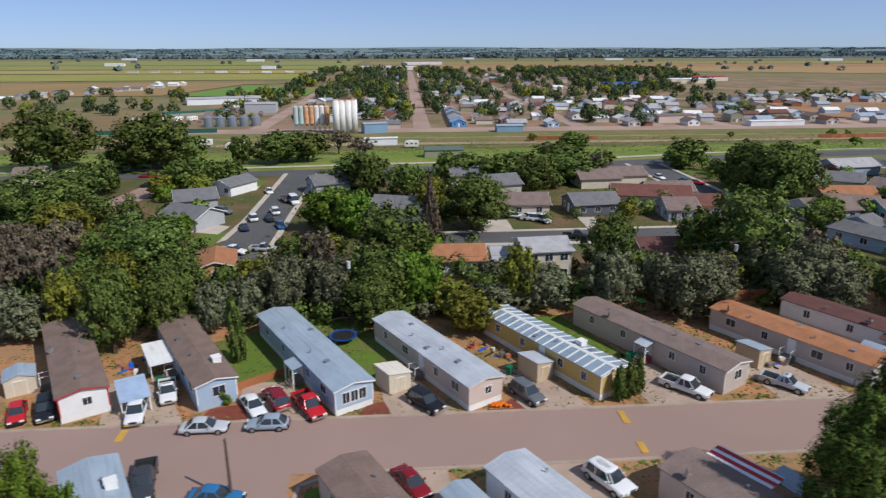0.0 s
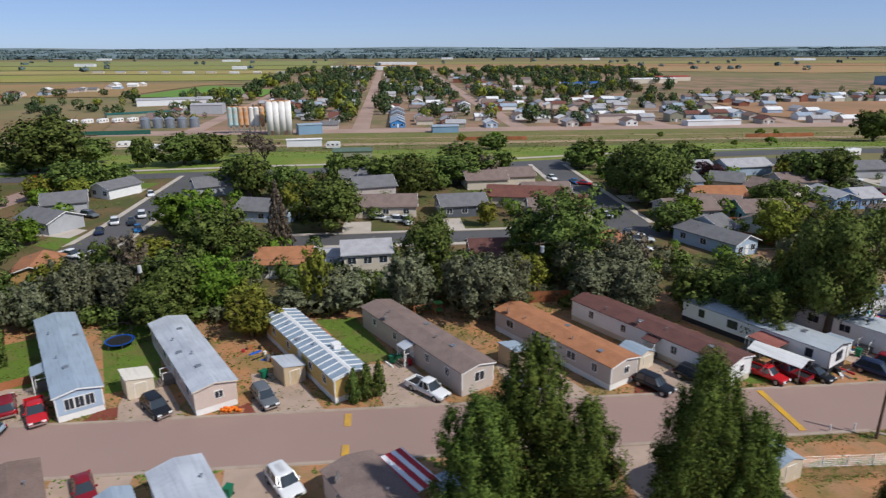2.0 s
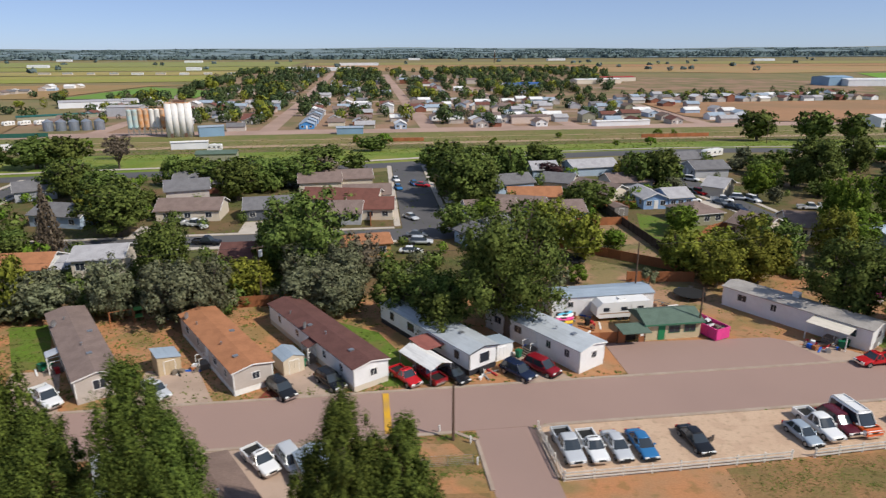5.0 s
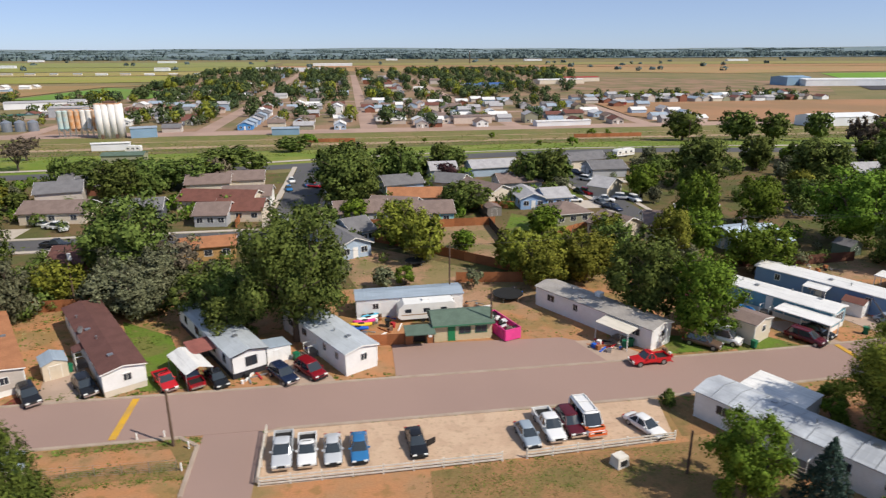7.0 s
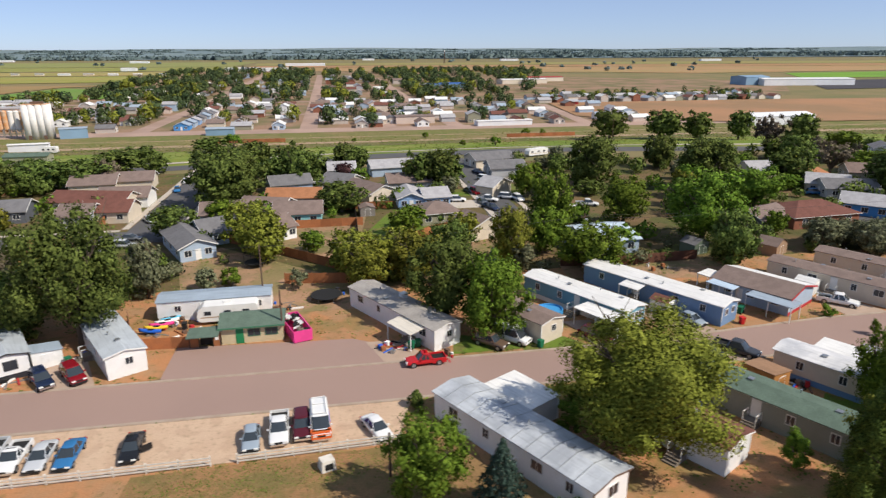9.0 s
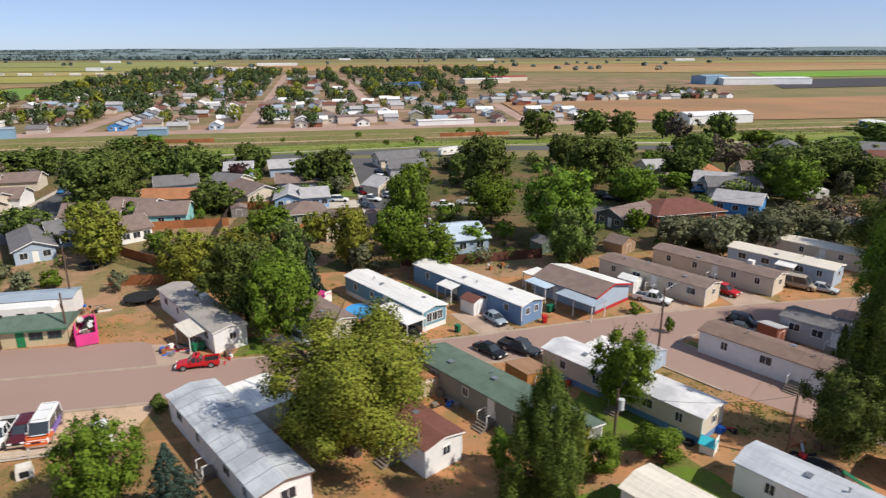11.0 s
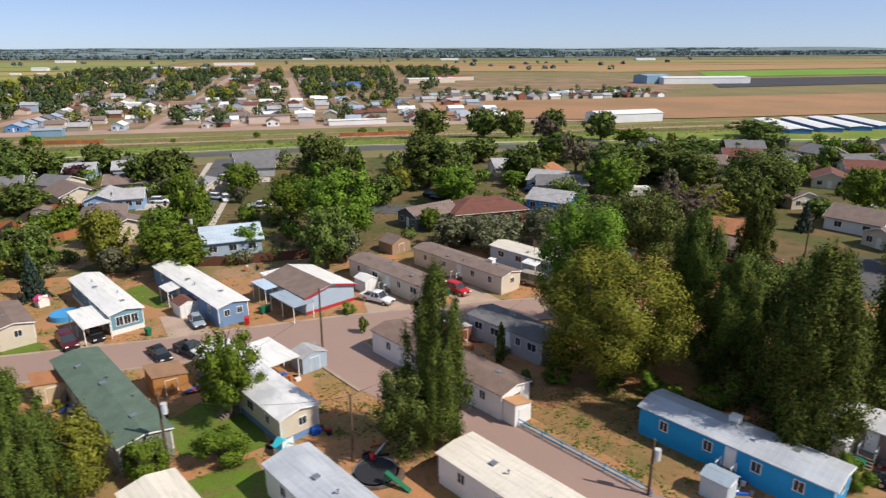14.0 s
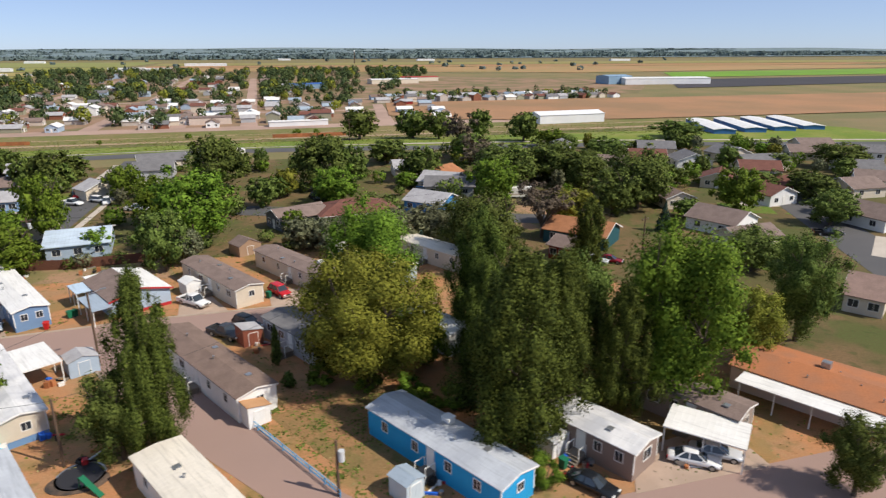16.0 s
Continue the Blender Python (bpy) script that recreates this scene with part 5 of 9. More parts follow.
house("cream suburban house with a taupe roof", 358.6, 109.6, -131, 10.0, 6.8, W_WHITE, R_TAUPE, rise=2.0)
house("cream suburban house with a taupe roof", 325.6, 77.0, -172, 10.0, 10.3, W_WHITE, R_TAUPE, rise=2.0)
house("cream suburban house with a taupe roof", 291.2, 82.9, -155, 10.0, 10.5, W_WHITE, R_TAUPE, rise=2.0)
house("cream suburban house with a taupe roof", 287.9, 71.3, -85, 6.9, 10.0, W_CREAM, R_TAUPE, rise=1.4)
house("pale suburban house with a pinkish roof", 284.8, 41.4, -145, 10.0, 5.0, W_CREAM, R_PINK, rise=2.0)
house("cream suburban house with a red-brown roof", 320.7, 159.4, -116, 10.0, 11.5, W_CREAM, R_RED, rise=2.0)
house("pale suburban house with a grey roof", 330.6, 150.1, -15, 11.1, 10.0, W_WHITE, R_GREY, rise=2.2)
house("pale suburban house with a grey roof", 334.6, 176.1, -117, 10.0, 12.5, W_CREAM, R_GREY, rise=2.0)
house("pale suburban house with a grey roof", 349.6, 140.8, -96, 10.0, 14.3, W_CREAM, R_GREY, rise=2.0)
house("cream suburban house with a taupe roof", 379.4, 153.8, -116, 10.0, 12.3, W_CREAM, R_TAUPE, rise=2.0)
house("cream suburban house with a taupe roof", 377.4, 134.2, -50, 9.1, 10.0, W_WHITE, R_TAUPE, rise=1.8)
house("pale suburban house with a grey roof", 372.1, 122.8, -120, 10.0, 7.0, W_CREAM, R_GREY, rise=2.0)
house("cream suburban house with a taupe roof", 303.3, 150.7, -118, 10.0, 8.4, W_CREAM, R_TAUPE, rise=2.0)
house("cream suburban house with a taupe roof", 293.8, 105.4, -5, 7.2, 10.0, W_CREAM, R_TAUPE, rise=1.4)
house("cream suburban house with a taupe roof", 395.1, 167.5, -105, 10.0, 12.4, W_CREAM, R_TAUPE, rise=2.0)
house("pale suburban house with a grey roof", 351.0, 157.9, 5, 10.8, 10.0, W_CREAM, R_GREY, rise=2.2)
house("cream suburban house with a taupe roof", 267.1, 150.4, -115, 10.0, 9.9, W_CREAM, R_TAUPE, rise=2.0)
house("pale house with a light grey roof", 244.5, 137.7, -127, 10.0, 9.8, W_CREAM, R_PALE, rise=2.0)
house("pale house with a light grey roof", 239.2, 159.6, -92, 10.0, 8.5, W_CREAM, R_PALE, rise=2.0)
house("pale suburban house with a grey roof", 401.5, 147.7, -128, 10.0, 6.2, W_WHITE, R_GREY, rise=2.0)
house("house with pale walls and a taupe roof", -107.7, 188.3, -81, 9.0, 7.0, W_CREAM, R_TAUPE, rise=1.8)
house("house with pale walls and a grey roof", 16.6, 179.5, -86, 9.0, 11.9, W_CREAM, R_GREY, rise=1.8)
house("house with pale walls and a taupe roof", 50.7, 172.3, -86, 9.0, 11.2, W_CREAM, R_TAUPE, rise=1.8)
house("cream house with a red-brown roof", 57.6, 150.8, -104, 9.0, 18.2, W_CREAM, R_RED, rise=1.8)
house("house with pale walls and a taupe roof", 90.8, 134.1, -86, 9.0, 11.4, W_GREY, R_TAUPE, rise=1.8)
house("house with pale walls and a taupe roof", 58.7, 137.1, -94, 9.0, 6.8, W_GREY, R_TAUPE, rise=1.8)
house("house with pale walls and a grey roof", 116.2, 163.0, -121, 9.0, 8.3, W_CREAM, R_GREY, rise=1.8)
house("house with pale walls and a taupe roof", 98.9, 136.6, -111, 9.0, 10.5, W_GREY, R_TAUPE, rise=1.8)
house("house with pale walls and a taupe roof", 122.9, 150.5, -148, 9.0, 12.7, W_CREAM, R_TAUPE, rise=1.8)
house("house with a light grey roof", 155.9, 150.9, -138, 9.0, 5.3, W_CREAM, R_PALE, rise=1.8)
house("house with pale walls and a taupe roof", 142.9, 113.3, -154, 9.0, 7.5, W_CREAM, R_TAUPE, rise=1.8)
house("house with pale walls and a grey roof", 100.2, 175.7, -112, 9.0, 7.3, W_GREY, R_GREY, rise=1.8)
house("house with pale walls and a grey roof", 165.8, 176.4, -89, 9.0, 10.7, W_GREY, R_GREY, rise=1.8)
house("house with pale walls and a grey roof", 165.1, 193.2, -76, 9.0, 14.1, W_CREAM, R_GREY, rise=1.8)

# ---- the far town ----
TOWN_EARTH = mat("town_earth", (0.31, 0.195, 0.125), 1.0, grain=0.3, grain_scale=0.8, patch=0.85, patch_scale=0.035, color2=(0.13, 0.135, 0.05))
sheet("town_ground", [(-150, 346), (300, 346), (330, 500), (560, 560), (700, 760), (420, 900), (150, 1180), (-110, 1180), (-150, 460)], TOWN_EARTH, "mixed yards and earth under the town", 0.02, 0.3, "ground")
TOWN_STREETS = [(-81, 344, -82, 700), (10, 344, 19, 1100), (101, 344, 100, 1000), (147, 344, 144, 560), (187, 344, 178, 900), (266, 344, 284, 500)]
for x0, y0, x1, y1 in TOWN_STREETS:
    sheet("town_street", [(x0 - 5, y0), (x0 + 5, y0), (x1 + 4, y1), (x1 - 4, y1)], PINK_ST, "pale pinkish street running through the town", 0.1, 0.2, "road")
for yy in (450, 560, 690, 830):
    sheet("town_street", [(-140, yy - 4), (250 + (yy - 346) * .3, yy - 4), (250 + (yy - 346) * .3, yy + 4), (-140, yy + 4)], PINK_ST, "pale pinkish cross street of the town", 0.09, 0.2, "road")
rt = random.Random(5)
TOWN_WALLS = [W_WHITE, W_CREAM, W_TAUPE, W_PALEBLUE, W_TAUPE, W_GREY, W_TAN, BRICK, W_OLIVE]
TOWN_ROOFS = [R_GREY, R_TAUPE, R_PALE, R_RED, R_PALE, R_BROWN, R_WHITE, R_WHITE, R_BLUEGREY]
WORDS = {R_GREY: "grey", R_TAUPE: "taupe", R_PALE: "pale grey", R_RED: "red-brown", R_BROWN: "brown", R_WHITE: "white metal", R_BLUEGREY: "blue-grey metal"}


def town_house(x, y, rz, wall=None, roof=None, size=None):
    """A small gabled house; those at the near edge of the town show their windows and a door."""
    w, r = wall or rt.choice(TOWN_WALLS), roof or rt.choice(TOWN_ROOFS)
    W, L = size or (rt.uniform(6.5, 8.5), rt.uniform(8.5, 12.5))
    o = thing("house", "small town house with a %s roof" % WORDS[r], "house", x, y, rz, "houses of the far town")
    hh = rt.choice((2.6, 2.8, 2.8, 5.0)) if rt.random() < .5 else 2.7
    gable_body(o, W, L, 0, hh, 1.7, w, y0=-L / 2)
    gable_roof(o, W, -L / 2, L / 2, hh, 1.7, r, .4, .14)
    if y < 440:
        for k in (-.28, .28):
            window(o, W * k, -L / 2 - .004, 1.0, 1.3, 1.1, 0)
        door(o, 0, -L / 2 - .004, .1, 0, TRIM_WHITE)


for i, (x0, y0, x1, y1) in enumerate(TOWN_STREETS):
    for side in (-1, 1):
        for depth in (17, 38):
            y = 366.0
            while y < min(y1, 940):
                f = (y - y0) / (y1 - y0)
                x = x0 + (x1 - x0) * f + side * (depth + rt.uniform(-3, 3))
                block = any(abs(y - s) < 9 for s in (450, 560, 690, 830))
                silo_yard = -125 < x < -8 and y < 400 or 22 < x < 44 and y < 455
                if not block and not silo_yard and rt.random() < (.75 if y < 545 else .45):
                    town_house(x, y, rt.choice((0, 90)) + rt.uniform(-4, 4))
                y += rt.uniform(15, 22) * (1 if y < 545 else 1.6)
# the newer suburb at the town's edge
for k in range(44):
    x = 292 + (k % 22) * 10.3 + rt.uniform(-2, 2)
    y = 514 + (k // 22) * 34 + (x - 292) * .03 + rt.uniform(-4, 4)
    town_house(x, y, rt.choice((0, 90)) + 8)
# left-hand hamlet
for k in range(20):
    town_house(-345 + k * 5.5 + rt.uniform(-8, 8), 560 + k * 10 + rt.uniform(-14, 14), rt.choice((0, 90)))
for k in range(7):
    town_house(31.2 + k * .35, 372 + k * 13.5, 2, (W_BRIGHTBLUE, W_PALEBLUE, W_SKY, W_GREY, W_PALEBLUE, W_GREY, W_WHITE)[k], (R_BLUEGREY, R_BLUEGREY, R_PALE, R_GREY, R_BLUEGREY, R_GREY, R_PALE)[k], (8.2, 10))
town_house(-5, 402, 90, W_WHITE)
town_house(306, 490, 90, W_BARN)
town_house(214, 372, 88, W_SKY)


def long_building(label, x, y, rz, W, L, H, wall, roof, rise=.8, doors=0, name="warehouse"):
    o = thing(name, label, "warehouse", x, y, rz)
    gable_body(o, W, L, 0, H, rise, wall, y0=-L / 2)
    gable_roof(o, W, -L / 2, L / 2, H, rise, roof, .3, .15)
    for k in range(doors):
        part("roll_door", lambda: Geo().box(-.06, -1.3, 0, 0, 1.3, 2.3), T_BLUE, o, m=pose(W / 2 + .06, -L / 2 + L * (k + .5) / doors, 0), key=("rolldoor",))
    return o


STEEL_WHITE = mat("steel_white", (0.74, 0.75, 0.76), 0.5, patch=.2, patch_scale=.1, ribs="y", rib_width=1.0)
UNIT_BLUE = mat("unit_blue", (0.05, 0.16, 0.38), 0.5)
STEEL_BLUE = mat("steel_blue", (0.22, 0.34, 0.46), 0.5, patch=.2, patch_scale=.1)
long_building("long white steel warehouse beyond the houses", 374, 334, -85, 16, 44, 5.2, STEEL_WHITE, STEEL_WHITE, 1.6)
for k in range(4):
    long_building("blue storage building with a white roof and roll-up doors", 404 + k * 17.2, 239 + k * 1.0, -20, 9.5, 46, 2.9, UNIT_BLUE, R_WHITE, .5, 12, "storage_building")
long_building("large white and blue school building far off", 668, 684, -96, 30, 110, 7, STEEL_WHITE, R_WHITE, 1.2)
long_building("blue-roofed hall far off", 610, 700, -80, 25, 35, 9, STEEL_BLUE, STEEL_BLUE, 1.5)
long_building("long low building with a white roof far off", 345, 760, -80, 18, 60, 5, W_CREAM, R_WHITE, 1)
long_building("red-roofed low building far off", 385, 800, -80, 18, 50, 5, W_CREAM, mat("roof_red", (0.35, .05, .04), .7, patch=.3), 1)
long_building("grey steel warehouse behind the grain yard", -99, 467, -86, 16, 21, 6.2, W_GREY, R_PALE, .8)
long_building("white-roofed school building on the dry plain", -150, 545, -70, 18, 48, 4.5, STEEL_WHITE, R_PALE, 1)
long_building("pale blue steel shed by the railway", -16, 344, -72, 7, 12.5, 5, STEEL_BLUE, R_BLUEGREY, .5)
long_building("long white trailer shed by the ditch", -11.5, 282.5, -82, 3, 15, 3.2, STEEL_WHITE, R_WHITE, .3)
long_building("low green-roofed building beside the highway", 12.2, 225.5, -88, 6, 13.5, 2.6, W_OLIVE, R_GREEN, .8)
long_building("grey steel shed at the edge of the town", 56, 343, -88, 7, 14, 3.4, STEEL_BLUE, R_BLUEGREY, .6)
long_building("dark commercial building at the edge of the town", 164, 384, -85, 12, 24, 4.2, W_TAN, R_TAUPE, .5)
long_building("row building with a white roof and orange fence", 215, 361, -85, 7, 34, 2.8, STEEL_WHITE, R_WHITE, .4)
long_building("blue-roofed shop far off in the town", 240, 700, -85, 16, 40, 5, STEEL_BLUE, mat("roof_blue", (0.03, .12, .42), .5), .8)
for k in range(9):
    long_building("row of white sheds along a far road", -420 + k * 36, 1075 - k * 6, -90, 5, rt.uniform(8, 18), 2.6, rt.choice((STEEL_WHITE, STEEL_BLUE, W_CREAM)), rt.choice((R_WHITE, R_BLUEGREY, R_PALE)), .6)
for x, y, L in ((60, 1560, 90), (-240, 1250, 25), (-620, 1500, 40), (-420, 2000, 50), (700, 2100, 60), (1300, 1900, 70), (980, 2600, 60), (-900, 2300, 45), (250, 2300, 40), (-40, 1220, 60), (20, 1190, 50)):
    long_building("white farm building far out on the plain", x, y, -88, 15, L, 5, STEEL_WHITE, R_WHITE, 1, name="farm_building")

# grain silos
SILO_WHITE = mat("silo_concrete_white", (0.80, 0.79, 0.76), 0.8, grain=.12, grain_scale=2, patch=.35, patch_scale=.3, color2=(0.62, 0.52, 0.44), streak=.5)
SILO_TEAL = mat("silo_teal", (0.42, 0.60, 0.62), .6, patch=.5, patch_scale=.3, color2=(0.55, .35, .22), streak=.4)
SILO_RUST = mat("silo_rust", (0.62, 0.28, 0.10), .8, patch=.7, patch_scale=.4, color2=(0.6, .5, .4), streak=.5)
TANK_STEEL = mat("tank_steel", (0.30, 0.33, 0.37), .45, .5, patch=.4, patch_scale=.3, ribs="z", rib_width=.5)
elev = thing("grain_elevator", "white concrete grain elevator with clustered silos and a rusty top", "grain elevator", -31, 341, 8)
for i in range(4):
    for j in range(2):
        part("silo", lambda: Geo().tube((0, 0, 0), (0, 0, 17.2), 1.86, n=24), SILO_WHITE, elev, m=pose(-4.3 + 2.85 * i + (.5 if i > 1 else 0), 3.2 * j, 0), key="silo", smooth=True)
part("roof_slab", Geo().box(-5.9, -1.6, 17.2, 5.9, 4.8, 17.45), SILO_RUST, elev)
part("head_house", Geo().box(-1.6, .2, 17.45, 3.8, 3.0, 18.6), T_BROWN, elev)
for k in (-3.4, -2.2, 4.6):
    part("vent_pipe", lambda: Geo().tube((0, 0, 0), (0, 0, .9), .16, n=8), STEEL, elev, m=pose(k, .4, 17.45), key="elevvent")
for k in (-3.6, 3.2):
    part("door", lambda: Geo().box(-.7, -.08, 0, .7, 0, 2.2), T_BROWN, elev, m=pose(k, -1.88, 0), key="elevdoor")
tanks = thing("silo_group", "row of teal, white and rusty steel silos on a frame", "silo", -49.3, 350, 6)
for i, m_ in enumerate((SILO_TEAL, SILO_TEAL, SILO_RUST, SILO_RUST, SILO_WHITE, SILO_WHITE, SILO_RUST)):
    part("silo", Geo().tube((0, 0, 4.6), (0, 0, 13.4), 1.36, n=16).tube((0, 0, 13.4), (0, 0, 14.0), 1.36, .4, 16).tube((0, 0, 3.2), (0, 0, 4.6), .3, 1.36, 16), m_, tanks, m=pose(-8.2 + 2.72 * i, 0, 0), smooth=False)
    for s in (-1, 1):
        part("leg", lambda: Geo().box(-.14, -.14, 0, .14, .14, 4.8), STEEL, tanks, m=pose(-8.2 + 2.72 * i + s * 1.1, -1.0, 0), key="siloleg")
part("gantry", Geo().box(-9.6, -.4, 14.0, 9.6, .4, 14.25).box(-9.6, -.4, 15.1, 9.6, -.34, 15.2).box(-2, -.4, 14.2, -1.9, -.3, 15.2).box(4, -.4, 14.2, 4.1, -.3, 15.2), SILO_RUST, tanks)
part("brace", Geo().box(-9.5, -1.1, 4.4, 9.5, -.95, 4.6).box(-9.5, -1.1, 2.2, 9.5, -.95, 2.35), STEEL, tanks)
part("plinth", Geo().box(-9.6, -3, 0, 9.6, 3, .5), CONCRETE, tanks)
for i in range(5):
    o = thing("grain_bin", "grey corrugated steel grain bin", "grain bin", -112 + i * 6.6, 380 + i * .6, 0, "grain bins")
    part("bin_wall", lambda: Geo().tube((0, 0, 0), (0, 0, 5), 2.7, n=18), TANK_STEEL, o, key="binwall")
    part("bin_roof", lambda: Geo().tube((0, 0, 5), (0, 0, 6.4), 2.8, .3, 18), TANK_STEEL, o, key="binroof")
tower = thing("lattice_tower", "tall dark lattice tower with a pale tank on the plain", "tower", 420, 1735, 0)
part("mast", Geo().tube((-1.6, 0, 0), (-.6, 0, 30), .5, .4).tube((1.6, 0, 0), (.6, 0, 30), .5, .4).tube((0, 2.2, 0), (0, .7, 30), .5, .4).box(-1.2, -.4, 9, 1.2, 1, 10).box(-1, -.4, 19, 1, 1, 20), POLE_WOOD, tower)
part("tank", Geo().tube((0, 0, 30), (0, 0, 34), 1.6, 1.2, 10), STEEL_WHITE, tower)

# ---- far fields ----
def field(label, pts, name, c1, c2):
    m = mat("field_" + name, c1, 1.0, grain=.15, grain_scale=.25, patch=.7, patch_scale=.012, color2=c2)
    sheet("farm_field", pts, m, label, 0.5, .6, "field")


TANF, BROWNF, GREENF, OLIVEF, REDF = (0.27, 0.20, 0.10), (0.22, 0.135, 0.075), (0.15, 0.21, 0.05), (0.17, 0.175, 0.07), (0.37, 0.20, 0.105)
field("reddish brown ploughed field beside the town", [(276, 400), (300, 374), (350, 352), (420, 338), (820, 330), (820, 500), (560, 502), (510, 506), (292, 506)], "red", REDF, (0.24, .16, .085))
field("green irrigated field far off", [(760, 800), (1600, 830), (1600, 1000), (830, 930)], "green", (0.16, .30, .035), (0.13, .24, .04))
field("dark ploughed field far off", [(640, 610), (1250, 660), (1250, 780), (720, 750)], "dark", (0.065, .06, .065), (0.05, .05, .055))
field("dry brown grass field behind the grain yard", [(-480, 346), (-125, 346), (-150, 440), (-480, 430)], "brown", (0.24, .155, .075), (0.17, .14, .06))
field("green sports field beside the town", [(-210, 612), (-88, 612), (-84, 690), (-172, 761)], "sports", (0.13, .25, .04), (0.16, .22, .05))
field("tan brown field on the dry plain", [(-1000, 620), (-220, 620), (-180, 770), (-86, 800), (-1000, 800)], "tan", (0.32, .20, .09), (0.24, .19, .075))
field("green and yellow crop field on the dry plain", [(-1200, 800), (-120, 860), (-110, 1000), (-1500, 980)], "crop", (0.25, .26, .055), (0.33, .26, .08))
field("tan stubble field on the dry plain", [(-1500, 1010), (-120, 1030), (-120, 1180), (-1800, 1220)], "stubble", (0.36, .28, .10), (0.25, .24, .07))
field("olive green crop field on the plain", [(-2000, 1250), (-100, 1230), (-80, 1480), (-2400, 1560)], "olive", (0.23, .24, .06), (0.29, .27, .08))
field("tan field beyond the town", [(-80, 1230), (700, 950), (1600, 1050), (1500, 1250), (-60, 1400)], "tan2", (0.38, .23, .11), (0.29, .23, .09))
field("reddish field beyond the town", [(-60, 1420), (1500, 1270), (2000, 1420), (-60, 1560)], "red2", (0.38, .20, .10), (0.30, .22, .09))
field("olive field beyond the town", [(-60, 1600), (2200, 1450), (2600, 1750), (-80, 1850)], "olive2", (0.24, .225, .075), (0.31, .24, .09))
field("pale green fields far off", [(-2600, 1600), (-100, 1520), (-100, 2050), (-2800, 2150)], "green2", (0.21, .235, .07), (0.28, .25, .09))

# ---- trees of the town ----
rt = random.Random(11)


def woods(name, label, spots, leaf, per=110, size=1.1):
    """Far woods as one sheet of stuff: crowns of small leaf clumps."""
    rs = np.random.RandomState(3)
    rows, soft = [], []
    for x, y, r, h in spots:
        d = rs.normal(size=(per, 3))
        d /= np.linalg.norm(d, axis=1)[:, None]
        k = rs.uniform(.6, 1.05, (per, 1))
        p = np.array([x, y, land(x, y) + h * .55]) + d * k * np.array([r, r, h * .5])
        nrm = d + rs.normal(size=(per, 3)) * .5
        nrm /= np.linalg.norm(nrm, axis=1)[:, None]
        u = np.cross(nrm, rs.normal(size=(per, 3)))
        u /= np.linalg.norm(u, axis=1)[:, None]
        v = np.cross(nrm, u)
        s = size * rs.uniform(.6, 1.3, (per, 1)) * r / 4
        rows.append(np.stack([p + u * s * 1.2, p + (v - u * .6) * s, p - (v + u * .6) * s], 1).reshape(-1, 3))
        soft.append(np.repeat(d + np.array([0, 0, .15]), 3, axis=0))
    co = np.concatenate(rows)
    n = len(co) // 3
    me = bpy.data.meshes.new(name)
    me.vertices.add(n * 3)
    me.vertices.foreach_set("co", co.ravel())
    me.loops.add(n * 3)
    me.loops.foreach_set("vertex_index", np.arange(n * 3))
    me.polygons.add(n)
    me.polygons.foreach_set("loop_start", np.arange(n) * 3)
    me.polygons.foreach_set("loop_total", np.full(n, 3))
    me.polygons.foreach_set("use_smooth", np.full(n, True))
    me.materials.append(leaf)
    me.update(calc_edges=True)
    nv = np.concatenate(soft)
    me.normals_split_custom_set_from_vertices((nv / np.linalg.norm(nv, axis=1)[:, None]).tolist())
    return tagged(new(name, me), label, "woods", kind="stuff")


spots = []
groves = [(rt.uniform(-120, 420), rt.uniform(380, 1120)) for _ in range(150)]
while len(spots) < 1250:
    gx, gy = rt.choice(groves)
    x, y = (gx + rt.gauss(0, 14), gy + rt.gauss(0, 14)) if rt.random() < .55 else (rt.uniform(-125, 420), rt.uniform(358, 1140))
    if not (358 < y < 1150 and -125 < x < 235 + max(0, y - 420) * .38):
        continue
    if any(abs(x - (x0 + (x1 - x0) * (y - y0) / (y1 - y0))) < 7.5 for x0, y0, x1, y1 in TOWN_STREETS):
        continue
    if y < 400 and -125 < x < -8 or y < 515 and x > 262 or y < 460 and 20 < x < 46:
        continue
    h = rt.uniform(3.5, 8.5) if y < 560 else rt.uniform(5.5, 10.5)
    spots.append((x, y, h * .5, h))
for x, y, h in ((-23.9, 421, 12), (2.5, 411, 11), (-1, 424, 10), (24.1, 444, 9), (25, 462, 10), (90.4, 400, 10), (112.2, 383, 11), (113, 392, 10), (60, 420, 7), (140, 412, 8), (-40, 408, 9), (205, 395, 9), (212, 402, 8), (0, 445, 11), (-8, 470, 12), (20, 490, 11)):
    spots.append((x, y, h * .5, h))
for _ in range(80):
    x = rt.uniform(292, 520)
    spots.append((x, 514 + (x - 292) * .03 + rt.uniform(-6, 70), rt.uniform(2, 4), rt.uniform(4, 8)))
for _ in range(46):
    spots.append((rt.uniform(-350, -130), rt.uniform(450, 640), rt.uniform(2.5, 5), rt.uniform(5, 9)))
rt.shuffle(spots)
half = len(spots) // 3
# duller, bluer green than the near trees: haze over the town, put into colour
LEAF_TOWN = leaf_mat("leaves_town_haze_green", (0.036, 0.062, 0.022), (0.120, 0.165, 0.060), .1)
woods("town_woods", "dense dark green trees over the far end of the town", spots[:half], LEAF_FAR, 130, 0.8)
woods("town_woods", "deep green shade trees between the houses of the town", spots[half:2 * half + 160], LEAF_TOWN, 130, 0.8)
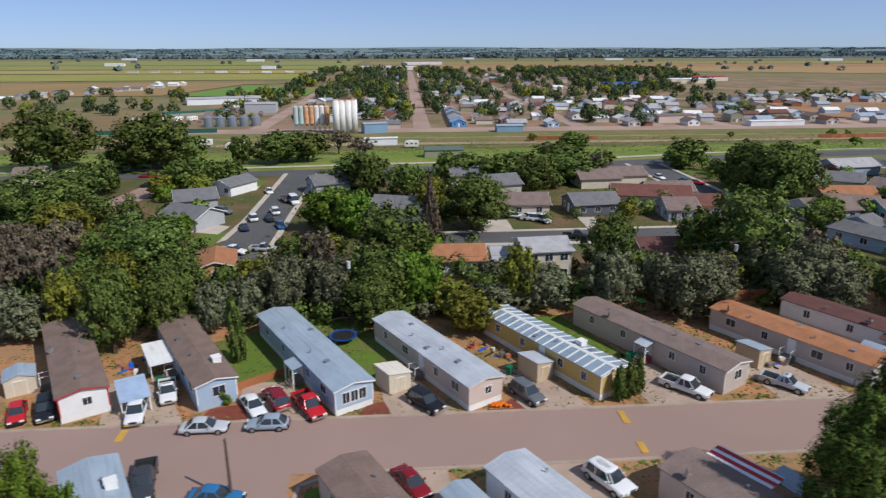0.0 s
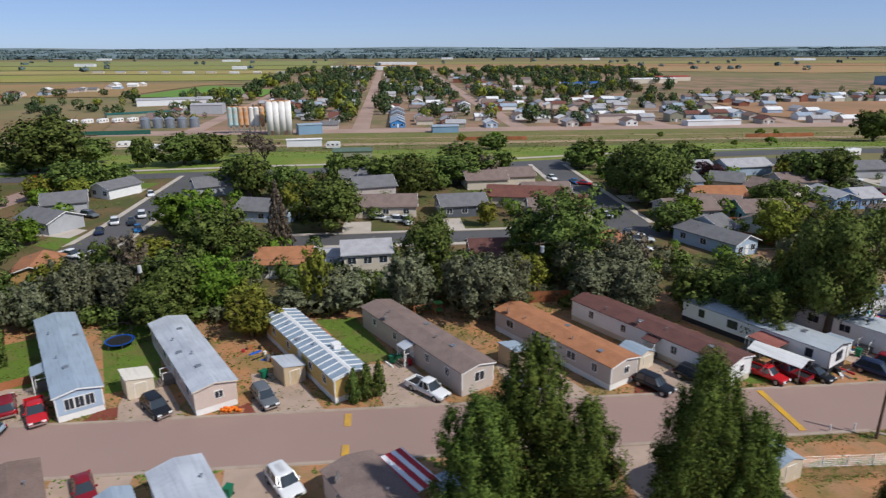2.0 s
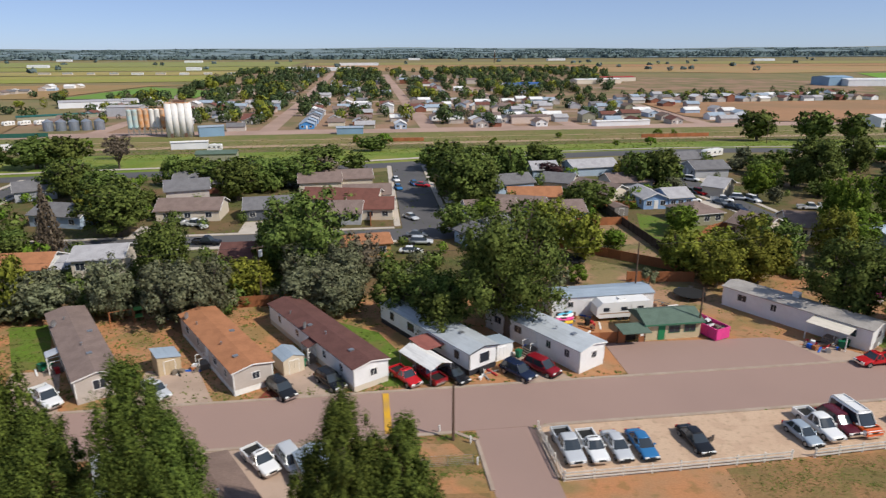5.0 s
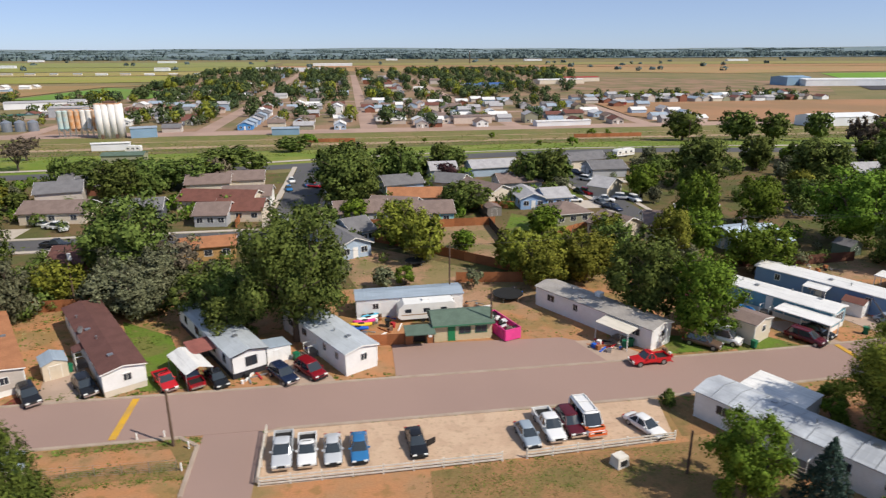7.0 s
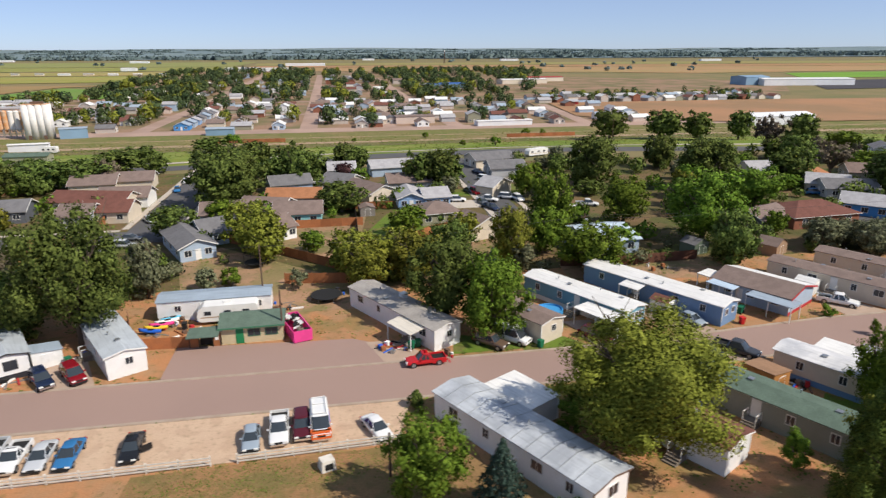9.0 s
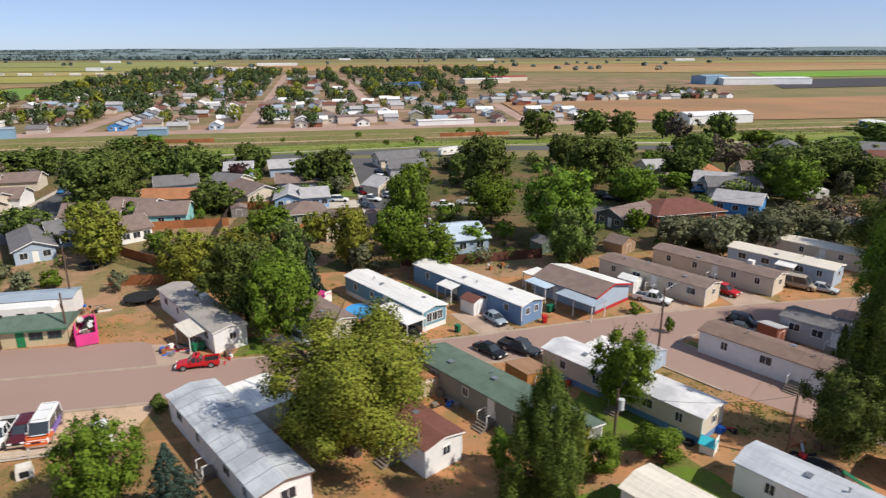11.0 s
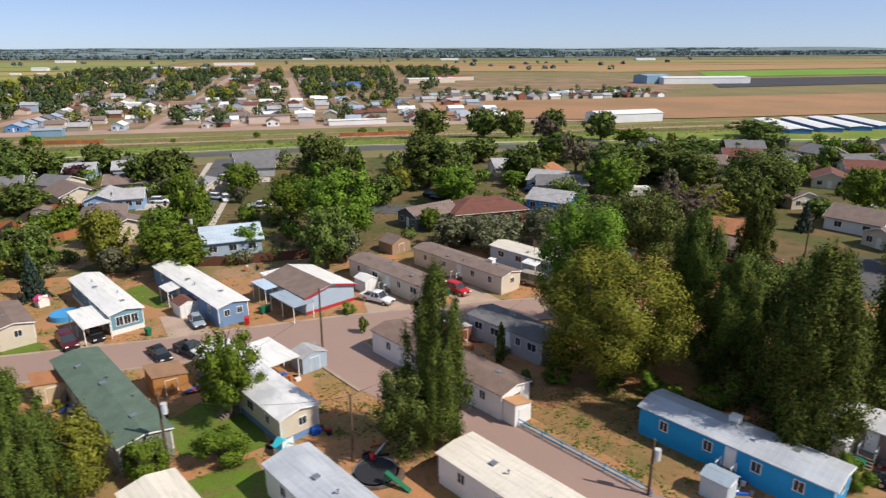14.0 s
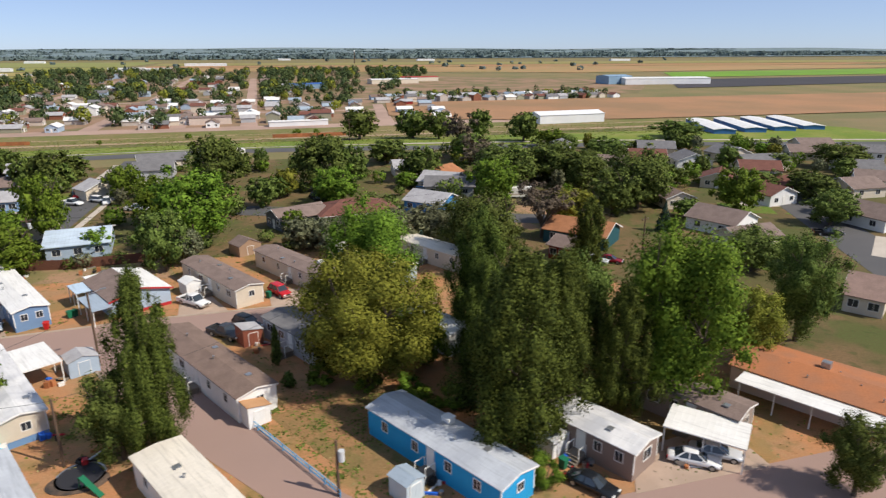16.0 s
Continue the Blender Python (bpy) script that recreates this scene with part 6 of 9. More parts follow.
woods("town_woods", "yellowish green shade trees between the houses of the town", spots[2 * half + 160:-60], LEAF_ELM, 130, 0.8)
woods("town_woods", "greyish half-bare trees between the houses of the town", spots[-60:], LEAF_GREY, 110, 0.7)
# pale blue-grey of the far air is put into these leaf colours
LEAF_HAZED = leaf_mat("leaves_haze_tinted", (0.115, 0.165, 0.165), (0.165, 0.215, 0.210), .1)
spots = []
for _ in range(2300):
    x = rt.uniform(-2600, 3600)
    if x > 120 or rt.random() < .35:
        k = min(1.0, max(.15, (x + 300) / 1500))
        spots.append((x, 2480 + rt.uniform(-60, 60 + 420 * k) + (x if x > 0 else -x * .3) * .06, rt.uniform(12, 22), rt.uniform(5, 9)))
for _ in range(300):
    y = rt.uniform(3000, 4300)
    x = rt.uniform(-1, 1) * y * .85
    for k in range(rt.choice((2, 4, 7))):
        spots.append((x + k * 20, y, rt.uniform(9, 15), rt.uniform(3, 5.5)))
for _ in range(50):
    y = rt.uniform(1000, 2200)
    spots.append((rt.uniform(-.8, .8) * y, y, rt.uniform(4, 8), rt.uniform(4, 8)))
woods("distant_woods", "long dark belts of trees across the far plain, tinted blue-grey for haze", spots, LEAF_HAZED, 24, 1.9)

# bushes and small trees between the houses
HOUSE_STREETS = [rect(-44, 112, -24, 200), rect(-10, 117, 83, 130), rect(69, 118, 84, 210), rect(146, 106, 163, 212), [(188, 120), (258, 94), (264, 105), (194, 132)], [(290, 40), (304, 34), (362, 150), (350, 156)]]
spots, spots2 = [], []
while len(spots) + len(spots2) < 330:
    x, y = rt.uniform(-110, 380), rt.uniform(102, 196)
    if any(min(p[0] for p in r) - 1 < x < max(p[0] for p in r) + 1 and min(p[1] for p in r) - 1 < y < max(p[1] for p in r) + 1 for r in HOUSE_STREETS[:4]):
        continue
    if 119 < x < 140 and 104 < y < 136 or 100 < x < 118 and 96 < y < 128:
        continue
    h = rt.uniform(1.6, 4.6)
    (spots if rt.random() < .6 else spots2).append((x, y, h * rt.uniform(.45, .7), h))
woods("yard_bushes", "deep green bushes and small trees between the houses", spots, LEAF_OAK, 180, 0.6)
woods("yard_bushes", "bright green bushes and small trees between the houses", spots2, LEAF_ASH, 180, 0.6)

# scrub under the trees along the back of the park, and under the grove
spots, spots2 = [], []
for _ in range(330):
    x = rt.uniform(-75, 88)
    y = rt.uniform(84, 103)
    h = rt.uniform(1.2, 3.8)
    if 92 < y < 100 and 28 < x < 56 and rt.random() < .6:
        continue
    (spots if rt.random() < .6 else spots2).append((x, y, h * rt.uniform(.5, .8), h))
for _ in range(60):
    x, h = rt.uniform(118, 240), rt.uniform(.8, 2.6)
    (spots if rt.random() < .6 else spots2).append((x, rt.uniform(88, 99) - max(0, x - 200) * .1, h * .7, h))
woods("scrub", "dark green scrub under the trees behind the homes", spots, LEAF_OAK, 260, 0.5)
woods("scrub", "grey-green scrub under the trees behind the homes", spots2, LEAF_OLIVE, 260, 0.5)

# ---- fences, poles and wires ----
def fence(label, points, h=1.8, material=None, step=2.4, name="fence"):
    """Board fence: posts, and panels of separate boards on two rails."""
    material = material or WOOD_FENCE
    o = thing(name, label, "fence", points[0][0], points[0][1])
    x_, y_ = points[0]

    def panel_geo(ln):
        n = max(2, int(ln / .28))
        front, back = [], []
        for i in range(n):
            x0, x1, d = ln * i / n, ln * (i + 1) / n, .012 * (i % 2)
            front += [(x0, -.02 - d), (x1 - .03, -.02 - d), (x1 - .03, .0), (x1, .0)]
        back = [(ln, .025), (0, .025)]
        return Geo().slab(front + back, .04, h)

    for (x0, y0), (x1, y1) in zip(points, points[1:]):
        ln = math.hypot(x1 - x0, y1 - y0)
        n = max(1, round(ln / step))
        s = round(ln / n, 2)
        a = math.degrees(math.atan2(y1 - y0, x1 - x0))
        for i in range(n):
            p = (x0 - x_ + (x1 - x0) * i / n, y0 - y_ + (y1 - y0) * i / n)
            part("panel", lambda: panel_geo(s), material, o, m=pose(p[0], p[1], 0, 0, 0, a), key=("fpanel", s, h, material.name))
            part("post", lambda: Geo().box(-.06, .03, 0, .06, .14, h + .08), material, o, m=pose(p[0], p[1], 0, 0, 0, a), key=("fpost", h, material.name))
    return o


def rail_fence(label, points, step=2.6, h=1.05):
    o = thing("rail_fence", label, "fence", points[0][0], points[0][1])
    x_, y_ = points[0]
    for (x0, y0), (x1, y1) in zip(points, points[1:]):
        ln = math.hypot(x1 - x0, y1 - y0)
        n = max(1, round(ln / step))
        s = round(ln / n, 2)
        a = math.degrees(math.atan2(y1 - y0, x1 - x0))
        for i in range(n + 1):
            p = (x0 - x_ + (x1 - x0) * i / n, y0 - y_ + (y1 - y0) * i / n)
            part("post", lambda: Geo().box(-.065, -.065, 0, .065, .065, h + .05), WHITE_WOOD, o, m=pose(p[0], p[1], 0, 0, 0, a), key="rfpost")
            if i < n:
                for z in (.3, .62, .94):
                    part("rail", lambda: Geo().box(0, -.105, -.065, s, -.065, .065), WHITE_WOOD, o, m=pose(p[0], p[1], z, 0, 0, a), key=("rfrail", s))
    return o


def pole(label, x, y, h, arm=0.0, can=False, lean=0.0, lamp=False, name="utility_pole"):
    o = thing(name, label, "pole", x, y, 20)
    part("shaft", Geo().tube((0, 0, 0), (lean, 0, h), .15, .1, 10), POLE_WOOD, o)
    if arm:
        part("crossarm", Geo().box(-arm / 2, -.06, h - .7, arm / 2, .06, h - .55), POLE_WOOD, o)
        for k in (-.9, 0, .9):
            part("insulator", lambda: Geo().tube((0, 0, 0), (0, 0, .22), .05, n=6), STEEL, o, m=pose(k * arm / 2, 0, h - .55), key="insul")
    if can:
        part("transformer", Geo().tube((.32, -.2, h - 2.0), (.32, -.2, h - 1.0), .28, n=12).box(.1, -.25, h - 1.6, .3, -.15, h - 1.4), mat("transformer_grey", (0.55, .57, .58), .5, patch=.2), o, "pale grey transformer can")
    if lamp:
        part("lamp_arm", Geo().tube((0, 0, h - .3), (1.5, 0, h + .1), .04), STEEL, o)
        part("lamp_head", Geo().box(1.4, -.12, h + .04, 2.0, .12, h + .18), STEEL, o)
    return o


def wire(a, b, sag=0.8, name="overhead_wire"):
    g = Geo()
    a, b = Vector(a), Vector(b)
    pts = [a.lerp(b, i / 12) - Vector((0, 0, sag * 4 * (i / 12) * (1 - i / 12))) for i in range(13)]
    for p, q in zip(pts, pts[1:]):
        g.tube(p, q, .018, n=4)
    return tagged(new(name, g.mesh(name, T_BLACK)), "thin overhead wire slung between poles", "wire", kind="structure")


pole("dark wooden utility pole at the street corner", 70.7, 49.9, 6.2)
pole("dark wooden utility pole beside a side street", -18.4, 48.2, 6.0)
pole("wooden utility pole beside the office", 106.6, 69.2, 7.0)
pole("tall wooden utility pole behind a white trailer", 103.0, 81.8, 9.5)
pole("wooden utility pole with a transformer behind the homes", -11.4, 87.0, 9.0, 1.8, True)
pole("wooden utility pole with a transformer behind the homes", 46.5, 90.5, 9.0, 1.8, True)
pole("wooden utility pole with a transformer behind the homes", 158.3, 94.4, 8.5, 1.6, True)
pole("leaning wooden utility pole behind the homes", 186, 91.5, 9.0, 1.6, False, -.5)
pole("tall street lamp pole at a corner", 178.9, 49.6, 9.5, lamp=True, name="street_lamp")
pole("wooden utility pole in a dirt yard", 180.5, 29.2, 7.0)
pole("wooden utility pole with a transformer beside a green-roofed home", 164.3, 31.5, 8.0, 0, True)
pole("short wooden pole with a meter by a blue rail", 204.4, 18.8, 5.5, 0, True)
pole("wooden utility pole with crossarms by the highway", -84, 206, 11, 2.4)
pole("wooden utility pole with crossarms near the ditch", 232, 246, 10, 2.4)
pole("wooden utility pole among suburban houses", 262, 66, 9, 1.6)
pole("thin wooden pole beside a yard", 118, 38.5, 4.5)
for a, b in (((-11.4, 87, 8.6), (46.5, 90.5, 8.6)), ((46.5, 90.5, 8.6), (103, 81.8, 9.2)), ((103, 81.8, 9.2), (158.3, 94.4, 8.1)), ((158.3, 94.4, 8.1), (186, 91.5, 8.6)), ((178.9, 49.6, 7.4), (164.3, 31.5, 7.8)),
             ((180.5, 29.2, 6.8), (164.3, 31.5, 7.5)), ((180.5, 29.2, 6.8), (206, 50, 6.5)), ((158.3, 94.4, 8.2), (232, 96, 8.2)), ((-60, 88, 8.5), (-11.4, 87, 8.6))):
    wire(a, b)

C_F = "reddish cedar board fence"
fence(C_F + " behind the homes", [(29, 89), (41, 87.3), (56, 87.8)])
fence(C_F + " around a bare plot", [(92.5, 116.5), (101.8, 108.3), (117.6, 92.8)])
fence(C_F + " behind the office yard", [(105.5, 90.5), (116.5, 89)])
fence("dark weathered board fence between yards", [(118.3, 97.5), (118.8, 139.5)], 1.8, WOOD_DARK)
fence(C_F + " around a green yard", [(118.6, 100), (125.2, 106.5), (133.4, 115.2), (142.5, 120.5)])
fence(C_F + " behind blue homes", [(153, 91), (165, 89.5), (178.8, 90.5)], 1.8, mat("cedar_fence_dark", (0.16, 0.07, 0.045), .9, grain=.5, grain_scale=8))
fence(C_F + " before an aqua house", [(104, 124.5), (120, 125)])
fence(C_F + " beside the office", [(88.0, 69.0), (95.0, 68.7)], 1.6)
fence(C_F + " beside the office yard", [(87.9, 69.3), (84.6, 79)], 1.8, mat("cedar_fence_dark", (0.16, 0.07, 0.045)))
fence("old board fence at the back of the park", [(-70, 99), (-44, 98)], 1.6, WOOD_GREY)
fence("low orange board fence beside a lawn", [(-22.4, 66.3), (-17.6, 69.6)], 1.0)
fence(C_F + " between back gardens", [(85, 128), (100, 126)])
fence(C_F + " along a residential street", [(64, 131), (64, 150)])
fence(C_F + " between back gardens", [(104, 140), (128, 139)])
fence("orange board fence at the edge of the town", [(200, 298), (236, 299)], 1.8)
fence("orange board fence at the edge of the town", [(58, 304), (92, 303)], 1.8)
fence("dark green windscreen fence by a sports ground", [(-160, 345), (-100, 352)], 2.2, mat("windscreen_green", (0.03, .12, .09), .8, grain=.2))
rail_fence("white painted rail fence round the gravel lot", [(79.5, 50.6), (79.7, 42.5), (90.7, 42.6), (101.8, 42.8)])
rail_fence("white painted rail fence round the gravel lot", [(104.2, 42.8), (119.4, 43.5)])
pipe = thing("pipe_rail", "low bright blue pipe rail along the verge", "rail", 196.4, 32.6)
for z in (.35, .75):
    part("rail", Geo().tube((0, 0, z), (8.1, -14.1, z), .05), mat("pipe_blue", (0.06, 0.33, 0.62), .5), pipe)
for k in range(8):
    part("post", lambda: Geo().tube((0, 0, 0), (0, 0, .8), .05), MATS["pipe_blue"], pipe, m=pose(8.1 * k / 7, -14.1 * k / 7, 0), key="pipepost")

# ---- office and its yard ----
W_OFFICE = siding("office_cream", (0.62, 0.52, 0.33))
GREEN_DOOR = mat("green_door", (0.02, 0.20, 0.08), .5)
office = thing("park_office", "cream park office with a green shingle roof", "office", 102.8, 68.9, 1.5)
part("wall", Geo().box(-3.9, 0, 0, 3.9, 4.6, 2.5), W_OFFICE, office)
part("roof", Geo().extrude_x([(-.5, 2.35), (5.1, 2.35), (5.1, 2.5), (2.4, 3.5), (-.5, 2.5)], -4.2, 4.2), R_GREEN, office)
part("fascia", Geo().box(-4.22, -.55, 2.28, 4.22, -.5, 2.5), mat("fascia_green", (0.06, .17, .1), .6), office)
window(office, .2, -.005, 1.0, 1.5, .9, 0, mat("fascia_green", (0.06, .17, .1)))
window(office, 2.4, -.005, 1.0, 1.5, .9, 0, mat("fascia_green", (0.06, .17, .1)))
door(office, -1.6, -.005, .03, 0, GREEN_DOOR)
shelter = thing("lean_to", "small green lean-to roof over a board gate beside the office", "lean-to", 96.9, 68.2, 1)
part("roof", Geo().extrude_x([(-1.45, 2.08), (1.45, 2.23), (1.45, 2.35), (-1.45, 2.2)], -1.95, 1.95), R_GREEN, shelter)
for x0 in (-1.9, -.75, 1.0, 1.9):
    part("post", lambda: Geo().box(-.05, .25, 0, .05, .35, 2.15), WOOD_DARK, shelter, m=pose(x0, 0, 0), key="leanpost")
for x0, x1 in ((-1.95, -.75), (1.0, 1.95)):
    part("board_wall", Geo().box(x0, .30, 0, x1, .38, 1.75), WOOD_FENCE, shelter)
part("notice", Geo().box(1.25, .26, .9, 1.7, .295, 1.4), TRIM_WHITE, shelter)
part("gate", Geo().box(-.75, 1.1, 0, 1.0, 1.16, 1.5), WOOD_DARK, shelter)
lw = thing("storage_trailer", "long white mobile home with a pale metal roof behind the office", "mobile home", 96.6, 80.2, -88)
gable_body(lw, 4.2, 15.5, .6, 2.9, .35, W_WHITE, y0=-7.75)
part("skirting", Geo().box(-2.07, -7.7, 0, 2.07, 7.7, .6), W_WHITE, lw)
gable_roof(lw, 4.2, -7.75, 7.75, 2.9, .35, R_BLUEGREY, .15, .08)
for k in (-5, -1.5, 3, 6):
    window(lw, 2.104, k, 1.4, .8, .8, 90)


def travel_trailer(label, x, y, rz, L=7.5, color=None):
    o = thing("travel_trailer", label, "caravan", x, y, rz)
    c = color or mat("caravan_white", (0.76, .75, .72), .4, patch=.15)
    out = [(-L / 2, .9), (-L / 2 + .5, .55), (L / 2 - .2, .55), (L / 2, .8), (L / 2, 2.5), (L / 2 - .3, 2.85), (-L / 2 + .9, 2.85), (-L / 2 + .15, 2.2)]
    part("body", Geo().loft([[(a, 1.2, b) for a, b in out], [(a, -1.2, b) for a, b in out]]), c, o)
    part("stripe", Geo().box(-L / 2 + .5, -1.215, 1.15, L / 2 - .1, -1.2, 1.3), mat("stripe_tan", (0.4, .28, .18), .5), o)
    for k in (-.32, .0, .3):
        part("window", lambda: Geo().box(-.45, -.03, 0, .45, 0, .55), GLASS, o, m=pose(k * L, -1.2, 1.55), key="ttwin")
    part("door", Geo().box(-.35, -.03, 0, .35, 0, 1.75), TRIM_WHITE, o, m=pose(.17 * L, -1.2, .7))
    for s in (-.5, .5):
        part("wheel", lambda: Geo().tube((0, -1.18, .36), (0, -.95, .36), .36, n=12), BLACK, o, m=pose(s, 0, 0), key="ttwheel")
        part("wheel", lambda: Geo().tube((0, .95, .36), (0, 1.18, .36), .36, n=12), BLACK, o, m=pose(s, 0, 0), key="ttwheel2")
    part("air_conditioner", lambda: Geo().box(-.5, -.35, 2.85, .5, .35, 3.1), TRIM_WHITE, o, key="ttac")
    part("hitch", Geo().box(-L / 2 - 1.0, -.06, .5, -L / 2, .06, .62), STEEL, o)
    return o


travel_trailer("white travel trailer parked behind the office", 98.7, 76.7, 2, 8.2)
travel_trailer("white travel trailer parked on a bare yard", 260.6, 121.2, -14)
travel_trailer("white and blue travel trailer before a house", 163.5, 178.6, -8)
travel_trailer("white travel trailer parked by the highway", 186, 208, 24, 9)
travel_trailer("white travel trailer in the grain yard", -90, 292, 10, 8)
travel_trailer("white travel trailer near the ditch", -70, 268, 0, 8)
travel_trailer("white horse trailer by the railway land", 2, 268, 0, 6)

dump = thing("roll_off_dumpster", "pink roll-off dumpster heaped with scrap", "dumpster", 108.2, 70.9, 19)
part("floor", Geo().box(-1.2, -3.3, .15, 1.2, 3.3, .3), PINK, dump)
for s in (-1, 1):
    part("side_wall", Geo().box(s * 1.2 - .06, -3.3, .15, s * 1.2 + .06, 3.3, 1.7), PINK, dump)
    part("end_wall", Geo().box(-1.2, s * 3.3 - .06, .15, 1.2, s * 3.3 + .06, 1.7), PINK, dump)
    for k in range(6):
        part("rib", lambda: Geo().box(-.05, -.06, .2, .05, .06, 1.65), PINK, dump, m=pose(s * 1.3, -3 + k * 1.2, 0), key="dumprib")
rj = random.Random(4)
for k in range(26):
    part("scrap", Geo().box(-rj.uniform(.2, .6), -rj.uniform(.1, .5), -.05, rj.uniform(.2, .6), rj.uniform(.1, .5), rj.uniform(.03, .3)),
         rj.choice((WOOD_GREY, BLACK, T_BROWN, WOOD_DARK, R_RUSTY, TRIM_WHITE, BLACK)), dump, m=pose(rj.uniform(-.8, .8), rj.uniform(-2.8, 2.8), rj.uniform(1.2, 1.7), rj.uniform(-25, 25), rj.uniform(-25, 25), rj.uniform(0, 180)))


def kayak(label, x, y, rz, color, z=0.0):
    o = thing("kayak", label, "boat", x, y, rz, "boats on the yard", z)
    rings = []
    for i in range(9):
        f = -1 + 2 * i / 8
        w = .42 * (1 - f * f) ** .6 + .02
        rings.append([(w * math.cos(a), f * 1.6, .28 + .25 * math.sin(a) + .12 * f * f) for a in [6.283 * k / 8 for k in range(8)]])
    part("hull", Geo().loft(rings), color, o, smooth=True)
    part("seat", Geo().box(-.22, -.5, .45, .22, .3, .56), BLACK, o)


for i, (c, w) in enumerate(((BLUE_PLASTIC, "blue"), (mat("plastic_yellow", (0.75, .5, .04), .5), "yellow"), (PINK, "pink"), (TRIM_WHITE, "white"), (mat("plastic_aqua", (0.1, .42, .6), .5), "aqua"))):
    kayak("%s plastic boat lying in the office yard" % w, 88.9 + i * .5, 73.6 + i * 1.0, 75 + i * 11, c, .3)


def bin_(label, x, y, c, rz=0, h=1.1):
    o = thing("wheelie_bin", label, "bin", x, y, rz, "wheeled bins")
    part("body", lambda: Geo().loft([[(-.24, -.28, .05), (.24, -.28, .05), (.24, .28, .05), (-.24, .28, .05)], [(-.32, -.36, 1), (.32, -.36, 1), (.32, .36, 1), (-.32, .36, 1)]]), c, o, key=("binb", c.name))
    part("lid", lambda: Geo().extrude_x([(-.4, 1.0), (.38, 1.0), (.38, 1.1), (-.38, 1.06)], -.34, .34), c, o, key=("binl", c.name))
    for s in (-1, 1):
        part("wheel", lambda: Geo().tube((-.04, 0, 0), (.04, 0, 0), .13, n=10), BLACK, o, m=pose(s * .26, .3, .13), key="binw")


for x, y in ((139.4, 60.9), (123.0, 63.4), (123.9, 63.8), (81.3, 66.4), (23.6, 70.2), (24.4, 70.5), (8.6, 67.9), (0.2, 66.1), (12, 69.5), (171.2, 66.4), (156.8, 62.4), (198.6, 67), (171.8, 66.8), (9.2, 47.3), (-31.2, 68.3), (224.5, 17.4), (54.6, 67.4)):
    bin_("green wheeled bin standing beside a home", x, y, PLASTIC_GREEN, (x * 37) % 360)
bin_("dark wheeled bin in the office yard", 93.1, 74.6, BLACK)
bin_("small red bin standing at the street", 169.3, 63.0, mat("bin_red", (.5, .02, .02), .5))


def trampoline(label, x, y, r, net=True, rim=None):
    o = thing("trampoline", label, "trampoline", x, y, 0)
    n = 20
    ci = lambda rad, z: [(rad * math.cos(6.283 * k / n), rad * math.sin(6.283 * k / n), z) for k in range(n)]
    part("mat", Geo().loft([ci(r * .82, .84), ci(r * .82, .87)]), BLACK, o)
    g = Geo()
    g.loft([ci(r * .82, .86), ci(r, .9), ci(r, .82), ci(r * .82, .8)], caps=False)
    part("rim_pad", g, rim or BLUE_PLASTIC, o)
    for k in range(6):
        a = 6.283 * k / 6
        part("leg", lambda: Geo().tube((0, 0, 0), (0, 0, .85), .03), STEEL, o, m=pose(r * .95 * math.cos(a), r * .95 * math.sin(a), 0), key="tramleg")
        if net:
            part("net_pole", lambda: Geo().tube((0, 0, .85), (0, 0, 2.6), .025), BLACK, o, m=pose(r * math.cos(a), r * math.sin(a), 0), key="tramnp")
    if net:
        part("net_band", Geo().loft([ci(r, 2.5), ci(r, 2.6)], caps=False), BLACK, o)


trampoline("round black trampoline with a dark blue rim on a lawn", -11.4, 78.2, 1.8, True, mat("pad_dark_blue", (0.01, 0.06, 0.28), .6))
trampoline("round netted trampoline in a fenced bare yard", 99.8, 100.4, 1.9, True, BLACK)
trampoline("low black trampoline on bare earth behind the office", 112.2, 82.4, 2.4, False, BLACK)

# ---- sheds, carports and additions by the homes ----
S_CREAM, S_TAN = siding("shed_cream", (0.66, .57, .44)), siding("shed_tan", (0.55, .43, .28))
shed("cream shed with a blue-grey roof", -46.3, 68.6, 28, 3.0, 3.2, S_CREAM, R_BLUEGREY)
shed("cream shed with double doors beside a driveway", -4.9, 66.2, 32, 2.8, 3.0, S_CREAM, R_CREAM, slope=True)
shed("cream shed with a sloping metal roof", 11.6, 67.6, 32, 2.6, 3.2, S_TAN, R_SILVER, slope=True)
shed("small tan shed with a blue-grey roof", 38.4, 68.8, 30, 2.6, 3.0, S_TAN, R_BLUEGREY, slope=True)
shed("white shed beside an orange-roofed home", 53.0, 67.2, 30, 2.6, 3.2, S_CREAM, R_BLUEGREY)
shed("pale metal lean-to shed between two mobile homes", 78.6, 67.2, 30, 3.2, 2.6, W_WHITE, R_BLUEGREY, 2.0, .35, slope=True)
shed("tan shed with a pale roof on an empty plot", 57.6, 46.0, 20, 3.0, 3.2, S_CREAM, R_BLUEGREY)
shed("pale shed with a metal roof beside a driveway", 1.0, 44.8, 30, 2.8, 3, W_PALEBLUE, R_BLUEGREY)
shed("white shed with a red-brown roof before a blue home", 160.6, 69.0, 30, 2.6, 2.8, W_WHITE, R_RED)
shed("white shed beside a tan home", 186.8, 72.4, 30, 2.4, 2.8, W_WHITE, R_WHITE)
shed("small brown-roofed shed behind a tan home", 194.4, 91.5, 30, 4.4, 4, siding("shed_brown", (0.36, .24, .16)), R_TAUPE, rise=1.1)
shed("green shed behind a board fence", 180.5, 94.5, 20, 3.8, 3.4, siding("shed_green", (0.12, .16, .12)), R_GREY, rise=.9)
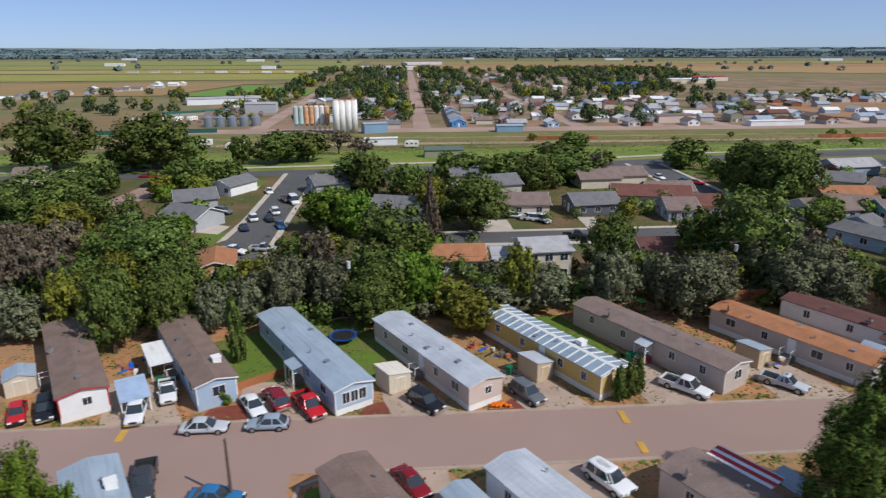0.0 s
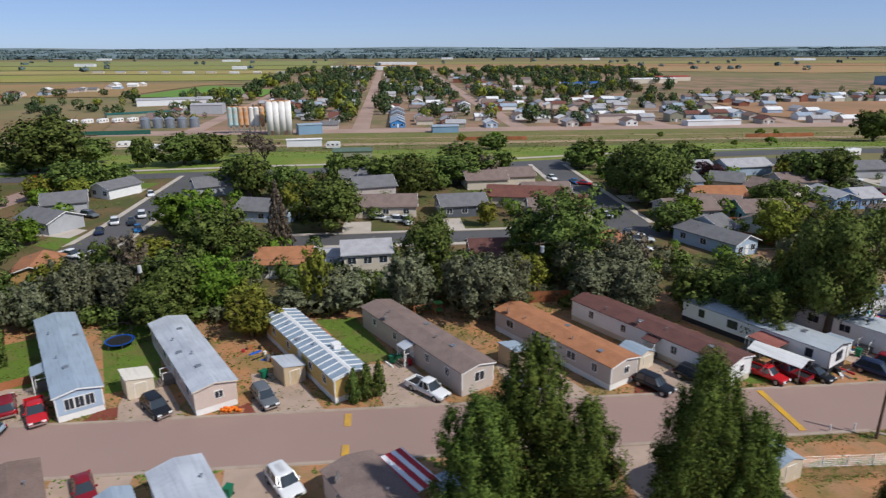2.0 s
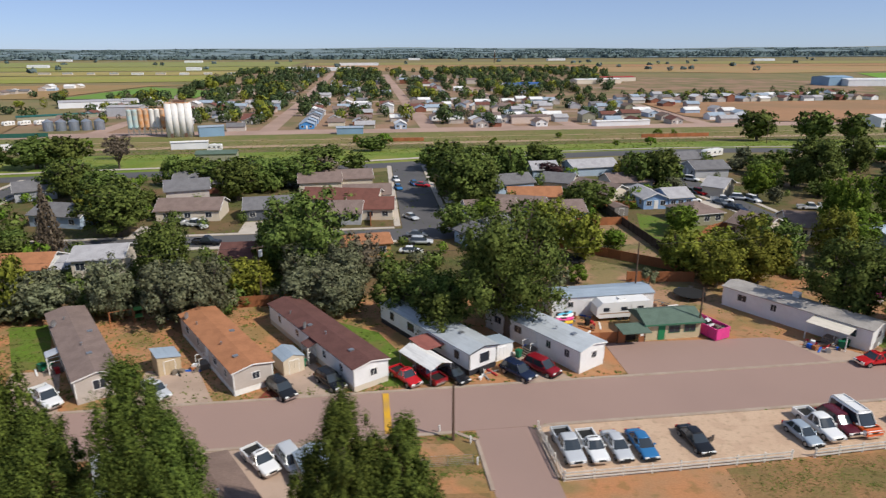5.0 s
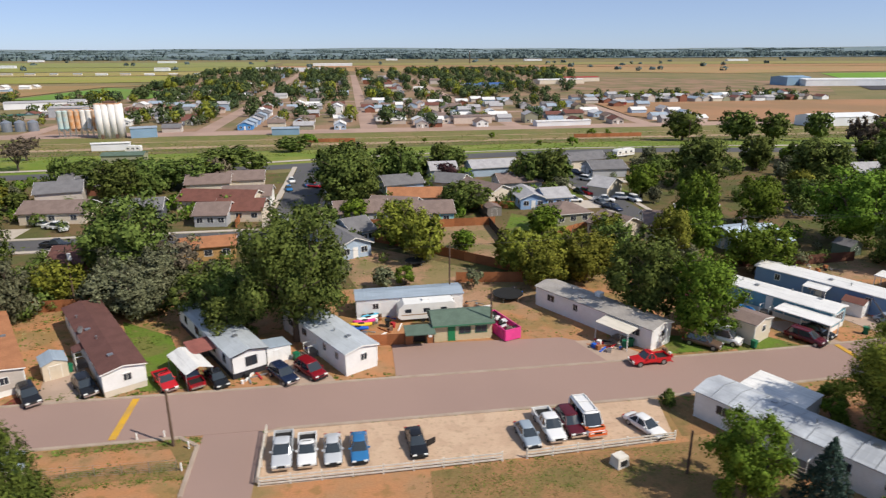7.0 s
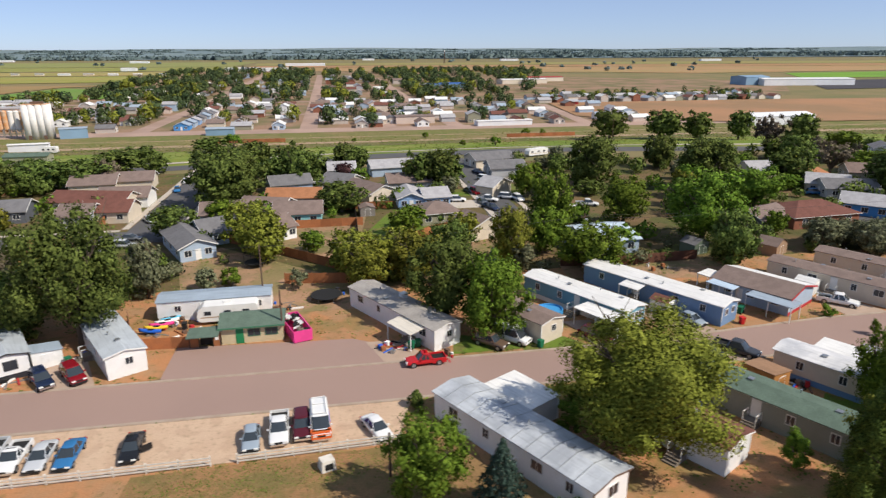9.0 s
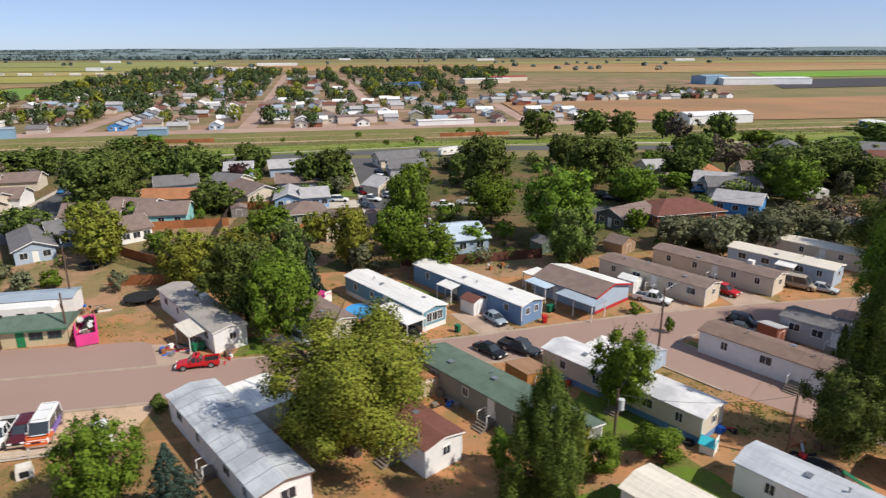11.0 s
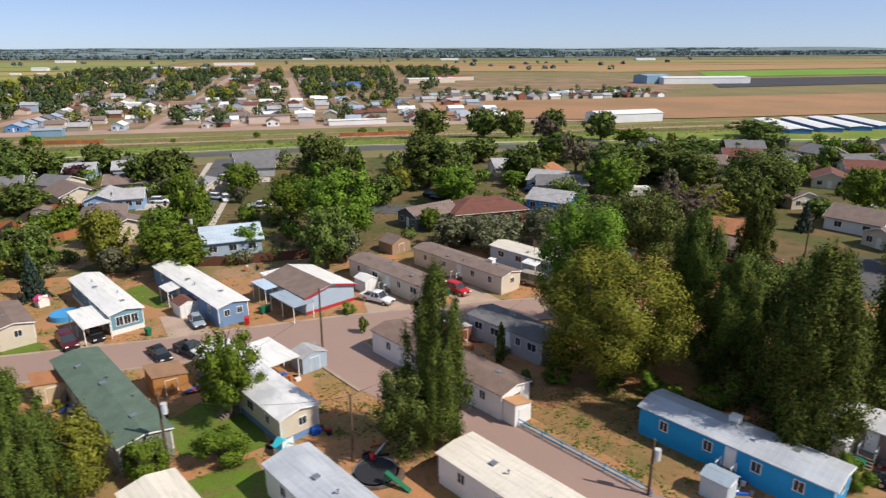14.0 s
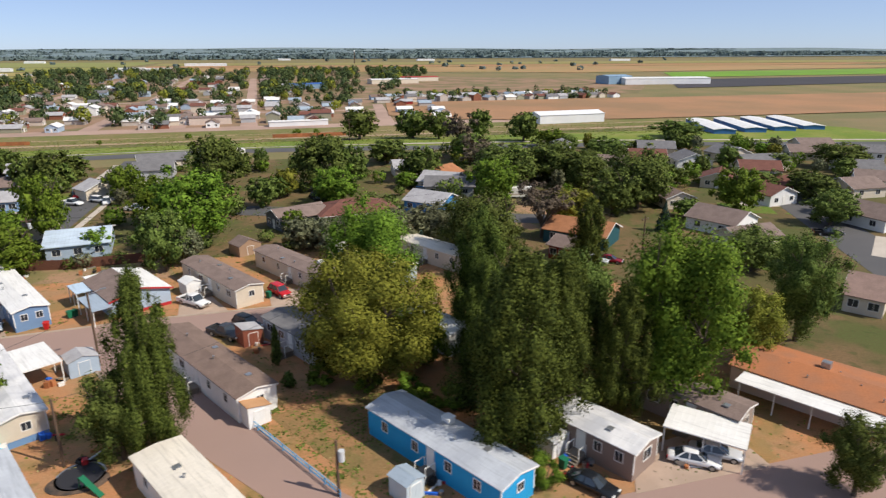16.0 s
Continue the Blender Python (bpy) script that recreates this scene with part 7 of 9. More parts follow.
shed("pale blue shed at a street corner", 177.2, 48.8, 28, 3.2, 2.8, W_PALEBLUE, R_PALE)
shed("orange plywood shed open at the front", 161.6, 47.4, 25, 3.6, 3.6, mat("plywood_orange", (0.48, .22, .07), .85, patch=.5, patch_scale=.8, grain=.3), shingles("orange_brown", (0.34, .2, .12)), slope=True)
shed("orange-roofed shed beside a green-roofed home", 149.6, 48.4, 25, 3.2, 3.2, S_TAN, R_ORANGE, slope=True)
shed("red-brown shed with a pale roof beside a drive", 196.2, 51.8, 25, 2.6, 2.6, siding("shed_redbrown", (0.25, .08, .05)), R_PALE, slope=True)
shed("small pale blue shed with a metal roof beside a blue home", 210.0, 17.4, 30, 2.0, 2.3, siding("shed_pale_blue", (0.50, 0.60, 0.66)), R_BLUEGREY, 2.0, .3)
shed("white shed under trees", 224.6, 20.4, 25, 2.4, 2.6, W_WHITE, R_WHITE)
shed("tiny playhouse with an aqua roof", 174.3, 31.9, 40, 1.3, 1.3, TRIM_WHITE, mat("plastic_aqua_bright", (0.05, .55, .65), .5), height=1.0, rise=.5, name="playhouse", category="playhouse")
shed("small pink-trimmed playhouse in a yard", 139.5, 77, 40, 1.5, 1.5, TRIM_WHITE, PINK, height=1.1, rise=.5, name="playhouse", category="playhouse")
shed("grey shed beside the fence of a green yard", 121.3, 134, 5, 3.4, 4, siding("shed_grey", (.24, .22, .2)), R_TAUPE)
shed("small white enclosed porch with a tan roof", 197.4, 32.2, 28, 2.4, 1.6, W_WHITE, mat("tan_roof", (.48, .27, .14), .9, patch=.4), slope=True, name="porch_room", category="porch")
carport("white metal carport beside a grey home", -32.1, 71.7, 28, 3.2, 6.3, R_WHITE, 2.5, .1)
carport("pale blue tarpaulin awning beside a driveway", -32.4, 64.2, 28, 3.0, 4.6, mat("tarp_blue", (0.36, .46, .62), .6, patch=.4, patch_scale=.8), 2.2, .4, "awning")
canopy = thing("canopy", "white peaked canopy over a dark red pickup", "canopy", 69.3, 64.0, 32)
part("roof", Geo().extrude_y([(-1.6, 2.05), (-1.52, 2.05), (0, 2.62), (1.52, 2.05), (1.6, 2.05), (1.6, 2.1), (0, 2.7), (-1.6, 2.1)], -3.2, 3.2), R_WHITE, canopy)
for sx in (-1.5, 1.5):
    for k in (-3, 0, 3):
        part("post", lambda: Geo().box(-.04, -.04, 0, .04, .04, 2.08), STEEL, canopy, m=pose(sx, k, 0), key="canopypost")
carport("rusty red porch roof beside a white home", 70.0, 67.4, 28, 3.4, 3.6, mat("rust_red_roof", (0.30, .11, .09), .7, patch=.6, patch_scale=.7, ribs="x", rib_width=.3), 2.5, .2, "porch_roof")
carport("cream carport beside a white-roofed home", 149.3, 64.6, 30, 3.4, 7.4, R_WHITE, 2.5, .1)
carport("white carport behind a tan home", 172.6, 48.0, 32, 4.2, 6.8, R_WHITE, 2.8, .1)
carport("grey metal carport with a rounded roof", 175.5, 70.5, 30, 3.0, 8.0, R_SILVER, 2.5, .1)
carport("white awning beside a two-tone roofed home", 173.2, 76.2, 30, 3.6, 4.2, R_WHITE, 2.4, .2, "awning")
carport("white metal carport beside the street", 238.6, 16.4, 45, 4.6, 7.2, R_WHITE, 2.7, .1)
carport("pale steel awning beside a tan home", 28.2, 44.6, 30, 2.6, 3.0, R_BLUEGREY, 2.1, .2, "awning")
carport("white addition roof beside a large silver roof", 132.2, 46.3, 30, 5.4, 6.6, R_WHITE, 2.8, .1, "addition_roof")
part("wall", Geo().box(-2.5, -3.1, 0, 2.5, 3.1, 2.65), W_WHITE, bpy.data.objects["addition_roof"])
# double-wide home with a half brown, half white roof
dw = thing("double_wide_home", "pale blue double-wide home with brown and white roof halves", "mobile home", 180.9, 66.3, 30)
gable_body(dw, 8.3, 11.5, 0, 2.7, 1.0, W_PALEBLUE)
part("roof", Geo().extrude_y([(-4.45, 2.62), (0, 3.72), (0, 3.84), (-4.45, 2.74)], -.35, 11.8), R_TAUPE, dw, "brown shingle roof half")
part("roof", Geo().extrude_y([(0, 3.72), (4.45, 2.62), (4.45, 2.74), (0, 3.84)], -.35, 11.8), R_WHITE, dw, "white coated roof half")
part("fascia", Geo().extrude_y([(-4.5, 2.5), (0, 3.62), (4.5, 2.5), (4.5, 2.76), (0, 3.86), (-4.5, 2.76)], -.42, -.36), T_RED, dw)
part("base_trim", Geo().box(-4.16, -.03, 0, 4.16, -.004, .5), T_RED, dw)
for k in (2, 5.5, 9):
    window(dw, -4.154, k, 1.2, 1.1, .9, -90)
    window(dw, 4.154, k, 1.2, 1.1, .9, 90)
door(dw, -4.154, 7.2, .1, -90, TRIM_WHITE)

# ribs of the yellow home's roof
yh = bpy.data.objects["mobile_home.004"]
for k in range(17):
    yy = -.1 + 20.7 * k / 16
    for s in (-1, 1):
        part("roof_rib", lambda: Geo().loft([[(0, -.09, .54), (0, .09, .54), (0, .09, .62), (0, -.09, .62)], [(2.3, -.09, .06), (2.3, .09, .06), (2.3, .09, .14), (2.3, -.09, .14)]]), TRIM_WHITE, yh, m=pose(0, yy, 2.97, 0, 0, 0) @ Matrix.Diagonal((s, 1, 1, 1)), key="ribpiece")
part("ridge_cap", Geo().extrude_y([(-.28, 3.5), (.28, 3.5), (0, 3.63)], -.25, 20.75), TRIM_WHITE, yh)

# flat-roofed building with a long white awning
ORANGE_ROOF = mat("tarred_orange_roof", (0.44, 0.17, 0.075), .9, grain=.3, grain_scale=5, patch=.7, patch_scale=.4, color2=(0.34, .16, .09), bump=.4)
ob_ = thing("orange_roofed_home", "low home with a wide orange roof and long white awning", "mobile home", 256.0, 22.2, 31)
part("wall", Geo().box(-4.2, -9, 0, 4.2, 7, 2.8), W_TAN, ob_)
part("roof", Geo().extrude_y([(-4.5, 2.75), (4.5, 2.75), (4.5, 2.85), (0, 3.5), (-4.5, 2.85)], -9.3, 7.3), ORANGE_ROOF, ob_)
part("awning", Geo().box(-7.3, -9.2, 2.55, -4.4, 5.5, 2.65), R_WHITE, ob_, "long white metal awning")
for k in range(5):
    part("post", lambda: Geo().box(-.05, -.05, 0, .05, .05, 2.55), TRIM_WHITE, ob_, m=pose(-7.1, -9 + 3.5 * k, 0), key="obpost")
for k in (-6, -2, 2):
    window(ob_, -4.204, k, 1.1, 1.2, 1.0, -90)
part("swamp_cooler", Geo().box(-.45, -.45, 3.2, .45, .45, 4.1), STEEL, ob_, m=pose(1, -1, 0))
for k in range(6):
    part("vent_pipe", lambda: Geo().tube((0, 0, 0), (0, 0, .4), .08, n=8), STEEL, ob_, m=pose(-2.5 + (k * 1.7) % 5, -7 + k * 2.3, 3.1), key="obvent")

# ---- small things in the yards ----
def clutter(label, x, y, n, spread, seed, mats):
    """A heap of odd boards, boxes and buckets as separate things of one pile."""
    r = random.Random(seed)
    o = thing("junk_pile", label, "clutter", x, y)
    for k in range(n):
        a, d = r.uniform(0, 6.283), spread * math.sqrt(r.random())
        m = pose(d * math.cos(a), d * math.sin(a), 0, 0, 0, r.uniform(0, 180))
        c = r.choice(mats)
        s = r.random()
        if s < .4:
            part("board", Geo().box(-r.uniform(.5, 1.3), -.1, .01, r.uniform(.5, 1.3), .1, .08 + r.random() * .2), c, o, m=m)
        elif s < .75:
            part("box", Geo().box(-.3, -.25, 0, .3, .25, r.uniform(.3, .8)), c, o, m=m)
        else:
            part("bucket", Geo().tube((0, 0, 0), (0, 0, .4), .17, .21, 10), c, o, m=m)


YM = (WOOD_GREY, TRIM_WHITE, BLACK, T_RED, BLUE_PLASTIC, STEEL, T_BROWN, WOOD_FENCE)
for i, (x, y, n, s) in enumerate(((121.2, 64.6, 20, 2.2), (91.5, 75.2, 24, 3.6), (105.5, 80.0, 16, 2.4), (24.5, 70.2, 12, 1.8), (151.8, 45.3, 12, 1.6), (164.5, 46.2, 14, 1.6), (166.6, 50.4, 9, 1.8), (197.4, 49.8, 10, 2), (175, 46.2, 8, 1.3),
                                  (212.6, 18.6, 12, 2), (183.2, 29.6, 6, 1.6), (1.2, 68.4, 9, 1.4), (40.8, 67.6, 8, 1.2), (57.8, 70.2, 10, 2.4), (76.5, 62.0, 6, 1.2), (169.5, 86.5, 10, 3), (6.5, 74.5, 8, 2.2), (9.6, 72.5, 7, 1.4),
                                  (-35.6, 73, 10, 2), (127.5, 60.9, 5, 1), (35, 85, 6, 1.5), (262, 112, 10, 4), (226, 17.5, 8, 1.2), (235.3, 14.8, 5, .8), (113, 84, 8, 2), (158.6, 86, 8, 1.8), (190.8, 75.5, 6, 1.2), (203, 76, 7, 1.4), (178, 34.5, 5, 1), (205, 70.5, 6, 1.2))):
    clutter("scattered boards, boxes and buckets in a yard", x, y, n, s, i, YM)


clutter("blue tarpaulins and barrels heaped beside a shed", 82.0, 67.6, 9, .9, 77, (BLUE_PLASTIC, BLUE_PLASTIC, TRIM_WHITE, WOOD_FENCE))


def tyre(x, y, z=0.0):
    o = thing("old_tyre", "old black tyre lying on bare earth", "tyre", x, y, 0, z=z)
    n = 14
    ci = lambda rad, zz: [(rad * math.cos(6.283 * k / n), rad * math.sin(6.283 * k / n), zz) for k in range(n)]
    g = Geo().loft([ci(.3, 0), ci(.55, 0), ci(.62, .12), ci(.55, .24), ci(.3, .24), ci(.3, 0)], caps=False)
    part("tread", g, BLACK, o)


tyre(181.9, 29.6)
tyre(173.2, 33.4)
fire = thing("fire_ring", "wide dark ring of burnt earth in a dirt yard", "fire ring", 182.3, 26.4, 0)
part("ash_bed", Geo().slab([(2.6 * math.cos(6.283 * k / 24), 1.7 * math.sin(6.283 * k / 24)) for k in range(24)], 0.02, .07), mat("ash_black", (0.05, .045, .042), 1.0, grain=.4, grain_scale=6, patch=.8, patch_scale=.6, color2=(.2, .13, .09)), fire)
slide = thing("plastic_slide", "green plastic slide in a dirt yard", "slide", 183.9, 24.6, 50)
part("chute", Geo().extrude_x([(-1.2, .05), (1.2, 1.2), (1.2, 1.28), (-1.2, .13)], -.25, .25), PLASTIC_GREEN, slide)
part("ladder", Geo().box(-.25, 1.2, 0, -.2, 1.3, 1.3).box(.2, 1.2, 0, .25, 1.3, 1.3), PLASTIC_GREEN, slide)
sign = thing("sign_box", "small white box shed lying in dry grass", "box", 112.4, 40.6, 20)
part("shell", Geo().loft([[(-.7, -.6, 0), (.7, -.6, 0), (.7, .6, 0), (-.7, .6, 0)], [(-.6, -.5, 1.1), (.6, -.5, 1.1), (.6, .5, 1.1), (-.6, .5, 1.1)]]), WHITE_WOOD, sign)
# the shell is solid; a black panel stands in for its shaded inside
part("opening", Geo().box(-.35, -.62, .25, .35, -.55, .8), BLACK, sign)
flowers = thing("flower_bed", "bed of bright orange flowers by the kerb", "flower bed", 6.5, 60.9, 0)
part("soil", Geo().slab([(-1.2, -.4), (1.2, -.4), (1.2, .4), (-1.2, .4)], .05, .12), DIRT, flowers)
ORANGE_FL = mat("petal_orange", (0.75, .17, .01), .7)
rj = random.Random(9)
for k in range(22):
    part("flower_clump", lambda: Geo().loft([[(.05, 0, 0), (0, .05, 0), (-.05, 0, 0), (0, -.05, 0)], [(.2, 0, .3), (0, .2, .3), (-.2, 0, .3), (0, -.2, .3)], [(.1, 0, .42), (0, .1, .42), (-.1, 0, .42), (0, -.1, .42)]]), ORANGE_FL, flowers, m=pose(rj.uniform(-1.1, 1.1), rj.uniform(-.35, .35), .1), key="flower")
pool = thing("paddling_pool", "round blue garden pool behind a home", "pool", 144.2, 71.3, 0)
n_ = 20
part("wall", Geo().loft([[(1.9 * math.cos(6.283 * k / n_), 1.9 * math.sin(6.283 * k / n_), 0) for k in range(n_)], [(1.9 * math.cos(6.283 * k / n_), 1.9 * math.sin(6.283 * k / n_), .8) for k in range(n_)], [(1.75 * math.cos(6.283 * k / n_), 1.75 * math.sin(6.283 * k / n_), .8) for k in range(n_)], [(1.75 * math.cos(6.283 * k / n_), 1.75 * math.sin(6.283 * k / n_), .55) for k in range(n_)]]), mat("pool_blue", (0.06, .3, .6), .4), pool)
play = thing("swing_set", "small swing set with a green and yellow playhouse", "swing set", 28.3, 83.5, 20)
for s in (-1.5, 1.5):
    part("frame", Geo().tube((s, -.7, 0), (s, 0, 2), .05).tube((s, .7, 0), (s, 0, 2), .05), WOOD_FENCE, play)
part("beam", Geo().tube((-1.6, 0, 2), (1.6, 0, 2), .05), WOOD_FENCE, play)
PLAY_GREEN = mat("play_green", (0.1, .3, .08), .6)
part("platform", Geo().box(1.6, -.6, .8, 2.8, .6, .9), PLAY_GREEN, play)
part("roof", Geo().box(1.6, -.6, 1.9, 2.8, .6, 2.0), PLAY_GREEN, play)
for s, v in ((1.66, -.54), (2.74, -.54), (1.66, .54), (2.74, .54)):
    part("post", Geo().tube((s, v, 0), (s, v, 1.9), .05), WOOD_FENCE, play)

# striped delivery van with bright paint, in the gravel lot
VAN_RED = paint("orange_red", (0.70, .13, .03))
vn = vehicle("van", "van painted orange, white and blue in the gravel lot", WHITE_CAR, 111.7, 47.3, 4, category="van")
part("livery_band", Geo().box(-1.012, -2.2, .45, 1.012, -.9, 1.1), VAN_RED, vn, "orange-red painted nose")
part("livery_band", Geo().box(-.96, -2.716, .5, .96, -2.6, .95), VAN_RED, vn, "orange-red painted nose")
part("livery_band", Geo().box(-.88, -2.5, .99, .88, -1.95, 1.1), VAN_RED, vn, "orange-red painted nose")
part("livery_band", Geo().box(-1.012, -.9, .45, 1.012, 1.6, 1.1), paint("violet", (.16, .10, .45)), vn, "violet painted side")
part("roof_rack", Geo().box(-.7, -1.0, 2.15, -.62, 2.4, 2.3).box(.62, -1.0, 2.15, .7, 2.4, 2.3).box(-.7, -.9, 2.25, .7, -.8, 2.3).box(-.7, .9, 2.25, .7, 1.0, 2.3).box(-.7, 2.2, 2.25, .7, 2.3, 2.3), TRIM_WHITE, vn)

# ---- weeds and rough grass ----
def inside(px_, py_, poly):
    hit = np.zeros(len(px_), bool)
    for (x0, y0), (x1, y1) in zip(poly, poly[1:] + poly[:1]):
        if y0 != y1:
            hit ^= ((py_ > y0) != (py_ > y1)) & (px_ < (x1 - x0) * (py_ - y0) / (y1 - y0) + x0)
    return hit


def weeds(label, seed, area, clumps, per, spread, size, leaf, bare=()):
    """Tufts of leaning blades in loose clumps over an area, as one piece of stuff."""
    rs = np.random.RandomState(seed)
    x0, y0, x1, y1 = area
    cx, cy = rs.uniform(x0, x1, clumps), rs.uniform(y0, y1, clumps)
    k = np.repeat(np.arange(clumps), per)
    r = spread * rs.uniform(.3, 1.6, clumps)[k]
    x, y = cx[k] + rs.normal(size=len(k)) * r, cy[k] + rs.normal(size=len(k)) * r * .7
    keep = np.ones(len(k), bool)
    for poly in bare:
        keep &= ~inside(x, y, poly)
    x, y = x[keep], y[keep]
    n = len(x)
    a, s = rs.uniform(0, 6.283, n), size * rs.uniform(.5, 1.4, n)
    u = np.stack([np.cos(a), np.sin(a), np.zeros(n)], 1) * s[:, None] * .6
    v = np.stack([-np.sin(a), np.cos(a), rs.uniform(.2, .9, n)], 1) * s[:, None] * .55
    p = np.stack([x, y, .02 + np.interp(y, [v[0] for v in VALLEY], [v[1] for v in VALLEY])], 1)
    co = np.stack([p - u, p + u, p + u * .7 + v, p - u * .7 + v], 1).reshape(-1, 3)
    me = bpy.data.meshes.new("weeds")
    me.vertices.add(n * 4)
    me.vertices.foreach_set("co", co.ravel())
    me.loops.add(n * 4)
    me.loops.foreach_set("vertex_index", np.arange(n * 4))
    me.polygons.add(n)
    me.polygons.foreach_set("loop_start", np.arange(n) * 4)
    me.polygons.foreach_set("loop_total", np.full(n, 4))
    me.materials.append(leaf)
    me.update(calc_edges=True)
    return tagged(new("weeds", me), label, "weeds", kind="stuff")


SIDE_STREETS = [rect(73.2, 20, 79.2, 51.3), [(-30, 20), (-13, 20), (-14, 51.3), (-27, 51.3)], [(196, 6), (262, 4), (262, 13.5), (230, 12.8), (205, 12)]]
LOTS = [[(79.6, 42.4), (119.4, 43.4), (121.3, 51.0), (79.6, 51.0)], [(93.2, 60.2), (126.6, 60.2), (115.8, 67.6), (93.3, 68.8)], rect(79, 60, 86, 67), rect(186, 62, 206, 70), rect(44, 36, 58, 51), rect(8, 36, 16, 51)]
PAVED = [STREET] + SIDE_STREETS + LOTS
FIELD = rect(79, 12, 121, 51)
LEAF_WEED = leaf_mat("weeds_green", (0.06, 0.095, 0.018), (0.19, 0.24, 0.05))
LEAF_MEADOW = leaf_mat("meadow_grass", (0.085, 0.125, 0.018), (0.20, 0.235, 0.04))
LEAF_STRAW = leaf_mat("weeds_straw", (0.20, 0.15, 0.07), (0.36, 0.28, 0.13))
weeds("green weeds in the yards of the mobile homes", 1, (-60, 12, 262, 108), 2600, 18, 1.0, .2, LEAF_WEED, PAVED + [FIELD])
weeds("dry straw-coloured grass in the yards", 2, (-60, 12, 262, 108), 900, 14, 1.4, .2, LEAF_STRAW, PAVED + [FIELD])
weeds("rough grass of the field beside the gravel lot", 3, (95, 20, 132, 42.3), 420, 18, 1.6, .12, LEAF_STRAW, PAVED)
weeds("green weeds along the north kerb", 4, (-60, 60.3, 224, 61.4), 260, 10, .55, .24, LEAF_WEED, PAVED)
weeds("green weeds along the south kerb", 5, (-10, 49.7, 172, 50.9), 260, 10, .55, .24, LEAF_WEED, PAVED)
weeds("green weeds along the blue pipe rail", 9, (196, 16, 212, 36), 90, 26, .9, .22, LEAF_WEED, PAVED)
weeds("green weeds on the bare plot beside the side street", 10, (177, 33, 190, 50), 60, 30, 1.0, .2, LEAF_WEED, PAVED)
weeds("green weeds between the mobile homes", 11, (-45, 61, 65, 90), 420, 26, 1.2, .22, LEAF_WEED, PAVED)
weeds("green weeds along the edge of the empty plot", 12, (60, 50.0, 73, 51), 60, 30, .45, .12, LEAF_WEED, PAVED)
weeds("green weeds across the empty plot", 13, (60, 44.4, 73, 47), 90, 34, .5, .12, LEAF_WEED, PAVED)
weeds("green and brown grass beside the rail fence", 14, (96, 38, 119, 42.6), 160, 30, .8, .12, LEAF_WEED, PAVED)
weeds("weeds in the plots behind the houses", 6, (-150, 100, 320, 196), 1100, 12, 2.2, .35, LEAF_WEED)
weeds("tall rough grass on the ditch banks", 7, (-150, 230, 420, 320), 2000, 10, 3.0, .42, LEAF_MEADOW)
weeds("dry grass beside the railway", 8, (-150, 262, 420, 330), 900, 10, 3.0, .4, LEAF_STRAW)
for x, y, r in ((181, 247, 3.2), (168, 252, 2), (160, 306, 2.4), (212, 306, 3), (222, 308, 2.4), (60, 300, 3), (72, 275, 5), (-60, 300, 3), (124, 290, 1.8)):
    tree("shrub", x, y, r * 1.3, r * 1.6, 0, "green bush on the ditch bank")
for k in range(5):
    travel_trailer("white caravan parked on the yard beside the grain bins", -163 + k * 8, 404 + k * 2.2, 62, 7)
long_building("long low shade roof with dark green cloth beside the caravans", -138, 452, -62, 12, 46, 2.4, W_OLIVE, mat("cloth_green", (0.02, .12, .10), .8, patch=.3), .4, name="shade_roof")
awning = thing("carport", "carport with a red and white striped metal roof", "carport", 24.5, 45.9, -57)
part("roof", Geo().box(-2.9, -1.4, 2.6, 2.9, 1.4, 2.68), mat("stripe_white", (0.78, .78, .8), .5), awning)
for k in range(3):
    part("stripe", Geo().box(-2.9, -1.4 + k * 1.05, 2.685, 2.9, -.85 + k * 1.05, 2.7), mat("stripe_red_%d" % k, (0.42, .02, .03), .5), awning)
for sx in (-2.7, 2.7):
    for sy in (-1.25, 1.25):
        part("post", Geo().box(sx - .05, sy - .05, 0, sx + .05, sy + .05, 2.6), TRIM_WHITE, awning)
mat_ring = thing("trampoline", "sunken black trampoline in a dirt yard", "trampoline", 182.3, 27.3)
part("bed", Geo().tube((0, 0, .02), (0, 0, .09), 1.9, n=28), T_BLACK, mat_ring)
part("rim", Geo().tube((0, 0, .02), (0, 0, .07), 2.1, n=28), STEEL, mat_ring)
# transverse seams of the long silver roof
seams = next(o for o in bpy.data.objects if o.name.startswith("mobile_home") and abs(o.matrix_basis.translation.x - 135.6) < .05)
for k in range(1, 11):
    for sx in (-1, 1):
        part("roof_seam", lambda: Geo().box(-1.3, -.03, -.01, 1.3, .03, .035), STEEL, seams, m=pose(sx * 1.28, k * 1.85, 3.3, 0, sx * math.degrees(math.atan(.45 / 2.4)), 0), key="roofseam")
carport("grey metal carport beside a taupe-roofed home", 175.4, 65.2, 30, 3.4, 6.6, R_BLUEGREY, 2.5, .1)
carport("pale blue porch roof beside a taupe-roofed home", 171.6, 71.6, 30, 2.4, 4.2, metal_roof("porch_blue", (0.48, 0.60, 0.72), .3), 2.6, .15, "porch_roof")
# ---- vehicles ----
vehicle("hatch", "bright red hatchback parked on a driveway", RED_CAR, -43.5, 62.6, 25, category="car")
vehicle("suv", "black suv parked beside a red-trimmed mobile home", BLACK_CAR, -40.9, 63.1, 25, category="suv")
vehicle("suv", "white suv parked nose out near the street", WHITE_CAR, -31.3, 61.9, 12, category="suv")
vehicle("pickup_short", "white pickup parked before a white carport", WHITE_CAR, -29.5, 65.9, 20, category="pickup truck")
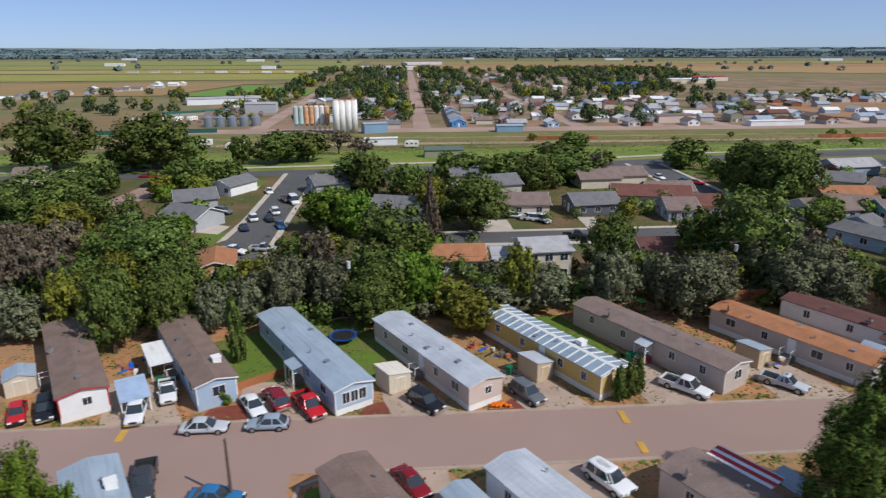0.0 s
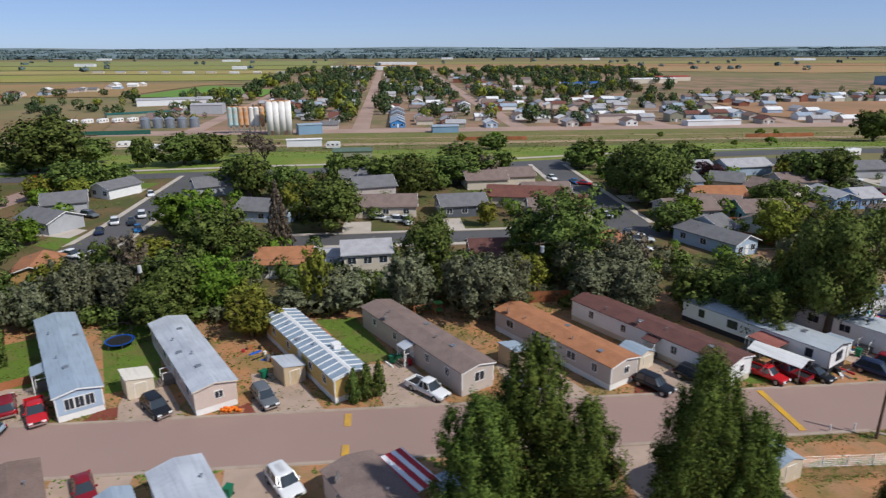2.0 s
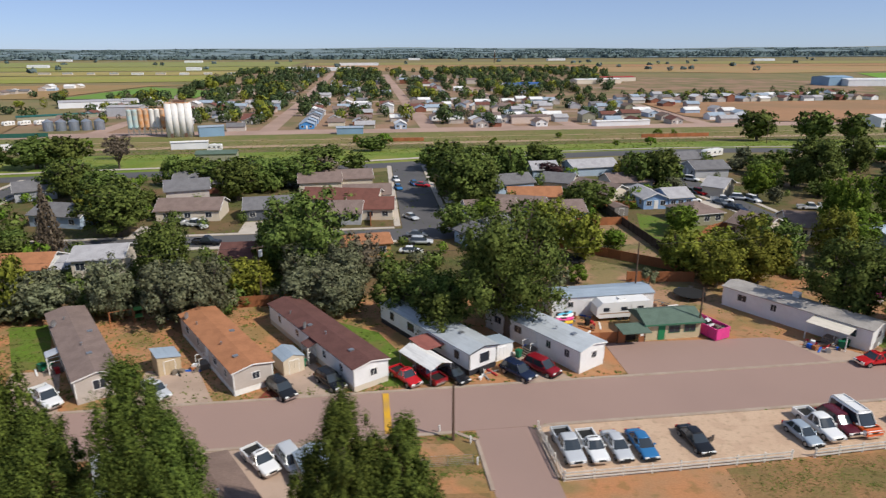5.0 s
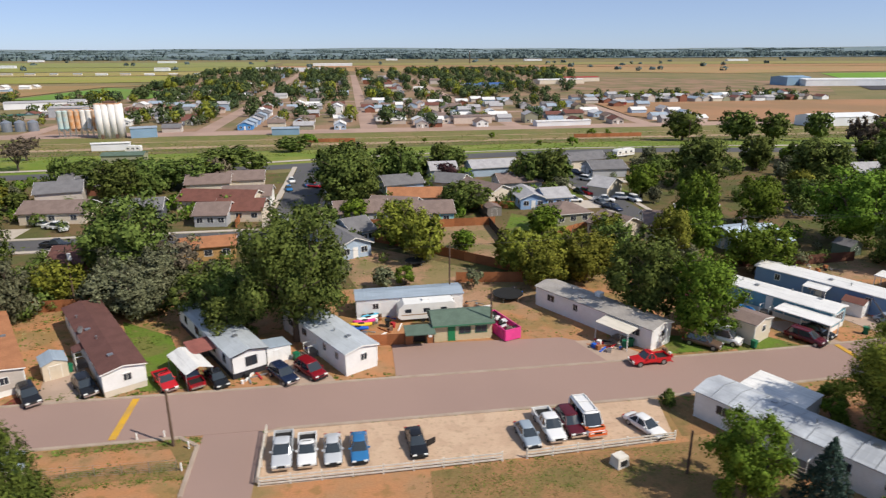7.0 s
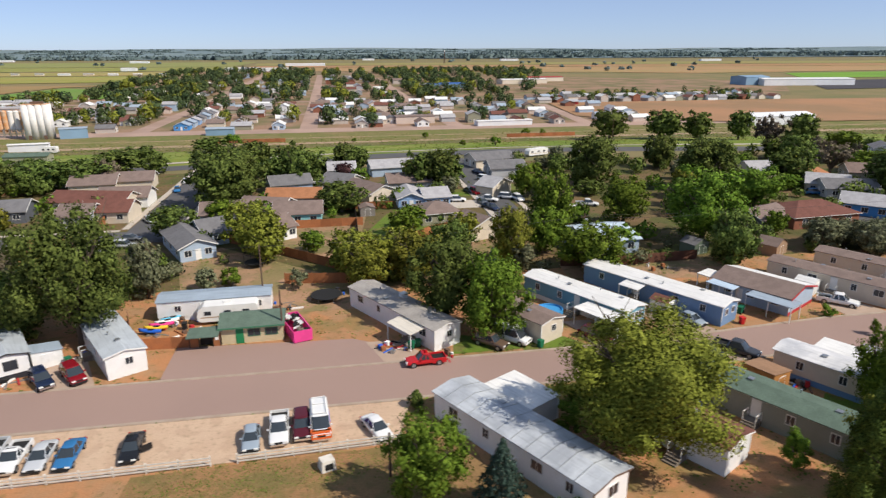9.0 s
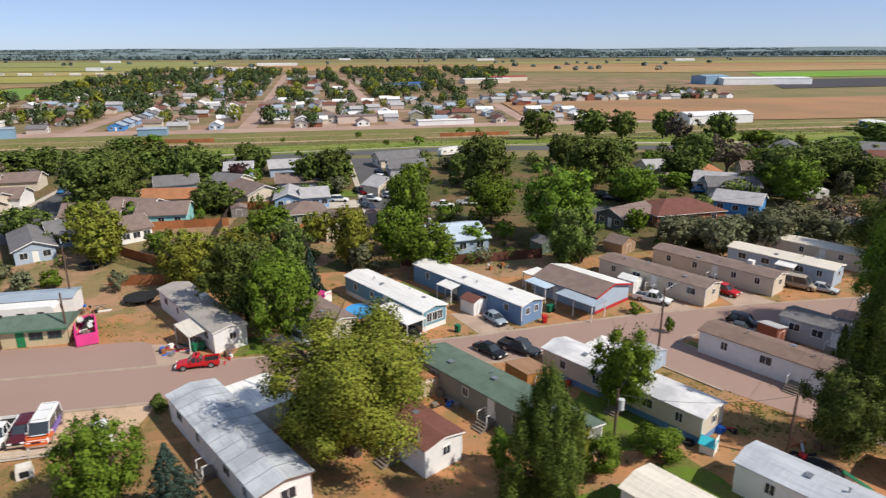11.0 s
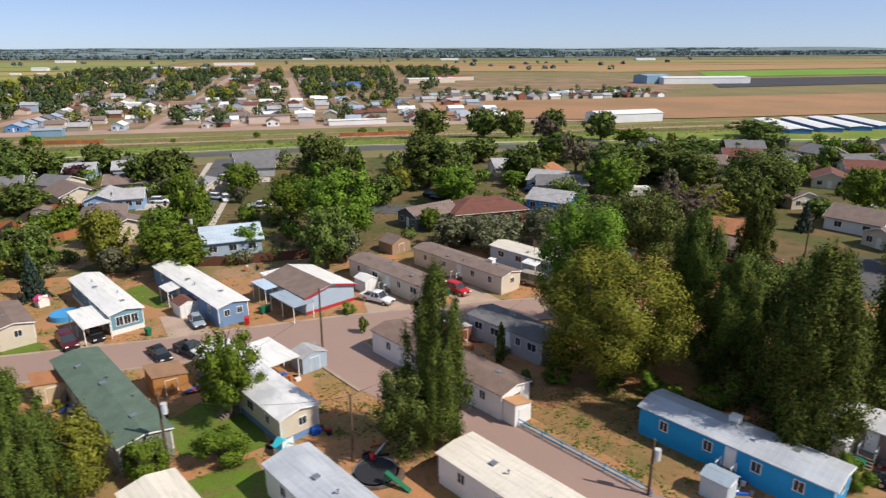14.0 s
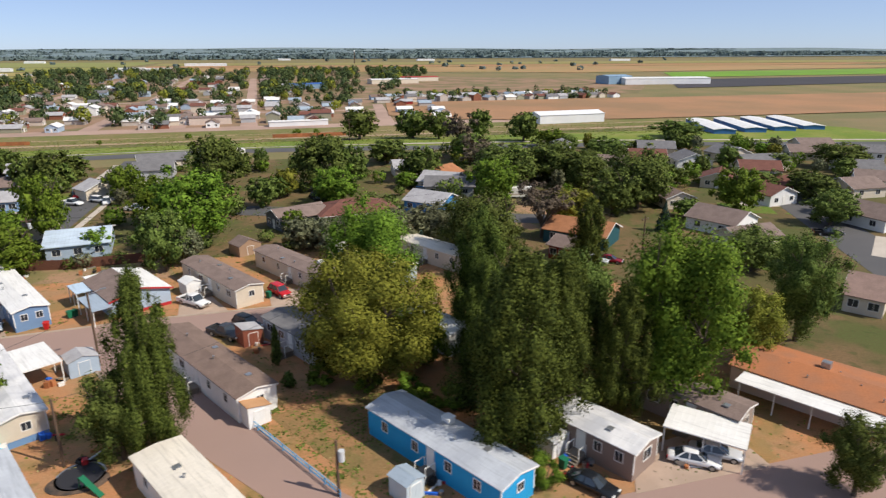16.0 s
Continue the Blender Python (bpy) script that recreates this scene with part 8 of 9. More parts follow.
vehicle("sedan", "silver sedan parked along the kerb", SILVER_CAR, -23.6, 58.7, 90, category="car")
vehicle("hatch", "silver-blue hatchback parked along the kerb", SILVER_BLUE_CAR, -17.4, 58.8, -90, category="car")
vehicle("sedan", "white sedan with a dark roof parked on a driveway", WHITE_CAR, -19.6, 62.4, 30, category="car")
vehicle("suv", "dark red suv parked on a driveway", DARK_RED_CAR, -17.4, 63.4, 210, category="suv")
vehicle("pickup", "red and white pickup parked beside a blue mobile home", RED_CAR, -13.7, 61.9, 30, category="pickup truck")
vehicle("suv", "black suv parked by a tan mobile home", BLACK_CAR, -1.5, 61.7, 40, category="suv")
vehicle("suv", "dark grey suv parked by a yellow mobile home", GREY_CAR, 9.6, 62.6, 30, category="suv")
vehicle("pickup", "white crew-cab pickup on a concrete driveway", WHITE_CAR, 27.4, 62.7, 42, category="pickup truck")
vehicle("pickup_short", "silver pickup on a driveway by an orange-roofed home", SILVER_CAR, 38.8, 62.8, 42, category="pickup truck")
vehicle("pickup", "dark grey pickup parked beside a mobile home", DARK_GREY_CAR, -26.4, 50.6, 15, category="pickup truck")
vehicle("sedan", "blue car parked on the side street", BLUE_CAR, -19.7, 48.1, 80, category="car")
vehicle("sedan", "dark red sedan parked beside a brown-roofed home", DARK_RED_CAR, -3.3, 48.8, 30, category="car")
vehicle("suv", "white suv with a roof rack on a driveway", WHITE_CAR, 13.9, 47.9, 35, category="suv")
vehicle("suv", "black suv parked by an orange-roofed home", BLACK_CAR, 52.8, 61.2, 35, category="suv")
vehicle("suv", "large black suv parked by a brown-roofed home", BLACK_CAR, 58.2, 62.4, 35, category="suv")
vehicle("pickup_short", "bright red pickup parked beside a lawn", RED_CAR, 66.8, 62.4, 30, category="pickup truck")
vehicle("pickup_short", "dark red pickup under a white canopy", DARK_RED_CAR, 69.7, 62.6, 208, category="pickup truck")
vehicle("sedan", "black sedan parked beside a white canopy", BLACK_CAR, 72.5, 62.3, 30, category="car")
vehicle("suv", "dark blue suv parked beside a minivan", NAVY_CAR, 80.1, 61.8, 35, category="suv")
vehicle("minivan", "dark red minivan parked by a white mobile home", DARK_RED_CAR, 83.2, 62.6, 35, category="minivan")
vehicle("van", "white van parked by a mobile home", WHITE_CAR, 39.3, 46.9, 25, category="van")
vehicle("suv", "silver suv parked in a yard", SILVER_CAR, 55.3, 47.8, 30, category="suv")
vehicle("pickup_short", "white pickup with a dark bed parked in a yard", WHITE_CAR, 52.4, 48.3, 35, category="pickup truck")
vehicle("suv", "white suv parked on a driveway", WHITE_CAR, 13.7, 47.9, 30, category="suv")
vehicle("pickup", "silver pickup parked in the gravel lot", SILVER_CAR, 81.4, 46.8, 2, category="pickup truck")
vehicle("pickup_short", "white pickup parked in the gravel lot", WHITE_CAR, 83.7, 46.5, 2, category="pickup truck")
vehicle("sedan", "silver sedan parked in the gravel lot", SILVER_CAR, 86.1, 46.4, 2, category="car")
vehicle("sedan", "metallic blue sedan parked in the gravel lot", BLUE_CAR, 88.6, 46.3, 1, category="car")
coupe = vehicle("sedan", "black coupe with an open door in the gravel lot", BLACK_CAR, 94.1, 46.4, 4, category="car")
part("door", Geo().box(0, -.04, .32, 1.05, .04, .95), BLACK_CAR, coupe, "black car door standing open", pose(.9, -.75, 0, 0, 0, 28))
vehicle("hatch", "silver coupe parked by the rail fence", SILVER_BLUE_CAR, 105.1, 45.9, 4, category="car")
vehicle("pickup", "white crew-cab pickup in the gravel lot", WHITE_CAR, 107.7, 47.1, 3, category="pickup truck")
vehicle("suv", "maroon suv parked in the gravel lot", MAROON_CAR, 109.9, 47.2, 4, category="suv")
vehicle("sedan", "white sedan parked by the rail fence", WHITE_CAR, 117.3, 45.7, 22, category="car")
vehicle("pickup_short", "red pickup parked along the kerb", RED_CAR, 124.2, 59.1, -85, category="pickup truck")
vehicle("suv", "brown suv parked on a front lawn", BROWN_CAR, 133.2, 62.5, 45, category="suv")
vehicle("van", "white passenger van parked on a driveway", WHITE_CAR, 136.2, 63.4, 45, category="van")
vehicle("minivan", "maroon minivan parked beside a carport", MAROON_CAR, 147.3, 61.7, 30, category="minivan")
vehicle("sedan", "black car under a white carport", BLACK_CAR, 150.1, 63.4, 28, category="car")
vehicle("hatch", "silver-blue car parked on a concrete drive", SILVER_BLUE_CAR, 162.6, 64.6, 20, category="car")
vehicle("pickup", "white pickup parked between two homes", WHITE_CAR, 187.8, 67.0, 45, category="pickup truck")
vehicle("suv", "bright red suv parked beside a tan home", RED_CAR, 200.3, 67.8, 30, category="suv")
vehicle("van", "tan van parked by a pale blue home", TAN_CAR, 213.3, 67.9, 40, category="van")
vehicle("sedan", "silver sedan parked by a pale blue home", SILVER_CAR, 216.0, 65.8, 40, category="car")
vehicle("sedan", "black sedan behind a green-roofed home", BLACK_CAR, 159.4, 55.5, 30, category="car")
vehicle("pickup", "dark pickup in a cluttered side yard", DARK_GREY_CAR, 163.2, 55.2, 40, category="pickup truck")
vehicle("suv", "black suv parked behind a home", BLACK_CAR, 195.8, 56.6, 40, category="suv")
vehicle("pickup", "dark grey pickup on a driveway", DARK_GREY_CAR, 193.1, 54.3, 45, category="pickup truck")
vehicle("sedan", "white sedan parked before a white carport", WHITE_CAR, 236.4, 15.0, 55, category="car")
vehicle("sedan", "silver sedan under a white carport", SILVER_CAR, 239.0, 15.4, 55, category="car")
vehicle("sedan", "black sedan parked by a wooden deck", BLACK_CAR, 225.7, 14.2, 35, category="car")
vehicle("sedan", "black sedan parked by houses of the side streets", BLACK_CAR, -46.4, 142.9, 60, category="car")
vehicle("suv", "grey suv parked by houses of the side streets", GREY_CAR, -44.2, 147.4, 60, category="suv")
vehicle("suv", "white suv parked by houses of the side streets", WHITE_CAR, -36.2, 141.0, -160, category="suv")
vehicle("sedan", "dark blue sedan parked by houses of the side streets", NAVY_CAR, -36.4, 133.4, -160, category="car")
vehicle("pickup", "white pickup parked by houses of the side streets", WHITE_CAR, -34.7, 116.7, 70, category="pickup truck")
vehicle("pickup_short", "silver small pickup parked by houses of the side streets", SILVER_CAR, -29.5, 118.1, 80, category="pickup truck")
vehicle("suv", "white suv parked by houses of the side streets", WHITE_CAR, -32.4, 146.6, -160, category="suv")
vehicle("sedan", "black sedan parked by houses of the side streets", BLACK_CAR, -32.4, 140.4, 20, category="car")
vehicle("suv", "brown suv parked by houses of the side streets", BROWN_CAR, -31.8, 158.7, 20, category="suv")
vehicle("van", "white van parked by houses of the side streets", WHITE_CAR, -29.6, 156.7, 20, category="van")
vehicle("sedan", "white sedan parked by houses of the side streets", WHITE_CAR, -37.9, 169.0, 20, category="car")
vehicle("sedan", "silver sedan parked by houses of the side streets", SILVER_CAR, -26.3, 173.2, 70, category="car")
vehicle("sedan", "white sedan parked by houses of the side streets", WHITE_CAR, 25.2, 137.3, 20, category="car")
vehicle("pickup", "white pickup parked by houses of the side streets", WHITE_CAR, 27.5, 135.2, 20, category="pickup truck")
vehicle("sedan", "red sedan parked by houses of the side streets", RED_CAR, -77.9, 193.0, 80, category="car")
vehicle("sedan", "dark blue sedan parked by houses of the side streets", NAVY_CAR, -72.1, 178.7, 80, category="car")
vehicle("sedan", "blue sedan parked by houses of the side streets", BLUE_CAR, -29.0, 134.5, 20, category="car")
vehicle("sedan", "blue sedan parked by houses of the side streets", BLUE_CAR, 72.1, 168.6, 10, category="car")
vehicle("sedan", "red sedan parked by houses of the side streets", RED_CAR, 78.9, 170.9, 60, category="car")
vehicle("sedan", "white sedan parked by houses of the side streets", WHITE_CAR, 72.0, 179.9, 10, category="car")
vehicle("sedan", "silver sedan parked by houses of the side streets", SILVER_CAR, 73.1, 135.9, 30, category="car")
vehicle("sedan", "grey sedan parked by houses of the side streets", GREY_CAR, 73.2, 121.4, 80, category="car")
vehicle("suv", "silver suv parked by houses of the side streets", SILVER_CAR, 73.6, 116.0, 80, category="suv")
vehicle("sedan", "white sedan parked by houses of the side streets", WHITE_CAR, 71.2, 110.7, 80, category="car")
vehicle("van", "white van parked by houses of the side streets", WHITE_CAR, 105.7, 164.2, 80, category="van")
vehicle("pickup", "white pickup parked by houses of the side streets", WHITE_CAR, 152.0, 142.1, 60, category="pickup truck")
vehicle("suv", "white suv parked by houses of the side streets", WHITE_CAR, 157.4, 168.1, 40, category="suv")
vehicle("pickup", "white pickup parked by houses of the side streets", WHITE_CAR, 109.1, 166.1, 60, category="pickup truck")
vehicle("sedan", "grey sedan parked by houses of the side streets", GREY_CAR, 149.8, 153.1, 20, category="car")
vehicle("suv", "white suv parked by houses of the side streets", WHITE_CAR, 157.6, 143.7, 60, category="suv")
vehicle("sedan", "black sedan parked by houses of the side streets", BLACK_CAR, 150.5, 134.8, 20, category="car")
vehicle("pickup", "white pickup parked by houses of the side streets", WHITE_CAR, 161.3, 201.1, 70, category="pickup truck")
vehicle("sedan", "blue sedan parked by houses of the side streets", BLUE_CAR, 76.9, 173.4, 10, category="car")
vehicle("pickup", "white pickup parked by houses of the side streets", WHITE_CAR, 25.6, 135.9, 70, category="pickup truck")
vehicle("pickup", "black pickup parked by houses of the side streets", BLACK_CAR, 31.4, 121.6, 80, category="pickup truck")
vehicle("sedan", "white sedan parked by houses of the side streets", WHITE_CAR, 21.8, 138.8, 70, category="car")
vehicle("suv", "white suv parked by houses of the side streets", WHITE_CAR, 144.3, 142.9, 80, category="suv")
vehicle("suv", "red suv parked by houses of the side streets", RED_CAR, 150.9, 151.0, 10, category="suv")
vehicle("sedan", "grey sedan parked by houses of the side streets", GREY_CAR, 150.3, 139.8, 10, category="car")
vehicle("sedan", "dark blue sedan parked by houses of the side streets", NAVY_CAR, 151.4, 133.6, 10, category="car")
vehicle("pickup", "white pickup parked by houses of the side streets", WHITE_CAR, 168.5, 131.9, 70, category="pickup truck")
vehicle("pickup", "white pickup parked by houses of the side streets", WHITE_CAR, 174.9, 133.0, 70, category="pickup truck")
vehicle("sedan", "dark blue sedan parked by houses of the side streets", NAVY_CAR, 158.0, 179.4, 20, category="car")
vehicle("suv", "blue suv parked by houses of the side streets", BLUE_CAR, 238.2, 133.9, 70, category="suv")
vehicle("suv", "white suv parked by houses of the side streets", WHITE_CAR, 159.9, 141.4, 10, category="suv")
vehicle("pickup", "black pickup parked by houses of the side streets", BLACK_CAR, 309.1, 73.0, 60, category="pickup truck")
vehicle("sedan", "white sedan parked by houses of the side streets", WHITE_CAR, 267.9, 65.3, 50, category="car")
vehicle("suv", "silver suv parked by houses of the side streets", SILVER_CAR, 254.7, 69.0, 50, category="suv")
vehicle("sedan", "dark red sedan parked by houses of the side streets", DARK_RED_CAR, 257.5, 69.0, 50, category="car")
vehicle("sedan", "black sedan parked by houses of the side streets", BLACK_CAR, 211.4, 130.8, 50, category="car")
vehicle("suv", "black suv parked by houses of the side streets", BLACK_CAR, 210.8, 133.8, 60, category="suv")

# ---- trees near the street ----
tree("cottonwood", -111.2, 208.3, 20.9, 26.3)
tree("cottonwood", -80.1, 206.1, 18.3, 26.3)
tree("cottonwood", -74.5, 132.4, 14.6, 21.6)
tree("mid", -58.9, 173.0, 10.3, 12.7)
tree("cottonwood", -41.8, 94.8, 13.7, 16.8)
tree("dry", -62.0, 98.5, 10.9, 9.5)
tree("dry", -59.6, 108.9, 9.0, 7.6)
tree("cottonwood", -39.5, 76.8, 12.3, 7.2)
tree("juniper", -23.7, 73.4, 9.4, 3.5)
tree("olive", -20.3, 86.9, 10.1, 9.5)
tree("dry", -15.8, 97.7, 9.8, 8.0)
tree("cottonwood", -5.6, 105.6, 12.7, 12.9)
tree("ash", -1.7, 88.6, 10.0, 9.0)
tree("cottonwood", 12.1, 129.7, 12.6, 14.8)
tree("dead_spruce", 2.2, 122.0, 13.4, 6.4)
tree("elm", 5.2, 79.4, 6.9, 7.1)
tree("cottonwood", -7.7, 83.1, 7.8, 9.2)
tree("olive", 17.1, 86.6, 6.8, 9.8)
tree("olive", 27.7, 85.5, 8.2, 6.9)
tree("olive", 37.0, 81.8, 10.0, 10.9)
tree("mid", -11.3, 164.8, 11.8, 10.9)
tree("mid", -1.8, 160.8, 9.7, 10.7)
tree("mid", 9.8, 180.2, 9.2, 6.7)
tree("mid", 30.7, 160.3, 11.5, 12.0)
tree("mid", 60.1, 196.2, 6.5, 8.0)
tree("cottonwood", 88.5, 157.7, 13.9, 16.7)
tree("ash", -17.6, 130.5, 10.1, 12.8)
tree("mid", -54.5, 212.5, 10.4, 8.3)
tree("mid", -42.9, 216.0, 10.8, 17.8)
tree("mid", -34.3, 218.7, 11.0, 14.2)
tree("dry", -25.6, 239.2, 7.9, 12.5)
tree("dry", -30.7, 73.9, 3.0, 1.4)
tree("cottonwood", 81.0, 72.0, 20.2, 13.8)
tree("cottonwood", 52.7, 97.5, 16.8, 15.7)
tree("cottonwood", 87.3, 145.9, 15.2, 16.4)
tree("mid", 104.1, 167.7, 11.9, 9.4)
tree("mid", 136.9, 160.4, 10.9, 9.2)
tree("mid", 144.6, 158.1, 8.8, 8.4)
tree("mid_ash", 127.7, 115.4, 5.8, 6.4)
tree("olive", 57.9, 84.8, 8.4, 12.5)
tree("cottonwood", 70.2, 78.3, 8.5, 8.7)
tree("elm", 98.1, 110.7, 10.6, 10.3)
tree("mid", 115.7, 137.4, 8.2, 11.3)
tree("mid", 143.2, 158.9, 11.7, 11.6)
tree("elm", 118.6, 86.0, 8.6, 8.1)
tree("cottonwood", 128.9, 70.9, 14.1, 10.9)
tree("ash", 133.9, 64.5, 12.6, 9.2)
tree("olive", 85.3, 87.4, 10.5, 6.5)
tree("ash", 120.8, 34.3, 9.4, 7.0)
tree("spruce", 126.6, 32.3, 7.4, 6.0)
tree("ash", 152.7, 98.7, 9.8, 8.4)
tree("spruce", 137.6, 79.9, 8.0, 4.7)
tree("elm", 144.5, 93.6, 11.1, 7.9)
tree("ash", 156.6, 86.6, 9.8, 11.4)
tree("cottonwood", 181.5, 84.2, 12.0, 9.5)
tree("mid", 238.3, 262.8, 14.3, 17.9)
tree("mid", 262.2, 257.9, 14.3, 16.6)
tree("mid", 271.3, 246.0, 13.4, 13.6)
tree("mid", 288.8, 242.4, 13.4, 11.1)
tree("mid", 236.6, 179.7, 9.0, 13.0)
tree("mid", 265.8, 136.8, 10.2, 14.0)
tree("mid", 279.6, 134.0, 10.2, 15.5)
tree("ash", 203.8, 103.0, 5.4, 4.7)
tree("olive", 211.8, 93.2, 5.7, 13.2)
tree("olive", 222.5, 87.2, 8.3, 12.8)
tree("ash", 169.1, 39.4, 10.5, 6.6)
tree("poplar", 188.3, 29.2, 19.6, 8.8)
tree("shrub", 168.8, 32.0, 4.1, 5.7)
tree("shrub", 162.6, 30.8, 4.7, 4.5)
tree("big_elm", 209.6, 36.6, 17.4, 17.6)
tree("poplar", 222.5, 33.5, 16.0, 10.5)
tree("cottonwood", 229.0, 38.5, 14.5, 9.5)
tree("poplar", 233.8, 24.0, 15.5, 9.0)
tree("cottonwood", 235.5, 36.5, 14.0, 9.0)
tree("ash", 216.5, 40.0, 8.0, 6.5)
tree("shrub", 217.5, 29.0, 3.0, 4.5)
tree("shrub", 213.8, 33.8, 2.4, 3.6)
tree("shrub", 223.6, 28.4, 2.8, 4.0)
tree("poplar", 221.5, 21.4, 21.2, 14.0)
tree("ash", 240.4, 25.2, 20.8, 14.2)
tree("poplar", 225.3, 45.0, 18.8, 11.5)
tree("cottonwood", 265.0, 33.9, 16.3, 9.3)
tree("cottonwood", 283.4, 103.2, 14.8, 17.2)
tree("mid_ash", 304.8, 94.9, 11.3, 11.8)
tree("mid", 277.5, 139.7, 13.0, 19.4)
tree("mid", 257.7, 129.1, 13.5, 16.4)
tree("mid", 264.5, 184.0, 7.8, 11.8)
tree("mid", 368.0, 210.6, 8.3, 21.6)
tree("mid", 329.9, 97.3, 7.1, 9.7)
tree("olive", -24.8, 84.3, 7.8, 6.9)
tree("cottonwood", -34.3, 87.8, 10.1, 8.7)
tree("olive", -51.9, 81.7, 6.4, 8.8)
tree("elm", -47.6, 83.2, 9.6, 6.7)
tree("cottonwood", -71.9, 112.7, 9.2, 11.7)
tree("elm", -55.1, 111.5, 7.2, 10.8)
tree("dry", -59.1, 89.6, 10.1, 7.1)
tree("dry", -55.1, 92.4, 10.0, 7.3)
tree("olive", -13.5, 86.4, 8.5, 7.9)
tree("cottonwood", -21.0, 99.3, 9.0, 7.2)
tree("elm", 3.4, 85.2, 6.0, 5.6)
tree("olive", 9.9, 85.7, 4.8, 7.2)
tree("olive", 33.0, 85.1, 9.5, 5.7)
tree("elm", 44.4, 91.0, 7.4, 7.8)
tree("olive", 53.3, 84.7, 7.4, 9.0)
tree("olive", 58.5, 82.3, 7.7, 8.8)
tree("cottonwood", 47.8, 104.2, 11.2, 8.8)
tree("mid", -4.7, 121.5, 4.6, 7.7)
tree("mid", -80.9, 169.7, 10.3, 10.2)
tree("mid", -87.2, 206.6, 9.7, 17.7)
tree("mid", -56.1, 178.6, 7.8, 9.3)
tree("mid", -75.3, 221.6, 9.5, 15.2)
tree("dry", -15.9, 211.9, 8.4, 11.1)
tree("mid", 48.6, 197.0, 8.0, 14.2)
tree("mid", 23.4, 173.0, 9.4, 12.4)
tree("mid", 85.1, 161.3, 10.5, 10.4)
tree("shrub", -22.7, 63.7, 1.7, 1.5)
tree("shrub", -26.6, 65.7, 1.4, 1.2)
tree("elm", 13.1, 86.5, 11.1, 5.6)
tree("olive", 15.5, 86.2, 7.8, 8.1)
tree("cottonwood", -6.4, 88.6, 10.3, 10.4)
tree("olive", 26.1, 85.1, 10.3, 8.8)
tree("olive", 34.2, 84.2, 9.0, 7.2)
tree("olive", 40.7, 83.5, 10.3, 8.0)
tree("elm", 46.3, 102.5, 7.2, 5.8)
tree("cottonwood", 30.3, 98.6, 11.6, 9.2)
tree("mid", 85.8, 196.0, 8.1, 12.6)
tree("cottonwood", 66.7, 80.7, 8.2, 7.0)
tree("cottonwood", 72.3, 72.6, 8.0, 8.2)
tree("elm", 80.5, 79.2, 11.9, 6.4)
tree("mid", 36.2, 175.0, 9.5, 15.7)
tree("mid", -15.1, 173.2, 9.9, 13.6)
tree("elm", 3.3, 140.2, 9.3, 7.5)
tree("mid_ash", -12.4, 125.7, 10.3, 8.9)
tree("mid", 114.3, 140.1, 5.5, 9.5)
tree("elm", 124.4, 94.0, 8.2, 9.7)
tree("olive", 51.9, 93.7, 9.3, 7.9)
tree("olive", 59.7, 90.1, 9.1, 9.5)
tree("olive", 69.1, 85.3, 6.2, 5.6)
tree("cottonwood", 72.5, 74.0, 10.4, 6.7)
tree("olive", 93.3, 89.8, 3.9, 4.5)
tree("shrub", 97.0, 90.6, 3.4, 4.1)
tree("grey_shrub", 107.8, 87.6, 3.7, 3.2)
tree("mid_ash", 109.8, 107.0, 4.5, 4.8)
tree("mid", 45.9, 177.7, 8.8, 17.4)
tree("mid", 30.2, 180.1, 8.8, 14.2)
tree("mid", 66.3, 251.3, 6.2, 13.4)
tree("mid", 49.6, 214.4, 6.6, 15.2)
tree("mid", 101.6, 186.1, 10.4, 12.0)
tree("mid", 118.1, 193.3, 9.0, 9.0)
tree("plum", 116.9, 179.2, 5.1, 5.9)
tree("mid", 81.7, 121.0, 7.7, 9.2)
tree("mid_ash", 89.5, 131.0, 5.8, 7.5)
tree("elm", 126.6, 87.4, 9.7, 9.2)
tree("cottonwood", 133.1, 92.0, 10.1, 8.7)
tree("olive", 145.8, 90.1, 5.1, 5.9)
tree("mid", 240.9, 147.7, 11.1, 12.6)
tree("shrub", 133.2, 95.1, 4.2, 6.0)
tree("shrub", 126.9, 102.6, 3.3, 4.2)
tree("elm", 116.5, 92.8, 8.8, 8.4)
tree("elm", 101.5, 101.8, 10.2, 8.8)
tree("mid", 89.2, 146.3, 13.5, 14.6)
tree("mid", 88.7, 199.3, 9.8, 12.4)
tree("mid", 107.9, 185.8, 7.7, 11.9)
tree("plum", 117.2, 171.1, 5.6, 6.0)
tree("mid", 121.1, 192.7, 8.0, 8.9)
tree("mid", 143.8, 161.7, 10.2, 10.1)
tree("mid_ash", 129.8, 120.3, 5.5, 6.5)
tree("elm", 138.9, 108.0, 6.8, 6.6)
tree("mid_ash", 167.6, 98.4, 5.0, 6.4)
tree("dry", 260.0, 154.8, 11.0, 15.2)
tree("mid", 264.1, 174.1, 11.1, 13.0)
tree("olive", 207.4, 94.0, 5.7, 8.8)
tree("olive", 215.1, 88.7, 6.7, 10.7)
tree("olive", 230.2, 89.4, 8.5, 13.2)
tree("olive", 234.1, 84.8, 6.7, 8.6)
tree("mid", 281.6, 126.2, 10.5, 13.4)
tree("cottonwood", 234.4, 71.6, 14.8, 14.2)
tree("spruce", 226.6, 84.6, 4.1, 3.4)
tree("shrub", 183.3, 63.5, 1.8, 2.4)
tree("shrub", 154.6, 33.2, 4.1, 3.0)
tree("elm", 158.1, 28.7, 9.8, 5.1)
tree("ash", 212.0, 48.8, 19.6, 12.4)
tree("poplar", 251.4, 65.7, 13.8, 8.6)
